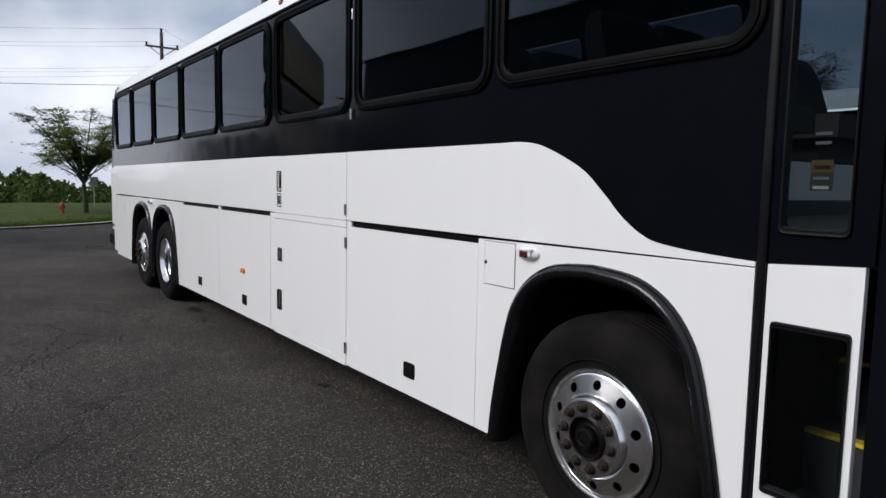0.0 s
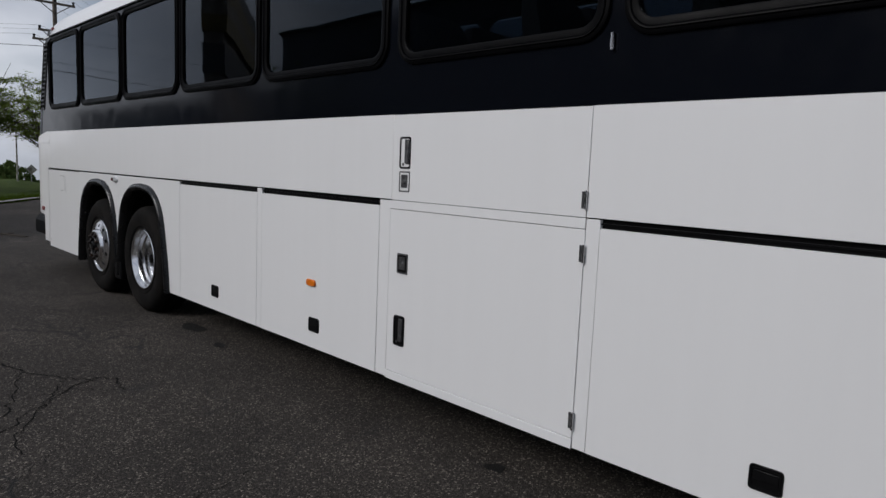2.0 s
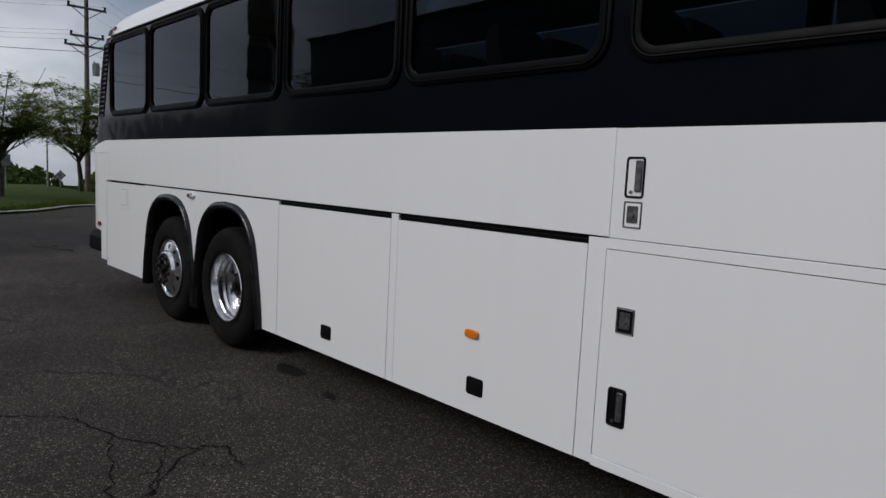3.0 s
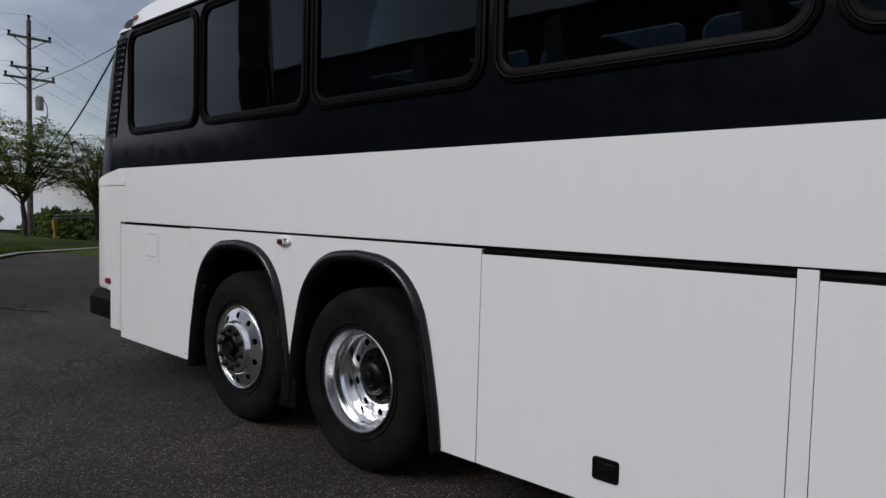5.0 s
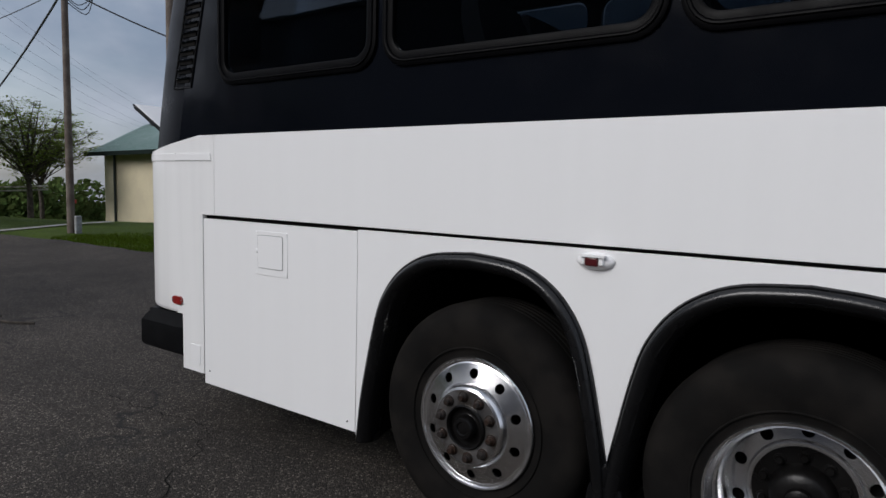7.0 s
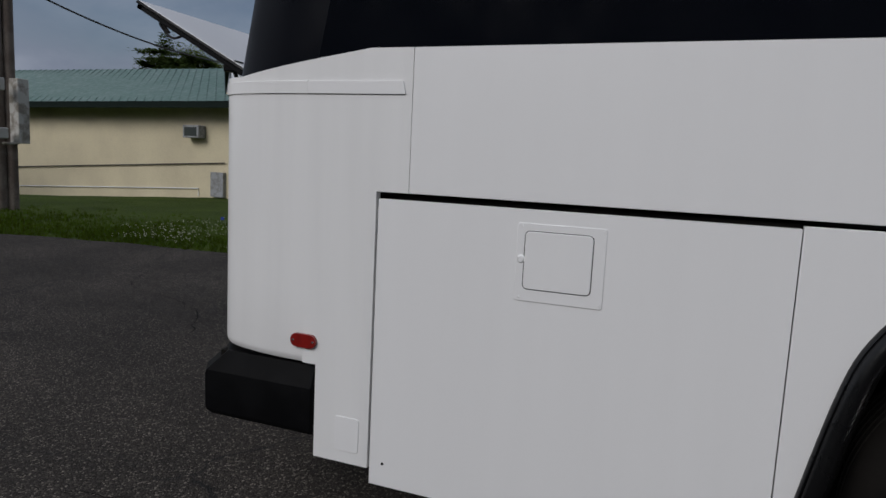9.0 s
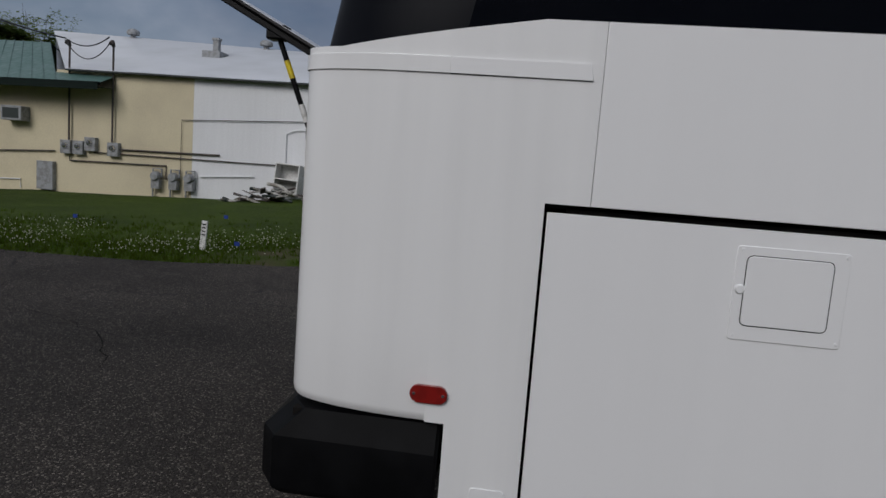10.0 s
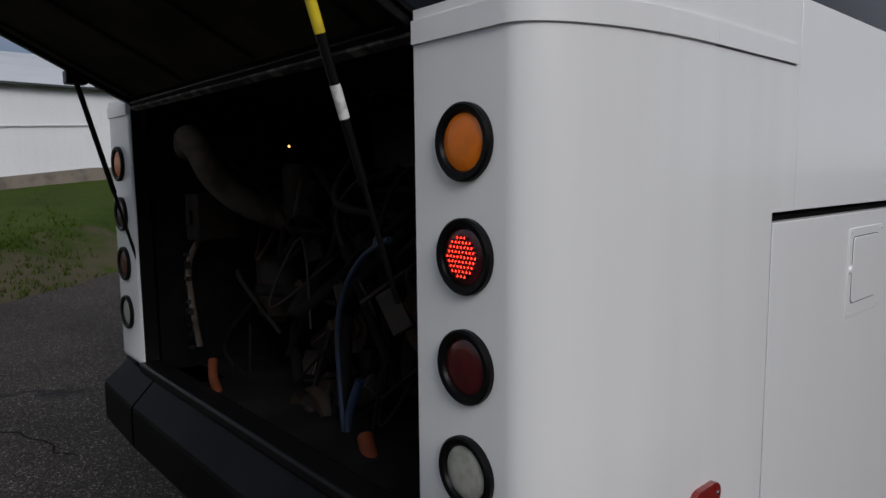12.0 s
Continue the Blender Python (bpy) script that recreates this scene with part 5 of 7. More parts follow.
    for k in range(9):
        bm = bmesh.new()
        box(bm, 1.915 + 0.006 * (k % 3), 1.935, 11.43, 11.45, 0.80 + 0.045 * k, 0.815 + 0.045 * k + 0.012 * (k % 2))
        part("terminal", bm, CHROME, bus, "worn bright terminal")
    bm = bmesh.new()
    box(bm, 1.86, 1.98, 11.25, 11.42, 1.22, 1.40)
    box(bm, 1.90, 1.93, 11.42, 11.44, 1.28, 1.34)
    part("filter_housing", bm, IRON, bus, bevel=0.02)
    bm = bmesh.new()
    box(bm, 1.78, 2.04, 11.36, 11.47, 0.62, 0.70)
    part("battery_tray", bm, IRON, bus, bevel=0.01)
    bm = bmesh.new()
    bmesh.ops.create_icosphere(bm, subdivisions=2, radius=0.05, matrix=Matrix.Translation((0.86, 11.30, 1.27)) @ Matrix.Diagonal((0.5, 0.5, 0.7, 1)))
    part("coolant_cap", bm, BLUEHOSE, bus)
    bm = bmesh.new()
    bmesh.ops.create_icosphere(bm, subdivisions=2, radius=0.009, matrix=Matrix.Translation((1.661, 11.134, 1.575)) @ Matrix.Scale(0.55, 4))
    part("bay_lamp", bm, SPARK, bus, "tiny lit amber bulb")


HOOD_HINGE = (REAR - 0.028, 1.738)
HOOD_ANGLE = 27.5


def build_hood():
    """The raised engine door: a white outer skin, a dark inner skin and a rim."""
    m = Matrix.Translation((0, *HOOD_HINGE)) @ Matrix.Rotation(radians(HOOD_ANGLE), 4, "X")
    x0, x1, length = 0.374, W - 0.374, 0.86
    bm = bmesh.new()
    box(bm, x0, x1, 0.0, length, 0.012, 0.022, m)
    hood = part("engine_door", bm, WHITE, bus, "raised white engine door with a dark inner skin", bevel=0.006)
    bm = bmesh.new()
    box(bm, x0 + 0.04, x1 - 0.04, 0.03, length - 0.03, 0.001, 0.011, m)
    part("inner_skin", bm, HOODIN, hood, "sooty brown inner skin", bevel=0.004)
    for k in range(4):
        xx = x0 + 0.12 + k * 0.48
        bm = bmesh.new()
        box(bm, xx, xx + 0.05, 0.05, length - 0.05, -0.010, 0.0005, m)
        part("skin_rib", bm, HOODIN, hood, bevel=0.003)
    for a0, a1, b0, b1 in ((x0, x0 + 0.035, 0, length), (x1 - 0.035, x1, 0, length), (x0, x1, length - 0.035, length), (x0, x1, 0.0, 0.03)):
        bm = bmesh.new()
        box(bm, a0, a1, b0, b1, -0.016, 0.0115, m)
        part("rim_flange", bm, TRIM, hood, bevel=0.004)
    bm = bmesh.new()
    box(bm, x0, x1, -0.012, 0.014, -0.026, -0.0165, m)
    part("hinge_strip", bm, WORN, hood, "worn steel hinge strip", bevel=0.003)
    bm = bmesh.new()
    tube(bm, [m @ Vector((x0 - 0.004, 0.0, 0.012)), m @ Vector((x0 - 0.004, length, 0.012))], 0.008)
    part("edge_seal", bm, RUBBER, hood)
    bm = bmesh.new()
    loop = curve_between([(x0 + 0.06, 0.60, -0.01), (x0 + 0.05, 0.64, -0.05), (x0 + 0.07, 0.70, -0.06), (x0 + 0.05, 0.75, -0.03), (x0 + 0.06, 0.69, -0.045), (x0 + 0.05, 0.78, -0.012)], 6)
    tube(bm, [m @ v for v in loop], 0.006)
    part("loose_wire", bm, CABLE, hood)
    # gas struts
    for top, foot, taped in ((Vector((0.405, 11.797, 1.850)), Vector((0.46, REAR - 0.03, 1.20)), True), (Vector((2.07, 11.750, 1.815)), Vector((2.080, 11.545, 1.03)), False)):
        d = foot - top
        bm = bmesh.new()
        box(bm, top.x - 0.028, top.x + 0.028, top.y - 0.035, top.y + 0.035, top.z - 0.018, top.z + 0.03)
        part("strut_bracket", bm, TRIM, hood, bevel=0.006)
        bm = bmesh.new()
        tube(bm, [top, top + d * (0.62 if taped else 0.52)], 0.0095, 14)
        tube(bm, [top + d * (0.62 if taped else 0.52), foot], 0.006, 10)
        part("gas_strut", bm, TRIM, hood, "black gas strut with tape bands" if taped else "black gas strut")
        if taped:
            for a, b, mat in ((0.125, 0.215, YELLOW), (0.345, 0.435, WHITETAPE)):
                bm = bmesh.new()
                tube(bm, [top + d * a, top + d * b], 0.0102, 14)
                part("tape_band", bm, mat, hood)


def build_bumper():
    # plan of the outer face, from the side round to the middle, and its levels
    plan = [(0.012, 11.10), (0.002, 11.11), (0.002, 11.596), (0.085, 11.657), (0.494, 11.674)]
    levels = [(0.708, 0.20), (0.705, 0.088), (0.695, 0.078), (0.622, 0.004), (0.608, 0.0), (0.466, 0.0), (0.456, 0.006), (0.442, 0.030), (0.442, 0.20)]

    def inset(x, y, d):
        return (x + d * (0.35 if x < 0.25 else 0.0), y - d * (0.0 if y < 11.5 else 1.0))

    bm = bmesh.new()
    strip(bm, [[(x, inset(x, 11.672, d)[1], z) for z, d in levels] for x in (0.506, W - 0.506)])
    part("bumper", bm, BUMPER, bus, "black plastic rear bumper", smooth=12, bevel=0.004)
    for sgn in (1, -1):
        rows = []
        for x, y in plan:
            row = []
            for z, d in levels:
                px, py = inset(x, y, d)
                row.append((px if sgn == 1 else W - px, py, z))
            rows.append(row)
        bm = bmesh.new()
        strip(bm, rows)
        part("bumper_corner", bm, BUMPER, bus, "black plastic bumper end with a chamfered corner", smooth=12)
    bm = bmesh.new()
    box(bm, 0.36, W - 0.36, REAR - 0.07, REAR + 0.015, 0.705, 0.745)
    part("sill_strip", bm, TRIM, bus, "black sill below the engine opening", bevel=0.01)
    bm = bmesh.new()
    box(bm, 0.04, W - 0.04, 11.12, 11.55, 0.47, 0.70)
    part("bumper_core", bm, PITCH, bus)


build_sides()
build_windows()
build_roof()
build_tail()
build_arches()
for wy, wd, ws in zip(WHEELS, (False, True, False), (0.1, 0.3, 0.2)):
    wheel(wy, wd, 0.004, ws)
build_underbody()
build_front()
build_interior()
build_engine_bay()
build_hood()
build_bumper()


# ---- buildings ----
WALL_X = 17.2


def build_buildings():
    # white part with a pale sheet roof
    hall = thing("white_hall", "long low white block building with a pale sheet roof", "building")
    y0, y1, eave = -30.0, 25.7, 3.6
    bm = bmesh.new()
    plate(bm, [(y0, -1.5), (21.2, -1.5), (21.2, eave), (y0, eave)], [rect(16.4, 17.36, -1.0, 1.90)], WALL_X, WALL_X + 0.25)
    part("wall", bm, WHITEWALL, hall, "white painted block wall")
    bm = bmesh.new()
    plate(bm, [(21.204, -1.5), (y1, -1.5), (y1, eave), (21.204, eave)], [], WALL_X, WALL_X + 0.25)
    part("wall", bm, CREAM, hall, "cream painted block wall")
    bm = bmesh.new()
    box(bm, WALL_X + 0.25, WALL_X + 13, y1 - 0.25, y1, -1.5, eave)
    v = [(WALL_X, y1, eave), (WALL_X + 7, 31.2, 5.92), (WALL_X + 14, 31.2, eave)]
    bm.faces.new([bm.verts.new(p) for p in v])
    part("gable", bm, WHITEROOF, hall)
    bm = bmesh.new()
    n = 90
    rows = []
    for x, z, far in ((WALL_X - 0.22, eave + 0.02, 25.25), (WALL_X + 7, 5.97, 31.3), (WALL_X + 14, eave, 31.3)):
        fall = 0.028 if z > 5 else 0.0
        rows.append([(x, y0 + (far - y0) * i / n, z - fall * min(20.0, (far - y0) * (1 - i / n)) + 0.012 * noise.noise((i * 1.7, x, 0))) for i in range(n + 1)])
    strip(bm, rows)
    roof = part("roof", bm, WHITEROOF, hall, "pale sheet roof")
    bm = bmesh.new()
    box(bm, WALL_X - 0.24, WALL_X - 0.04, y0, 25.25, eave - 0.03, eave + 0.012)
    part("fascia", bm, DARKTRIM, hall)
    bm = bmesh.new()
    plate(bm, [(y0, -1.0), (14.6, -1.0), (14.6, 0.70), (12.0, 1.24), (10.0, 1.50), (8.0, 1.72), (y0, 1.9)], [], WALL_X - 0.06, WALL_X)
    part("footing", bm, FOUND, hall, "rough stone footing")
    bm = bmesh.new()
    box(bm, WALL_X + 0.06, WALL_X + 0.10, 16.4, 17.36, -0.6, 1.90)
    d = part("door", bm, DOORGREY, hall, "plain grey steel door")
    # wall vent with slats
    bm = bmesh.new()
    ring_frame(bm, rect(16.42, 17.08, 2.46, 3.04), rect(16.48, 17.02, 2.52, 2.98), WALL_X - 0.05, WALL_X)
    plate(bm, rect(16.48, 17.02, 2.52, 2.98), [], WALL_X - 0.006, WALL_X - 0.002)
    vent = part("wall_vent", bm, DARKTRIM, hall)
    bm = bmesh.new()
    ring_frame(bm, rect(16.39, 17.11, 2.43, 3.07), rect(16.46, 17.04, 2.50, 3.00), WALL_X - 0.058, WALL_X - 0.004)
    part("vent_frame", bm, WHITEWALL, vent)
    for k in range(5):
        bm = bmesh.new()
        box(bm, WALL_X - 0.05, WALL_X - 0.02, 16.48, 17.02, 2.54 + 0.085 * k, 2.585 + 0.085 * k)
        part("slat", bm, WHITEWALL, vent)
    bm = bmesh.new()
    box(bm, WALL_X - 0.12, WALL_X, 15.66, 15.84, 2.88, 3.02)
    part("wall_lamp", bm, WHITETAPE, hall, bevel=0.02)
    # roof vents and stack
    for y, x, z in ((27.6, 24.0, 5.68), (21.9, 24.0, 5.52), (17.4, 24.0, 5.39)):
        bm = bmesh.new()
        lathe(bm, [(0.14, 0.0), (0.14, 0.3), (0.30, 0.32), (0.33, 0.42), (0.30, 0.52), (0.12, 0.62), (0.0, 0.64)], (0, 0, 0), 20)
        bmesh.ops.transform(bm, matrix=Matrix.Translation((x, y, z)) @ Matrix.Rotation(radians(-90), 4, "Y") @ Matrix.Scale(0.78, 4), verts=bm.verts)
        part("roof_ventilator", bm, GREYBOX, hall, "round metal roof ventilator")
    bm = bmesh.new()
    box(bm, 20.9, 21.1, 22.36, 22.56, 4.7, 5.42)
    box(bm, 20.87, 21.13, 22.33, 22.59, 5.36, 5.44)
    box(bm, 20.6, 21.3, 22.15, 22.8, 4.60, 4.95)
    part("roof_stack", bm, GREYBOX, hall, "square metal flue")
    # pipes along the wall
    def run(name, pts, r=0.028, mat=PIPE):
        b = bmesh.new()
        tube(b, [(WALL_X - 0.05, y, z) for y, z in pts], r, 8)
        part(name, b, mat, hall)
    run("conduit", [(21.54, 0.45), (21.54, 2.33), (10.03, 2.90), (10.03, 2.55)], 0.013, PIPE)
    run("conduit", [(18.25, 1.25), (18.25, 2.15), (17.95, 2.26), (8.0, 2.74)], 0.018, WHITEWALL)
    run("conduit", [(24.4, 1.16), (18.25, 1.20)], 0.018)
    run("conduit", [(23.7, 1.30), (20.3, 1.36)], 0.028)
    run("conduit", [(25.2, 1.0), (25.2, 0.86), (22.0, 0.92), (22.0, 0.5)], 0.022)
    run("conduit", [(20.9, 0.68), (19.2, 0.81)], 0.02, WHITEWALL)
    for k, y in enumerate((22.25, 21.68, 21.18)):
        bm = bmesh.new()
        z = 0.22
        box(bm, WALL_X - 0.24, WALL_X - 0.05, y - 0.13, y + 0.13, z, z + 0.28)
        lathe(bm, [(0.0, -0.32), (0.12, -0.31), (0.14, -0.24), (0.14, -0.1)], (WALL_X, y, z + 0.38), 20)
        tube(bm, [(WALL_X - 0.1, y - 0.14, z + 0.35), (WALL_X - 0.1, y - 0.14, z + 0.6), (WALL_X - 0.1, y + 0.14, z + 0.6), (WALL_X - 0.1, y + 0.14, z - 0.5)], 0.03)
        part("gas_meter", bm, GREYBOX, hall, "grey gas meter on the wall", bevel=0.01)

    # cream part with a green sheet roof, its eave rising slightly along the wall
    shed = thing("cream_hall", "cream block building with a green sheet roof", "building")
    y2, depth = 46.4, 6.2

    def eave2(y):
        return 3.20 - 0.014 * (y - 24.3)

    bm = bmesh.new()
    plate(bm, [(y1 + 0.004, -2.2), (y2, -2.2), (y2, eave2(y2) + 0.1), (y1 + 0.004, eave2(y1) + 0.1)], [], WALL_X + 0.01, WALL_X + 0.26)
    box(bm, WALL_X + 0.26, WALL_X + depth, y2 - 0.25, y2, -2.2, eave2(y2) + 0.1)
    ga = [(WALL_X - 0.3, y2 - 0.1, eave2(y2)), (WALL_X + 2.9, y2 - 0.1, 4.72), (WALL_X + depth + 0.3, y2 - 0.1, eave2(y2))]
    bm.faces.new([bm.verts.new(q) for q in ga])
    part("wall", bm, CREAM, shed, "cream painted block wall")
    bm = bmesh.new()
    strip(bm, [[(WALL_X - 0.75, 25.1, eave2(25.1)), (WALL_X - 0.75, y2 + 0.6, eave2(y2))], [(WALL_X + 2.9, 28.2, 4.84), (WALL_X + 2.9, y2 + 0.6, 4.82)], [(WALL_X + 6.6, 28.2, eave2(24.3)), (WALL_X + 6.6, y2 + 0.6, eave2(y2))]])
    strip(bm, [[(WALL_X - 0.75, 23.75, eave2(23.75)), (WALL_X - 0.75, 25.1, eave2(25.1))], [(WALL_X - 0.02, 23.75, eave2(23.75) + 0.28), (WALL_X - 0.02, 25.72, eave2(25.1) + 0.327)]])
    part("roof", bm, GREENROOF, shed, "green ribbed sheet roof", smooth=None)
    for k in range(54):
        y = 25.15 + 0.4 * k
        f = (y - 25.1) / (y2 + 0.6 - 25.1)
        a = Vector((WALL_X - 0.75, y, eave2(y) + 0.012))
        b = Vector((WALL_X + 2.9, 28.2 + f * (y2 + 0.6 - 28.2), 4.84 - 0.02 * f + 0.012))
        bm = bmesh.new()
        tube(bm, [a, b], 0.022, 4, cap=False)
        part("roof_rib", bm, GREENROOF, shed)
    bm = bmesh.new()
    strip(bm, [[(WALL_X + dx, 23.73, eave2(23.75) + dz), (WALL_X + dx, y2 + 0.62, eave2(y2) + dz)] for dx, dz in ((-0.03, -0.09), (-0.84, -0.12), (-0.86, -0.21), (-0.86, 0.02), (-0.74, 0.02), (-0.74, -0.06))])
    part("gutter", bm, GUTTER, shed, "dark green gutter", smooth=None)
    bm = bmesh.new()
    tube(bm, [(WALL_X - 0.08, y2 - 1.3, eave2(y2) - 0.1), (WALL_X - 0.08, y2 - 1.3, -1.0)], 0.07)
    part("downpipe", bm, DARKTRIM, shed)
    bm = bmesh.new()
    box(bm, WALL_X - 0.38, WALL_X + 0.01, 26.6, 27.3, 1.95, 2.40)
    ac = part("air_conditioner", bm, GREYBOX, shed, "grey through-wall air conditioner", bevel=0.02)
    bm = bmesh.new()
    plate(bm, rect(26.68, 27.22, 2.02, 2.33), [], WALL_X - 0.392, WALL_X - 0.381)
    part("grille", bm, DARKTRIM, ac)
    bm = bmesh.new()
    box(bm, WALL_X - 0.16, WALL_X + 0.01, 25.7, 26.25, -0.1, 0.78)
    part("service_cabinet", bm, GREYBOX, shed, "grey service cabinet", bevel=0.01)
    bm = bmesh.new()
    tube(bm, [(WALL_X - 0.05, y1 + 0.01, 1.12), (WALL_X - 0.05, 29.0, 0.93), (WALL_X - 0.05, 38.0, 0.40)], 0.022)
    part("conduit", bm, PIPE, shed)

    bm = bmesh.new()
    tube(bm, [(WALL_X - 0.03, 26.9, -0.12), (WALL_X - 0.03, 26.9, 0.16), (WALL_X - 0.03, 38.0, -0.36)], 0.018)
    part("conduit", bm, WHITEWALL, shed)

    # meter boxes with dials and service masts
    for y, z, w in ((25.28, 1.27, 0.34), (24.86, 1.27, 0.34), (24.46, 1.40, 0.36), (23.70, 1.29, 0.36)):
        bm = bmesh.new()
        box(bm, WALL_X - 0.17, WALL_X, y - w / 2, y + w / 2, z - 0.21, z + 0.21)
        mb = tagged(part("meter_box", bm, GREYBOX, None, bevel=0.012), "grey electricity meter box with a round dial", "meter box", "meter boxes on the wall")
        bm = bmesh.new()
        lathe(bm, [(0.0, -0.07), (0.075, -0.065), (0.095, -0.02), (0.10, 0.0)], (WALL_X - 0.17, y, z + 0.04), 20)
        part("dial", bm, CHROME, mb)
    for y, zt, zb in ((25.2, 4.30, 1.45), (23.76, 4.35, 1.48)):
        bm = bmesh.new()
        tube(bm, [(WALL_X - 0.1, y, zb), (WALL_X - 0.1, y, zt)], 0.030, 10)
        tube(bm, curve_between([(WALL_X - 0.1, y, zt), (WALL_X - 0.15, y, zt + 0.14), (WALL_X - 0.25, y, zt + 0.06)], 4), 0.055, 10)
        solo("service_mast", bm, PIPE, "dark conduit mast with a weatherhead", "mast", "service masts")
    bm = bmesh.new()
    tube(bm, sag((WALL_X - 0.3, 25.2, 4.5), (WALL_X - 0.3, 23.76, 4.6), 0.25), 0.018, 6)
    tube(bm, sag((WALL_X - 0.3, 25.2, 4.45), (WALL_X - 0.3, 23.76, 4.4), 0.5), 0.015, 6)
    tube(bm, sag((WALL_X - 0.3, 25.2, 4.5), (7.9, 24.1, 5.0), 0.3), 0.022, 6)
    solo("service_cable", bm, CABLE, "black drooping service cables", "cable")


build_buildings()


def build_dumpster():
    d = thing("dumpster", "brown rusty steel dumpster on the lawn", "dumpster")
    c = Matrix.Translation((12.72, 14.90, 0.05)) @ Matrix.Rotation(radians(17), 4, "Z") @ Matrix.Diagonal((0.8, 0.755, 0.945, 1))
    bm = bmesh.new()
    for a in (((-0.85, -0.80, -0.85, 0.85, 0.08, 1.66)), (0.80, 0.85, -0.85, 0.85, 0.08, 1.78), (-0.8, 0.8, -0.85, -0.80, 0.08, 1.72), (-0.8, 0.8, 0.80, 0.85, 0.08, 1.72), (-0.8, 0.8, -0.8, 0.8, 0.08, 0.12)):
        bm = bmesh.new()
        box(bm, *a, c)
        part("side_wall", bm, DUMP, d, bevel=0.01)
    for z in (0.55, 1.1):
        bm = bmesh.new()
        box(bm, -0.91, -0.855, -0.87, 0.87, z - 0.05, z + 0.05, c)
        part("rib", bm, DUMP, d, bevel=0.01)
    for y in (-0.82, 0.82):
        bm = bmesh.new()
        box(bm, -0.91, -0.855, y - 0.045, y + 0.045, 0.08, 1.66, c)
        part("corner_post", bm, DUMP, d, bevel=0.01)
    for y0, y1 in ((-0.86, -0.01), (0.01, 0.86)):
        bm = bmesh.new()
        box(bm, -0.90, 0.86, y0, y1, 1.75, 1.79, c @ Matrix.Rotation(radians(-2), 4, "Y"))
        part("lid", bm, RUBBER, d, "black plastic lid", bevel=0.01)
    for y in (-0.89, 0.89):
        bm = bmesh.new()
        box(bm, -0.5, 0.5, y - 0.03, y + 0.03, 0.85, 1.0, c)
        part("lift_pocket", bm, DUMP, d, bevel=0.01)
    for y in (-0.6, 0.6):
        bm = bmesh.new()
        box(bm, -0.7, 0.7, y - 0.06, y + 0.06, 0.0, 0.08, c)
        part("skid", bm, DUMP, d)
    for k in range(6):
        bm = bmesh.new()
        box(bm, -0.862, -0.852, 0.66 - 0.05 * k, 0.69 - 0.05 * k, 1.50, 1.535, c)
        part("printed_bar", bm, WHITETAPE, d)


build_dumpster()


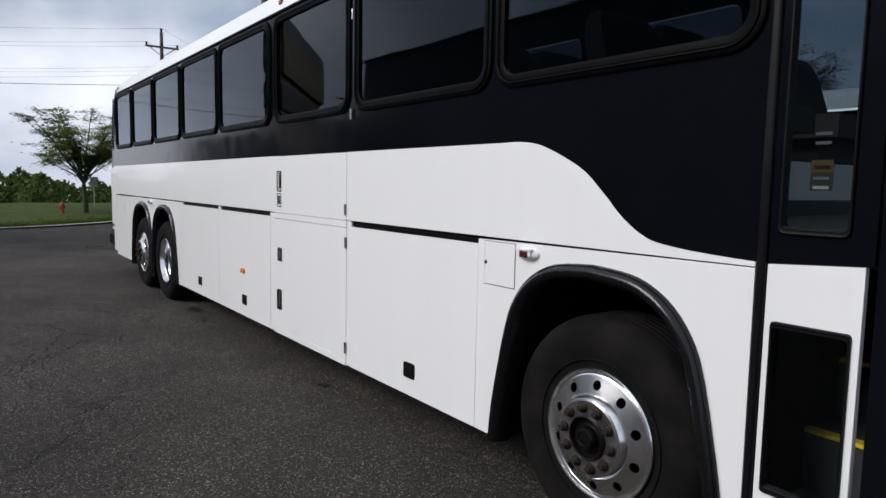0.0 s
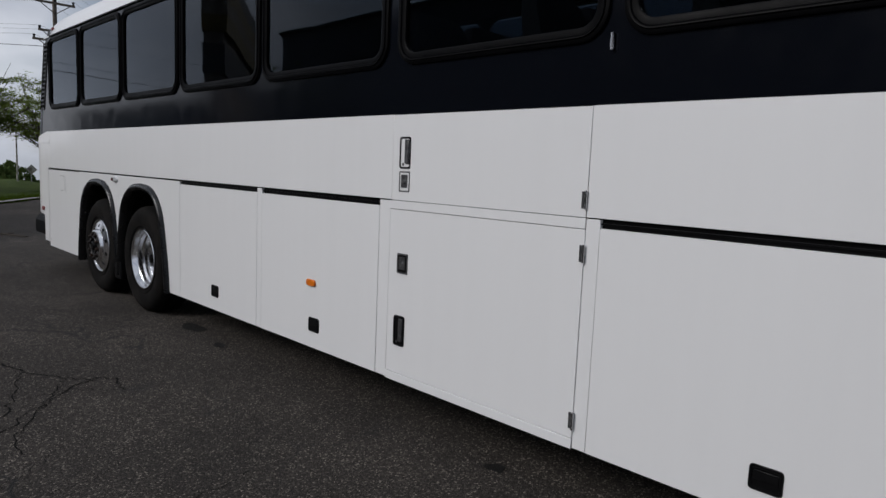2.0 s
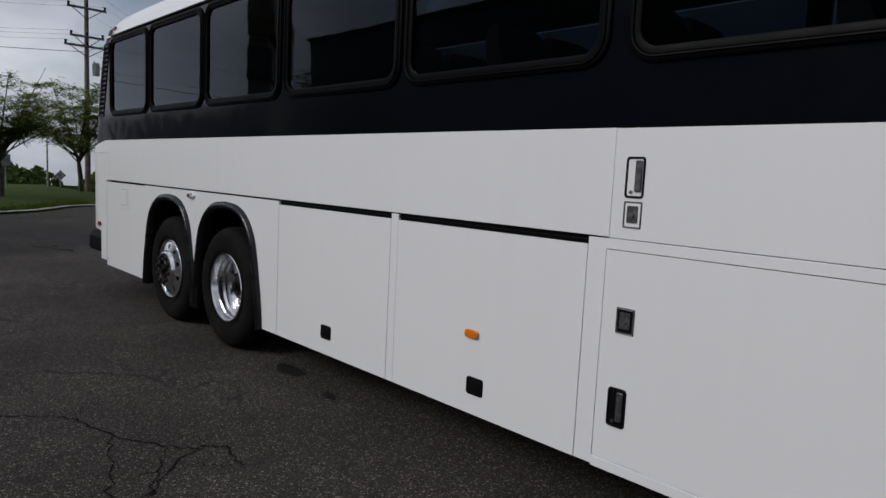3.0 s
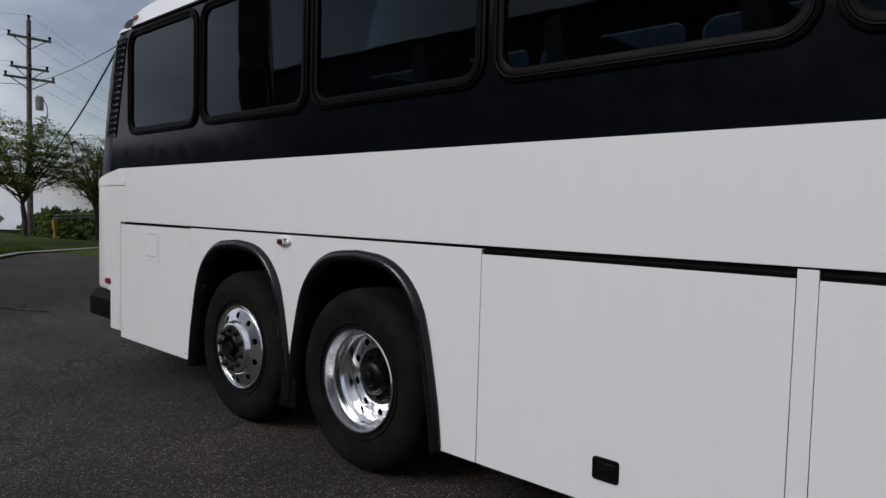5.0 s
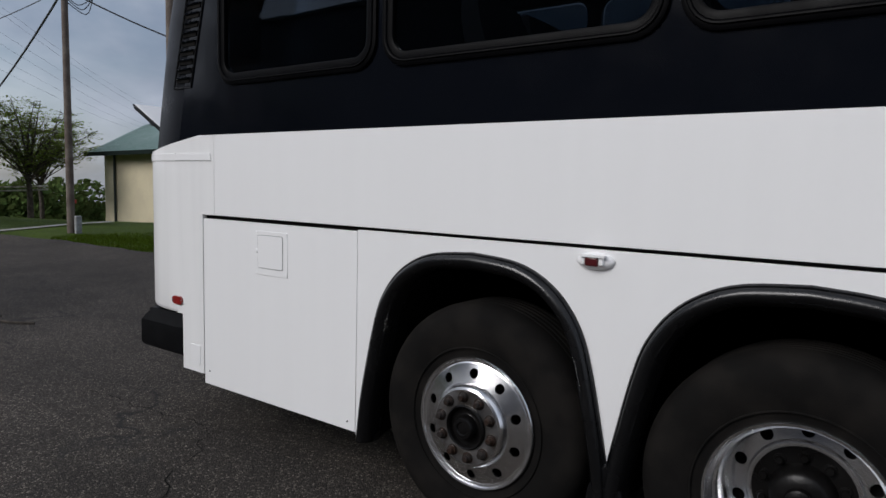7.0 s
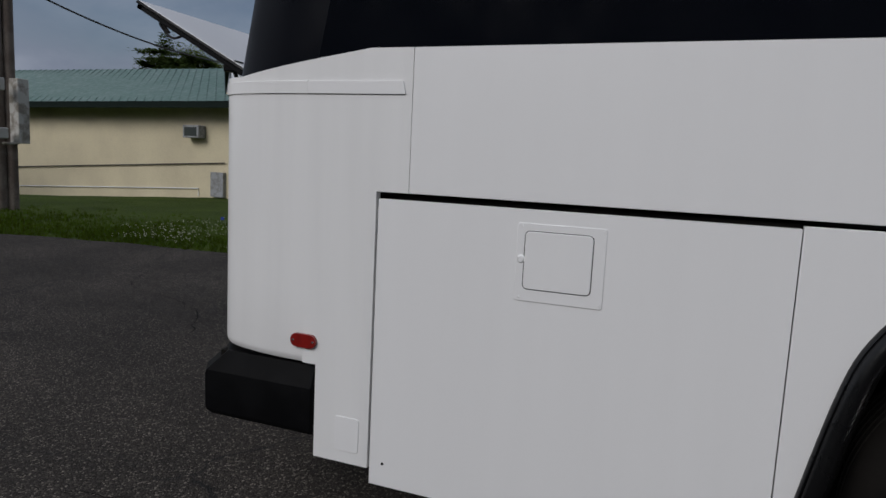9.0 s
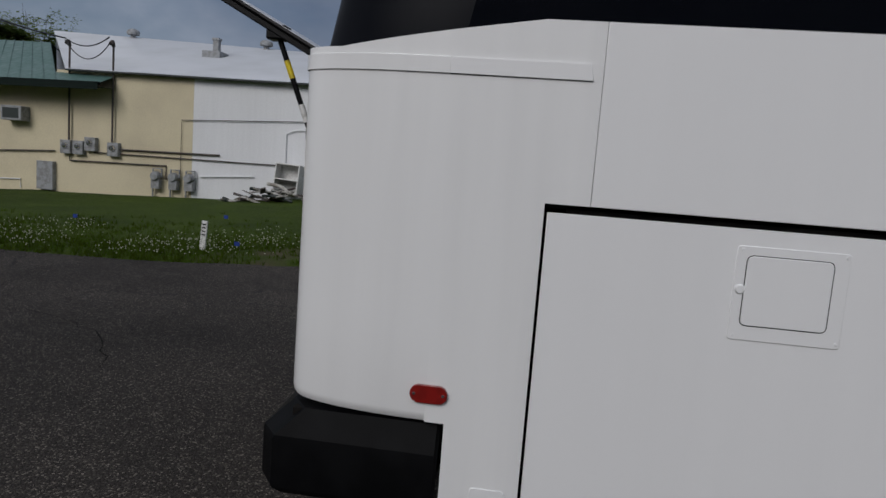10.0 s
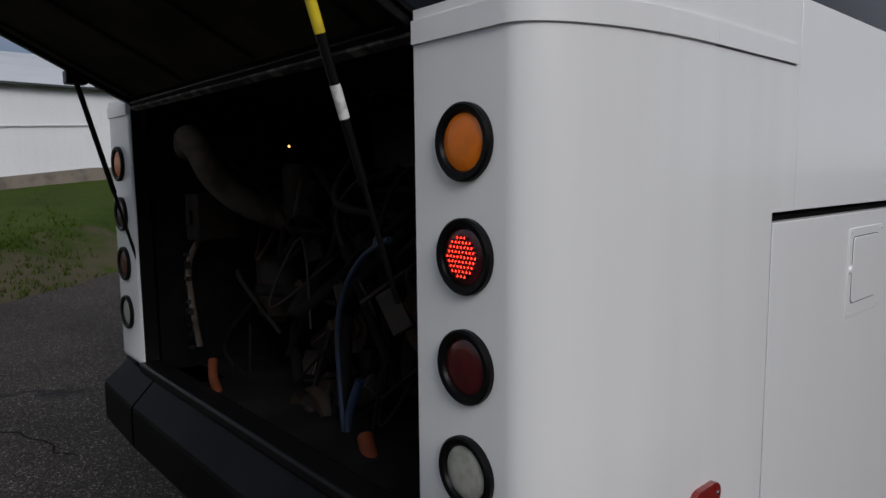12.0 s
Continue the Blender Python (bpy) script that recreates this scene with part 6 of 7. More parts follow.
def build_scrap():
    rnd = random.Random(5)
    for cx, cy, count, spread in ((15.9, 18.0, 46, 1.5), (15.9, 12.9, 34, 1.6)):
        for k in range(count):
            x, y = cx + rnd.uniform(-0.6, 0.6), cy + rnd.gauss(0, 0.5) * spread
            z = lawn_height(x, y) + rnd.uniform(0.02, 0.36) * max(0.1, 1 - abs(y - cy) / spread)
            l = rnd.uniform(0.25, 1.0)
            m = Matrix.Translation((x, y, z)) @ Euler((rnd.uniform(-0.5, 0.5), rnd.uniform(-0.35, 0.35), rnd.uniform(0, 3.1))).to_matrix().to_4x4()
            bm = bmesh.new()
            if k % 3 == 0:
                tube(bm, [m @ Vector((-l / 2, 0, 0)), m @ Vector((0, 0.08, 0.06)), m @ Vector((l / 2, 0, -0.02))], rnd.uniform(0.015, 0.05), 8)
                solo("scrap_pipe", bm, (CRATE, PIPE, DARKTRIM)[k % 9 // 3], "bent discarded pipe on the scrap heap", "scrap", "scrap heap by the wall")
            else:
                w = rnd.uniform(0.025, 0.09)
                box(bm, -l / 2, l / 2, -w, w, -0.015, 0.015, m)
                solo("scrap_board", bm, (SCRAPWOOD, CRATE, PIPE)[k % 3 if k % 5 else 1], "weathered board on the scrap heap", "scrap", "scrap heap by the wall", bevel=0.004)
    # flat white slab and a pale grille farther along the wall
    slab = Matrix.Translation((15.6, 10.95, lawn_height(15.6, 10.95) + 0.06)) @ Euler((0.05, -0.12, 0.1)).to_matrix().to_4x4()
    bm = bmesh.new()
    box(bm, -0.25, 0.25, -0.45, 0.45, -0.03, 0.03, slab)
    solo("white_slab", bm, WHITETAPE, "white slab lying in the grass", "slab", bevel=0.006)
    grille = thing("metal_grille", "pale ribbed metal grille leaning by the wall", "grille")
    g = Matrix.Translation((16.6, 12.3, lawn_height(16.6, 12.3) + 0.12)) @ Euler((-0.06, 0.2, 0)).to_matrix().to_4x4()
    for k in range(22):
        bm = bmesh.new()
        box(bm, -0.015, 0.015, -0.66 + 0.06 * k, -0.62 + 0.06 * k, 0.0, 0.26, g)
        part("rib", bm, CRATE, grille)
    for z in (0.0, 0.26):
        bm = bmesh.new()
        box(bm, 0.02, 0.05, -0.7, 0.7, z - 0.02, z + 0.02, g)
        part("rail", bm, GREYBOX, grille)
    s = thing("scrap_cabinet", "open white cabinet shell on the scrap heap", "cabinet")
    b = Matrix.Translation((16.6, 17.95, lawn_height(16.6, 17.95) + 0.10)) @ Euler((0.06, 0.10, 0.05)).to_matrix().to_4x4() @ Matrix.Diagonal((0.8, 0.85, 0.88, 1))
    for name, a in (("side", (-0.3, 0.3, -0.42, -0.38, 0, 1.0)), ("side", (-0.3, 0.3, 0.38, 0.42, 0, 1.0)), ("back", (0.26, 0.3, -0.38, 0.38, 0, 1.0)), ("shelf", (-0.3, 0.26, -0.38, 0.38, 0.5, 0.54)), ("top", (-0.3, 0.3, -0.42, 0.42, 1.0, 1.04))):
        bm = bmesh.new()
        box(bm, *a, b)
        part(name, bm, WHITETAPE, s, bevel=0.006)


build_scrap()


# ---- poles, wires ----
def build_poles():
    a = thing("utility_pole", "tall wooden utility pole with crossarms and a transformer", "utility pole", "utility poles")
    px, py, h = 9.25, 45.9, 11.35
    bm = bmesh.new()
    tube(bm, [(px, py, -0.8), (px, py, 5), (px, py, h)], 0.17, 14, 0.11)
    part("shaft", bm, WOODPOLE, a)
    for z, w in ((10.37, 1.05), (8.75, 0.92), (8.20, 1.22)):
        bm = bmesh.new()
        box(bm, px - w, px + w, py - 0.20, py - 0.08, z - 0.06, z + 0.06)
        arm = part("crossarm", bm, WOODPOLE, a)
        for x in (-w + 0.08, 0.0, w - 0.08):
            bm = bmesh.new()
            tube(bm, [(px + x, py - 0.14, z + 0.06), (px + x, py - 0.14, z + 0.24)], 0.05, 8, 0.08)
            part("insulator", bm, RUBBER, arm)
        for sgn in (1, -1):
            bm = bmesh.new()
            tube(bm, [(px + sgn * w * 0.75, py - 0.15, z - 0.05), (px, py - 0.15, z - 0.62)], 0.025, 6)
            part("brace", bm, PIPE, arm)
    bm = bmesh.new()
    tube(bm, [(px, py, h), (px, py, h + 0.25)], 0.05, 8, 0.09)
    part("insulator", bm, RUBBER, a)
    bm = bmesh.new()
    lathe(bm, [(0.0, 0.0), (0.19, 0.02), (0.20, 0.7), (0.14, 0.78), (0.0, 0.8)], (0, 0, 0), 20)
    bmesh.ops.transform(bm, matrix=Matrix.Translation((px + 0.46, py - 0.15, 6.55)) @ Matrix.Rotation(radians(-90), 4, "Y"), verts=bm.verts)
    part("transformer", bm, GREYBOX, a, "grey drum transformer")
    bm = bmesh.new()
    tube(bm, curve_between([(px + 0.3, py - 0.2, 7.4), (px + 0.78, py - 0.2, 6.9), (px + 0.72, py - 0.2, 6.0), (px + 0.1, py - 0.2, 5.7)], 5), 0.02, 6)
    part("drop_cable", bm, CABLE, a)
    b = thing("utility_pole", "slim wooden service pole", "utility pole", "utility poles")
    bx, by, bh = 6.05, 26.0, 6.55
    bm = bmesh.new()
    tube(bm, [(bx, by, -0.3), (bx, by, 3), (bx, by, bh)], 0.105, 12, 0.08)
    part("shaft", bm, WOODPOLE, b)
    bm = bmesh.new()
    box(bm, bx + 0.02, bx + 0.18, by - 0.24, by - 0.12, 0.0, 0.50)
    part("cable_box", bm, GREYBOX, b, bevel=0.02)
    bm = bmesh.new()
    for k in range(3):
        tube(bm, curve_between([(bx, by, bh - 0.2 - 0.1 * k), (bx + 0.25 + 0.1 * k, by - 0.2, bh - 0.5 - 0.1 * k), (bx + 0.6, by - 0.3, bh - 0.25)], 5), 0.012, 5)
    part("cable_loop", bm, CABLE, b)
    c = thing("utility_pole", "wooden pole with pale meter cabinets", "utility pole", "utility poles")
    cx, cy = 7.85, 24.0
    for o, r in ((0.0, 0.15), (0.20, 0.12)):
        bm = bmesh.new()
        tube(bm, [(cx + o, cy - o * 0.6, -0.3), (cx + o, cy - o * 0.6, 4), (cx + o, cy - o * 0.6, 9.5)], r, 12, r * 0.8)
        part("shaft", bm, WOODPOLE, c)
    for a0, a1, z0, z1 in ((0.10, 0.36, 1.46, 2.83), (-0.30, -0.17, 2.54, 2.80), (-0.62, -0.12, 1.55, 1.78)):
        bm = bmesh.new()
        box(bm, cx + a0, cx + a1, cy - 0.5, cy - 0.22, z0, z1)
        part("cabinet", bm, CRATE, c, "pale metal cabinet", bevel=0.02)
    bm = bmesh.new()
    tube(bm, curve_between([(cx + 0.3, cy - 0.4, 1.75), (cx + 0.2, cy - 0.45, 1.5), (cx - 0.05, cy - 0.2, 1.45)], 5), 0.03, 8)
    part("conduit", bm, CRATE, c)
    bm = bmesh.new()
    tube(bm, sag((bx, by, bh - 0.1), (px + 0.1, py, 3.2), 0.55), 0.03, 6)
    solo("service_cable", bm, CABLE, "thick black cable drooping between poles", "cable")
    bm = bmesh.new()
    tube(bm, sag((bx, by, bh - 0.1), (cx, cy, 5.3), 0.05), 0.02, 6)
    solo("guy_wire", bm, CABLE, "black wire between the poles", "cable")
    for k, (x, z) in enumerate(((-0.97, 10.62), (0.97, 10.62), (0, h + 0.25), (-0.84, 9.0), (0.84, 9.0), (-1.14, 8.45))):
        bm = bmesh.new()
        tube(bm, sag((px + x, py - 0.14, z), (px + x - 46, py + 13, z - 0.4), 1.2), 0.006, 5)
        tube(bm, sag((px + x, py - 0.14, z), (px + x + 62, py + 74, z + 0.2), 1.6), 0.006, 5)
        solo("power_line", bm, CABLE, "thin overhead power line", "power line", "power lines")
    bm = bmesh.new()
    tube(bm, sag((px, py, 7.9), (px - 46, py + 4, 6.6), 0.7), 0.016, 6)
    tube(bm, sag((px, py, 8.0), (bx, by, bh - 0.1), 0.2), 0.014, 5)
    solo("phone_line", bm, CABLE, "black cable slung between the wooden poles", "power line")


build_poles()


# ---- trees ----
def tree(x, y, z, height, spread, seed, leaf=LEAF, leaves=2600, size=0.16, trunk=0.13):
    """A locust-like tree: forked trunk, spreading limbs, leaf sprays in flat layers with gaps."""
    rnd = random.Random(seed)
    t = thing("tree", "spreading young tree with thin spring foliage", "tree", "trees on the lawn")
    wood = bmesh.new()
    sprays = []
    base = height * 0.24
    wide, tall = 0.46 * height * spread, (height - base) * 0.5
    mid = Vector((x, y, z + base + tall * 1.0))
    fork = Vector((x + rnd.uniform(-0.1, 0.1), y + rnd.uniform(-0.1, 0.1), z + base))
    tube(wood, [Vector((x, y, z - 0.3)), Vector((x, y, z + base * 0.5)), fork], trunk, 9, trunk * 0.75, cap=False)
    limbs = 32
    levels = list(range(limbs))
    rnd.shuffle(levels)
    for k in range(limbs):
        w = 2.39996 * k + rnd.uniform(-0.2, 0.2)
        lift = -0.50 + 1.35 * levels[k] / (limbs - 1)
        # the crown is widest above its middle, with a broad uneven top
        reach = (1 - 0.75 * abs(lift - 0.15) ** 1.7) * (rnd.uniform(0.80, 1.12) if k % 3 else rnd.uniform(0.3, 0.65))
        tip = mid + Vector((math.cos(w) * wide * reach, math.sin(w) * wide * reach, lift * tall))
        start = fork + Vector((0, 0, tall * 0.12 * (k % 4)))
        knee = start.lerp(tip, 0.45) + Vector((rnd.uniform(-0.1, 0.1), rnd.uniform(-0.1, 0.1), 0.05 * height * rnd.uniform(-0.3, 1)))
        line = curve_between([tuple(start), tuple(knee), tuple(tip)], 5)
        tube(wood, line, trunk * (0.42 if k % 3 == 0 else 0.26), 6, trunk * 0.05, cap=False)
        for j in range(12):
            p = line[min(len(line) - 1, int(rnd.uniform(0.52, 1.0) * (len(line) - 1)))]
            d = Vector((rnd.gauss(0, 1), rnd.gauss(0, 1), rnd.gauss(0.1, 0.25))).normalized()
            q = p + d * height * rnd.uniform(0.05, 0.13)
            tube(wood, [p, p.lerp(q, 0.5) + Vector((0, 0, 0.015 * height)), q], trunk * 0.11, 4, trunk * 0.03, cap=False)
            sprays += [(p.lerp(q, 0.4), d), (p.lerp(q, 0.7), d), (q, d)]
    part("trunk", wood, BARK, t, smooth=60)
    verts, faces = [], []
    for k in range(leaves):
        c, d = sprays[k % len(sprays)]
        c = c + d * rnd.gauss(0.0, 0.035 * height) + Vector((rnd.gauss(0, 0.024 * height), rnd.gauss(0, 0.024 * height), rnd.gauss(0, 0.008 * height)))
        a = rnd.uniform(0, 2 * math.pi)
        s = size * rnd.uniform(0.6, 1.4)
        u = Vector((math.cos(a), math.sin(a), rnd.uniform(-0.45, 0.15))) * s
        v = Vector((-math.sin(a), math.cos(a), rnd.uniform(-0.3, 0.3))) * s * 0.42
        n = len(verts)
        verts += [tuple(c - u), tuple(c - u * 0.1 + v), tuple(c + u), tuple(c - u * 0.1 - v)]
        faces.append((n, n + 1, n + 2, n + 3))
    me = bpy.data.meshes.new("crown")
    me.from_pydata(verts, [], faces)
    me.materials.append(leaf)
    cr = new("crown", me)
    cr.parent = t
    return t


tree(2.57, 32.6, 0.05, 5.3, 1.2, 3, leaves=21000, size=0.075)
tree(6.85, 38.2, 0.0, 5.8, 1.1, 8, leaves=13500, size=0.085)
tree(9.75, 37.8, -0.1, 5.3, 1.0, 12, leaves=7500, size=0.075)
tree(14.2, 47.5, -0.6, 6.2, 1.1, 21, leaves=8000, size=0.11)
tree(34.5, 40.6, 0.0, 9.5, 0.55, 31, leaves=22000, size=0.10)
tree(33.0, 41.6, 0.0, 8.5, 0.8, 35, WOODLEAF, leaves=60000, size=0.17)
tree(35.0, 45.0, 0.0, 8.6, 0.65, 36, WOODLEAF, leaves=60000, size=0.17)
tree(36.0, 16.6, 0.8, 9.4, 0.42, 37, DARKLEAF, leaves=16000, size=0.09)
tree(-20.0, 34.0, 0.05, 7.5, 1.15, 43, leaves=6000, size=0.2)


def woodland():
    """The far belt of trees and shrubs, as loose leaf clumps."""
    rnd = random.Random(11)
    verts, faces = [], []
    for k in range(150):
        u = k / 149
        x = -75 + 150 * u + rnd.uniform(-2, 2)
        y = 72 + 10 * math.sin(u * 7) + rnd.uniform(-3, 5) - 12 * u
        h = rnd.uniform(1.9, 2.7) if x > 4 else rnd.uniform(2.6, 4.3)
        r = rnd.uniform(1.8, 3.2)
        for q in range(520):
            w, ph = rnd.uniform(0, 2 * math.pi), rnd.uniform(-0.15, 1)
            rr = r * (1 - max(0, ph) ** 3) * rnd.uniform(0.75, 1.05)
            c = Vector((x + rr * math.cos(w), y + rr * math.sin(w), -1.5 + h * max(0.0, ph) + rnd.uniform(-0.2, 0.3)))
            s = rnd.uniform(0.13, 0.32)
            a = Vector((rnd.gauss(0, 1), rnd.gauss(0, 1), rnd.gauss(0, 1))).normalized()
            b = a.orthogonal().normalized() * s * 0.6
            a = a * s
            n = len(verts)
            verts += [tuple(c - a), tuple(c + b), tuple(c + a), tuple(c - b)]
            faces.append((n, n + 1, n + 2, n + 3))
    me = bpy.data.meshes.new("far_woods")
    me.from_pydata(verts, [], faces)
    me.materials.append(WOODLEAF)
    tagged(new("far_woods", me), "distant belt of dark green trees and shrubs", "woods", kind="stuff")
    bm = bmesh.new()
    strip(bm, [[(-85 + 170 * i / 40, 78 + 10 * math.sin(i / 40 * 7) - 12 * i / 40, z) for i in range(41)] for z in (-4.0, -0.6)])
    solo("far_hedge", bm, DARKLEAF, "dark hedge below the distant trees", "hedge", kind="stuff")


woodland()


# ---- small things in the yard ----
def crack(pts, width, seed):
    """A thin, wandering, dark crack lying in the tarmac."""
    rnd = random.Random(seed)
    line = curve_between([(x, y, 0) for x, y in pts], 9)
    bm = bmesh.new()
    rows = []
    for i, q in enumerate(line):
        a, b = line[max(i - 1, 0)], line[min(i + 1, len(line) - 1)]
        d = (b - a).normalized()
        side = Vector((-d.y, d.x, 0))
        w = width * rnd.uniform(0.25, 1.0) * (0.35 if i in (0, len(line) - 1) else 1)
        c = q + side * (rnd.uniform(-0.025, 0.025) + 0.05 * noise.noise((q.x * 5, q.y * 5, seed)))
        rows.append([tuple(c - side * w / 2 + Vector((0, 0, 0.004))), tuple(c + side * w / 2 + Vector((0, 0, 0.004)))])
    strip(bm, rows)
    solo("crack", bm, TAR, "dark open crack in the asphalt", "crack", "cracks in the yard", kind="structure", smooth=None)


CRACKS = [
    ([(-2.6, 4.0), (-2.03, 4.56), (-1.77, 4.85), (-1.40, 5.30), (-1.04, 5.62)], 0.022),
    ([(-2.8, 7.2), (-1.79, 6.70), (-1.57, 6.50), (-1.40, 6.04), (-1.20, 5.68), (-1.0, 5.53), (-0.97, 5.21)], 0.026),
    ([(-1.40, 6.04), (-1.46, 5.82), (-1.65, 5.30), (-1.87, 4.94), (-2.2, 4.7)], 0.018),
    ([(-1.22, 5.70), (-1.41, 5.32), (-1.70, 4.82), (-1.75, 4.5)], 0.016),
    ([(-1.5, 5.45), (-1.2, 5.40), (-1.0, 5.25)], 0.012),
    ([(-2.4, 2.0), (-2.09, 2.34), (-1.90, 2.5), (-1.47, 3.27), (-1.28, 3.49), (-0.9, 3.6)], 0.014),
    ([(-0.14, 12.25), (-0.04, 11.92), (-0.02, 11.38), (0.03, 10.85), (-0.43, 10.46), (-0.84, 10.17)], 0.014),
    ([(0.03, 10.85), (0.3, 10.5), (0.4, 10.0)], 0.012),
    ([(-3.0, 9.0), (-1.8, 9.4), (-0.9, 10.2)], 0.012),
    ([(2.0, 13.5), (2.9, 14.3), (3.4, 15.6), (4.6, 16.2)], 0.02),
    ([(3.2, 11.6), (4.1, 12.0), (4.8, 13.2), (6.0, 13.6)], 0.02),
    ([(5.3, 12.0), (6.4, 12.3), (7.4, 12.2)], 0.018),
    ([(-2.7, 2.9), (-2.2, 3.15), (-1.8, 3.05), (-1.45, 3.3)], 0.012),
    ([(-1.85, 2.55), (-1.5, 2.45), (-1.2, 2.7), (-0.95, 2.6)], 0.010),
    ([(-2.9, 4.9), (-2.5, 4.6), (-2.1, 4.55)], 0.014),
    ([(2.6, 10.6), (3.5, 10.9), (4.2, 10.4), (5.4, 10.5)], 0.015),
]
# a net of fine cracks in the worn lane beside the front of the coach
rnd = random.Random(29)
for k in range(16):
    x, y, w = rnd.uniform(-2.7, -1.3), rnd.uniform(1.9, 4.6), rnd.uniform(0, 2 * math.pi)
    line = [(x, y)]
    for q in range(rnd.randint(3, 6)):
        w += rnd.gauss(0, 0.7)
        x, y = x + 0.22 * math.cos(w), y + 0.22 * math.sin(w)
        line.append((x, y))
    CRACKS.append((line, rnd.uniform(0.006, 0.011)))
for number, (points, wide) in enumerate(CRACKS):
    crack(points, 0.68 * wide, number)


def stain(x, y, rx, ry, seed):
    rnd = random.Random(seed)
    bm = bmesh.new()
    vs = []
    for i in range(28):
        w = 2 * math.pi * i / 28
        k = 0.75 + 0.35 * noise.noise((math.cos(w) * 1.3, math.sin(w) * 1.3, seed * 3.7))
        vs.append(bm.verts.new((x + rx * k * math.cos(w), y + ry * k * math.sin(w), 0.003)))
    bm.faces.new(vs)
    solo("oil_stain", bm, OIL, "dark oil stain on the asphalt", "stain", "oil stains", kind="structure", smooth=None)


OIL = material("oil_on_asphalt", (0.0085, 0.008, 0.0075), 0.7, bump=0.8, bump_scale=110, spec=0.3)
for number, (x, y, rx, ry) in enumerate(((0.12, 6.60, 0.12, 0.22), (0.02, 5.90, 0.06, 0.11), (0.07, 2.85, 0.06, 0.09), (-1.46, 11.84, 0.12, 0.2))):
    stain(x, y, rx, ry, number)

bm = bmesh.new()
tube(bm, [(0.18, 15.75, 0.012), (0.33, 15.45, 0.02), (0.48, 15.10, 0.012), (0.62, 14.85, 0.015)], 0.022, 6, 0.012)
tube(bm, [(0.33, 15.45, 0.02), (0.52, 15.42, 0.03)], 0.01, 5)
solo("fallen_branch", bm, BARK, "dark fallen stick on the asphalt", "stick")

# survey stake, flags, hydrant
sx, sy = 7.15, 15.55
bm = bmesh.new()
box(bm, -0.018, 0.018, -0.042, 0.042, -0.2, 0.40, Matrix.Translation((sx, sy, lawn_height(sx, sy))) @ Matrix.Rotation(radians(4), 4, "X"))
stake = solo("survey_stake", bm, WHITETAPE, "white painted wooden survey stake in the grass", "stake", bevel=0.006)
for k in range(4):
    bm = bmesh.new()
    box(bm, -0.021, -0.0182, -0.026, 0.026, 0.34 - 0.05 * k, 0.36 - 0.05 * k, Matrix.Translation((sx, sy, lawn_height(sx, sy))) @ Matrix.Rotation(radians(4), 4, "X"))
    part("written_bar", bm, RUBBER, stake)
for fx, fy in ((6.85, 14.85), (9.5, 16.3), (8.2, 18.3)):
    z = lawn_height(fx, fy)
    flag = thing("marker_flag", "small blue marker flag in the grass", "flag", "marker flags")
    bm = bmesh.new()
    tube(bm, [(fx, fy, z - 0.1), (fx, fy, z + 0.22)], 0.004, 5)
    part("wire", bm, CHROME, flag)
    bm = bmesh.new()
    strip(bm, [[(fx - 0.02 * math.sin(i), fy + 0.026 * i, z + h) for i in range(4)] for h in (0.13, 0.19)])
    part("cloth", bm, BLUEFLAG, flag)
hx, hy = 1.55, 32.0
hyd = thing("fire_hydrant", "red cast iron fire hydrant on the lawn", "hydrant")
bm = bmesh.new()
lathe(bm, [(0.16, 0.0), (0.16, 0.05), (0.11, 0.06), (0.11, 0.5), (0.14, 0.52), (0.14, 0.56), (0.11, 0.62), (0.05, 0.70), (0.03, 0.74), (0.0, 0.75)], (0, 0, 0), 18)
bmesh.ops.transform(bm, matrix=Matrix.Translation((hx, hy, 0.0)) @ Matrix.Rotation(radians(-90), 4, "Y") @ Matrix.Scale(0.72, 4), verts=bm.verts)
part("barrel", bm, REDPAINT, hyd)
for dx, dy in ((0.17, 0), (-0.17, 0), (0, -0.18)):
    bm = bmesh.new()
    tube(bm, [(hx, hy, 0.32), (hx + 0.75 * dx, hy + 0.75 * dy, 0.32)], 0.045, 10)
    part("nozzle", bm, REDPAINT, hyd)

OCHRE = material("weathered_yellow_paint", (0.42, 0.24, 0.03), 0.6, spot=(0.28, 0.16, 0.03), spot_scale=9)
# crossing barrier and signs by the road beyond the lawn
bar = thing("crossing_barrier", "yellow crossing post with a raised white arm", "barrier")
gx, gy = 8.5, 39.6
bm = bmesh.new()
tube(bm, [(gx, gy, -0.4), (gx, gy, 0.72)], 0.07, 10)
box(bm, gx - 0.09, gx + 0.09, gy - 0.1, gy + 0.1, 0.30, 0.72)
part("post", bm, OCHRE, bar, bevel=0.01)
for z in (0.80, 0.95):
    bm = bmesh.new()
    tube(bm, [(gx - 0.1, gy - 0.1, z), (gx + 2.6, gy - 0.3, z + 0.12)], 0.04, 6)
    part("arm", bm, CRATE, bar)
sp = thing("road_sign", "grey rectangular road sign seen from behind on a post", "sign", "road signs")
bm = bmesh.new()
tube(bm, [(4.2, 41.0, -0.4), (4.2, 41.0, 1.70)], 0.03, 8)
part("post", bm, GREYBOX, sp)
bm = bmesh.new()
box(bm, 3.99, 4.41, 40.93, 40.95, 1.10, 1.68)
part("board", bm, GREYBOX, sp, bevel=0.008)
sp = thing("road_sign", "pale diamond road sign on a short post", "sign", "road signs")
bm = bmesh.new()
tube(bm, [(8.5, 49.0, -1.0), (8.5, 49.0, 0.5)], 0.03, 8)
part("post", bm, GREYBOX, sp)
bm = bmesh.new()
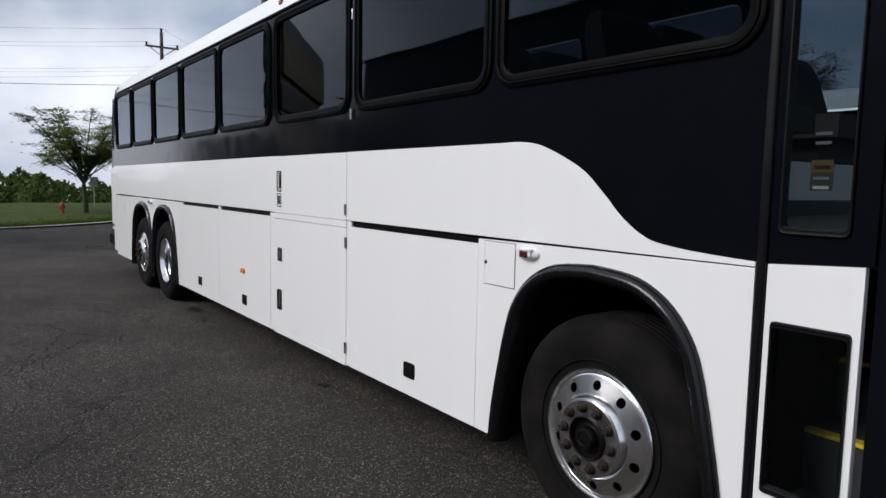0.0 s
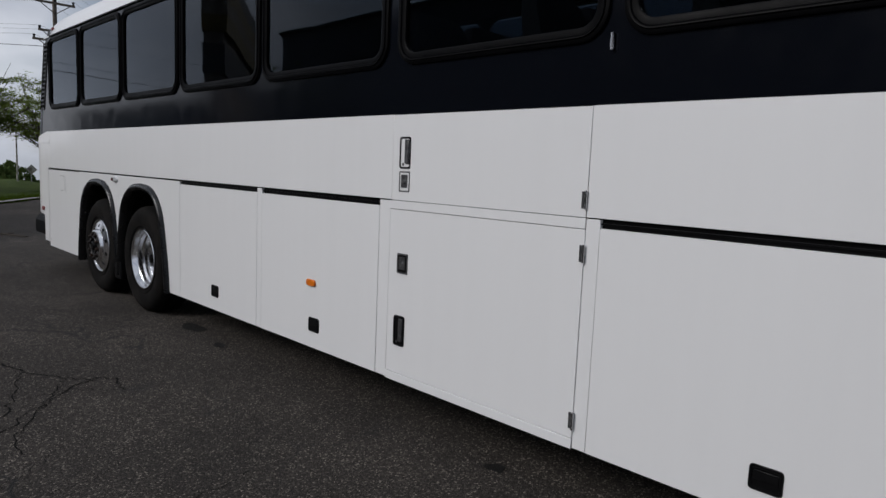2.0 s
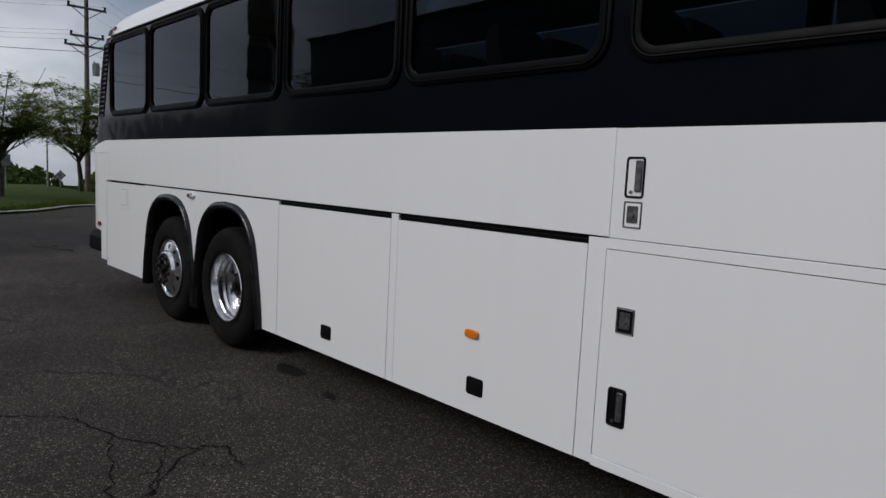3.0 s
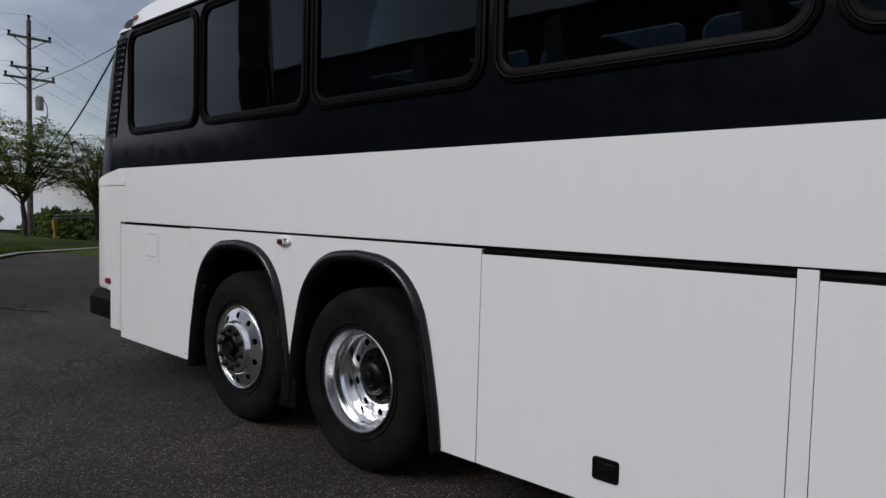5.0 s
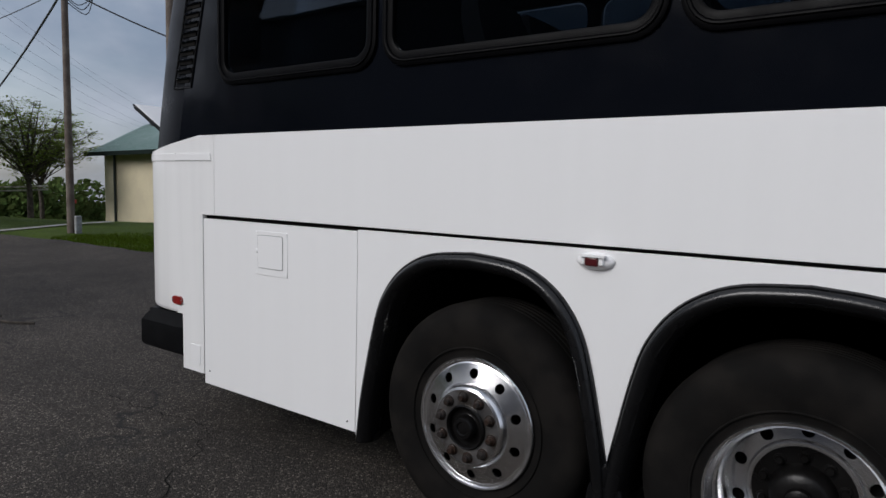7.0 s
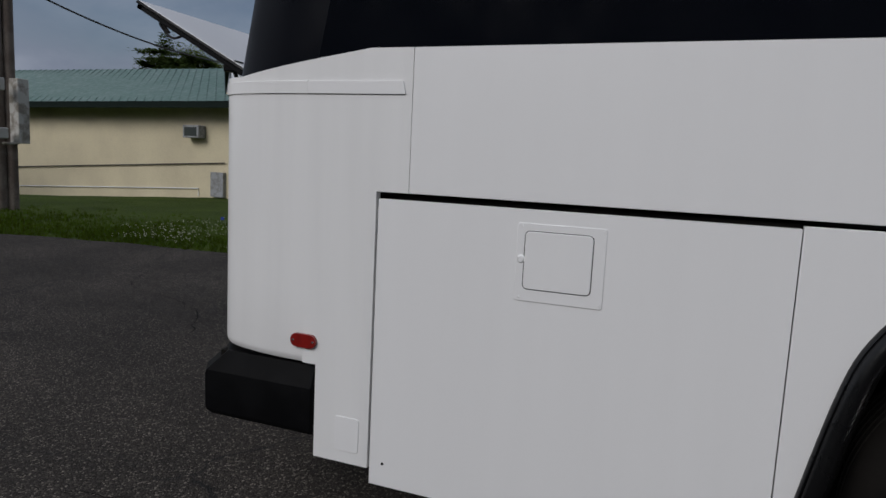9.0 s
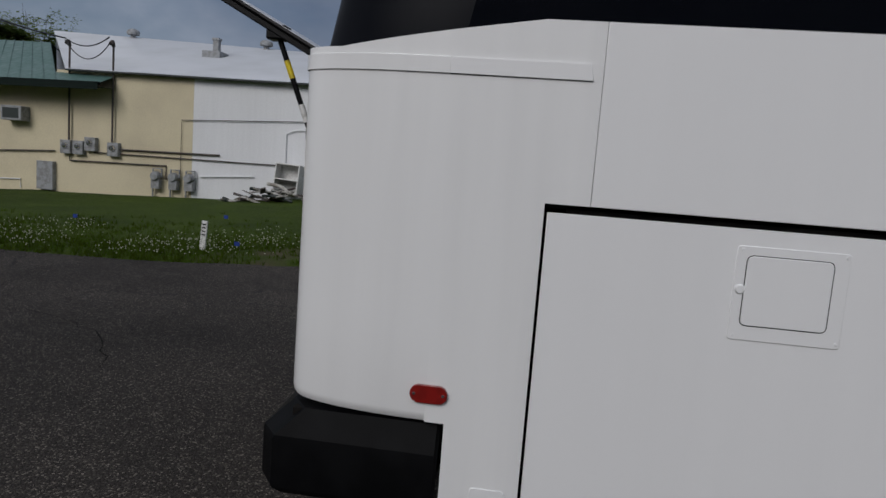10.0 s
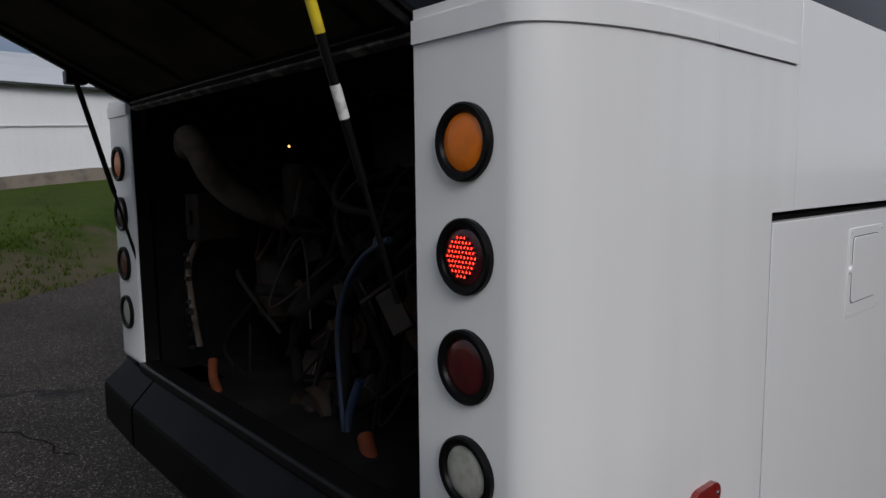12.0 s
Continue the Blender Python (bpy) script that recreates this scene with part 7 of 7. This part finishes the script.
box(bm, -0.23, 0.23, -0.01, 0.01, -0.23, 0.23, Matrix.Translation((8.5, 48.95, 0.55)) @ Matrix.Rotation(radians(45), 4, "Y"))
part("board", bm, CRATE, sp, bevel=0.008)
bm = bmesh.new()
tube(bm, [(6.25, 42.0, -0.6), (6.25, 42.0, 2.9)], 0.05, 8, 0.035)
solo("marker_pole", bm, CRATE, "slim pale pole beyond the lawn", "pole")
sig = thing("crossing_signal", "white signal post with red lamps", "signal")
bm = bmesh.new()
tube(bm, [(11.4, 37.7, -0.6), (11.4, 37.7, 1.9)], 0.05, 8)
part("post", bm, CRATE, sig)
bm = bmesh.new()
box(bm, 11.27, 11.53, 37.58, 37.66, 0.35, 0.52)
part("lamp", bm, REDPAINT, sig)

# pale path that crosses the lawn
bm = bmesh.new()
strip(bm, [[(x, float(np.interp(x, (-50, -2, 0.3, 2.06, 3.6, 7, 9), (20.0, 22.25, 23.0, 24.3, 26.7, 28.6, 29.4))) + w, 0.055 + 0.008 * math.sin(x)) for x in np.arange(-50, 9.1, 0.5)] for w in (0.0, 0.40)])
solo("footpath", bm, CONCRETE, "pale concrete path across the lawn", "path", kind="structure")


def on_lawn(x, y):
    n, inside = len(LOOP), False
    for i in range(n):
        a, b = LOOP[i], LOOP[(i + 1) % n]
        if (a.y > y) != (b.y > y) and x < (b.x - a.x) * (y - a.y) / (b.y - a.y) + a.x:
            inside = not inside
    return not inside


def lawn_z(x, y):
    d = min((Vector((x, y)) - q).length for q in LOOP)
    lift = min(1.0, d / 1.5)
    return -0.02 + 0.05 * min(1.0, d / 0.5) + lift * (lawn_height(x, y) - 0.05), d


def lawn_detail():
    """Grass tufts along the edge and white clover heads."""
    rnd = random.Random(17)
    verts, faces, fv, ff = [], [], [], []
    tries = 0
    while len(faces) < 26000 and tries < 60000:
        tries += 1
        if rnd.random() < 0.75:
            y = rnd.uniform(9.5, 25)
            x = float(np.interp(y, (9, 10.9, 12.4, 14.2, 16.1, 19.2, 20.9, 24.3, 26), (10.8, 8.9, 7.5, 6.4, 6.05, 5.62, 5.2, 5.05, 4.8))) + abs(rnd.gauss(0, 1.6)) - 0.15
        else:
            x = rnd.uniform(-3, 4.6)
            y = float(np.interp(x, (-3, -2, 0.3, 2.06, 3.6, 4.6), (22.1, 22.2, 22.95, 24.25, 26.6, 27.6))) + abs(rnd.gauss(0, 1.3))
        if not on_lawn(x, y):
            continue
        z, d = lawn_z(x, y)
        if abs((x - 9.0) * 0.763 + (y - 11.7) * 0.646) < 0.9 and 8.5 < y < 15 and rnd.random() < 0.75:
            continue
        for k in range(4):
            a = rnd.uniform(0, 6.28)
            h = rnd.uniform(0.03, 0.085)
            u = Vector((math.cos(a), math.sin(a), 0)) * 0.012
            c = Vector((x + rnd.uniform(-0.06, 0.06), y + rnd.uniform(-0.06, 0.06), z - 0.015))
            n = len(verts)
            verts += [tuple(c - u), tuple(c + u), tuple(c + Vector((rnd.gauss(0, 0.03), rnd.gauss(0, 0.03), h + 0.015)))]
            faces.append((n, n + 1, n + 2))
        if 0.3 < d < 3.0 and noise.noise((x * 0.5, y * 0.5, 4)) > -0.25 and rnd.random() < 0.32 and 12.6 < y < 19.5:
            for k in range(rnd.randint(1, 3)):
                c = Vector((x + rnd.uniform(-0.2, 0.2), y + rnd.uniform(-0.2, 0.2), z + rnd.uniform(0.05, 0.10)))
                r = rnd.uniform(0.007, 0.014)
                n = len(fv)
                fv += [tuple(c + Vector(o) * r) for o in ((1, 0, 0), (0, 1, 0), (-1, 0, 0), (0, -1, 0), (0, 0, 1), (0, 0, -1))]
                ff += [(n + a, n + b, n + e) for a, b in ((0, 1), (1, 2), (2, 3), (3, 0)) for e in (4, 5)]
    for name, v, f, mat, label in (("grass", verts, faces, BLADE, "short uneven grass blades along the lawn"), ("clover", fv, ff, FLOWER, "white clover heads in the lawn")):
        me = bpy.data.meshes.new(name)
        me.from_pydata(v, [], f)
        me.materials.append(mat)
        tagged(new(name, me), label, name, kind="stuff")


BLADE = leaf_material("grass_blade", (0.050, 0.080, 0.009))
lawn_detail()


# ---- behind the camera: a facade seen reflected, and blocks added to darken reflections ----
GREYWALL = material("grey_render", (0.18, 0.182, 0.20), 0.9, spot=(0.15, 0.152, 0.165), spot_scale=0.6, grain=0.15, grain_scale=14)
SHOPGREY = material("dark_shop_front", (0.03, 0.032, 0.036), 0.6, spot=(0.05, 0.05, 0.05), spot_scale=0.7)


def block(name, label, x0, x1, y0, y1, h, mat, bays, band=None):
    b = thing(name, label, "building")
    holes = []
    n = bays
    step = (y1 - y0) / n
    for k in range(n):
        holes.append(rect(y0 + step * (k + 0.25), y0 + step * (k + 0.75), 1.0, 2.6))
    bm = bmesh.new()
    plate(bm, rect(y0, y1, -0.5, h), holes, x1 - 0.3, x1)
    box(bm, x0, x1 - 0.3, y0, y0 + 0.3, -0.5, h)
    box(bm, x0, x1 - 0.3, y1 - 0.3, y1, -0.5, h)
    box(bm, x0, x0 + 0.3, y0 + 0.3, y1 - 0.3, -0.5, h)
    part("wall", bm, mat, b)
    bm = bmesh.new()
    box(bm, x0 - 0.2, x1 + 0.25, y0 - 0.2, y1 + 0.2, h, h + 0.25)
    part("roof", bm, DARKTRIM, b)
    for lo in holes:
        bm = bmesh.new()
        plate(bm, lo, [], x1 - 0.2, x1 - 0.18)
        part("window", bm, SHOPGREY, b)
    if band:
        bm = bmesh.new()
        box(bm, x1 + 0.003, x1 + 0.15, y0 + 1, y1 - 1, band[0], band[1])
        box(bm, x0 + 1, x1 - 1, y0 - 0.15, y0 - 0.003, band[0], band[1])
        part("fascia_band", bm, YELLOW, b, "yellow fascia band")


# two unseen blocks, added to keep bright sky out of the paint and glass
block("unseen_tall_block", "unseen long tall grey block added to darken the coach's reflections", -46, -30, -22, 55, 13.0, GREYWALL, 14)
block("unseen_low_block", "unseen long low grey block added to darken reflections on the coach's rear", -48, -32, 57, 125, 8.5, GREYWALL, 12)
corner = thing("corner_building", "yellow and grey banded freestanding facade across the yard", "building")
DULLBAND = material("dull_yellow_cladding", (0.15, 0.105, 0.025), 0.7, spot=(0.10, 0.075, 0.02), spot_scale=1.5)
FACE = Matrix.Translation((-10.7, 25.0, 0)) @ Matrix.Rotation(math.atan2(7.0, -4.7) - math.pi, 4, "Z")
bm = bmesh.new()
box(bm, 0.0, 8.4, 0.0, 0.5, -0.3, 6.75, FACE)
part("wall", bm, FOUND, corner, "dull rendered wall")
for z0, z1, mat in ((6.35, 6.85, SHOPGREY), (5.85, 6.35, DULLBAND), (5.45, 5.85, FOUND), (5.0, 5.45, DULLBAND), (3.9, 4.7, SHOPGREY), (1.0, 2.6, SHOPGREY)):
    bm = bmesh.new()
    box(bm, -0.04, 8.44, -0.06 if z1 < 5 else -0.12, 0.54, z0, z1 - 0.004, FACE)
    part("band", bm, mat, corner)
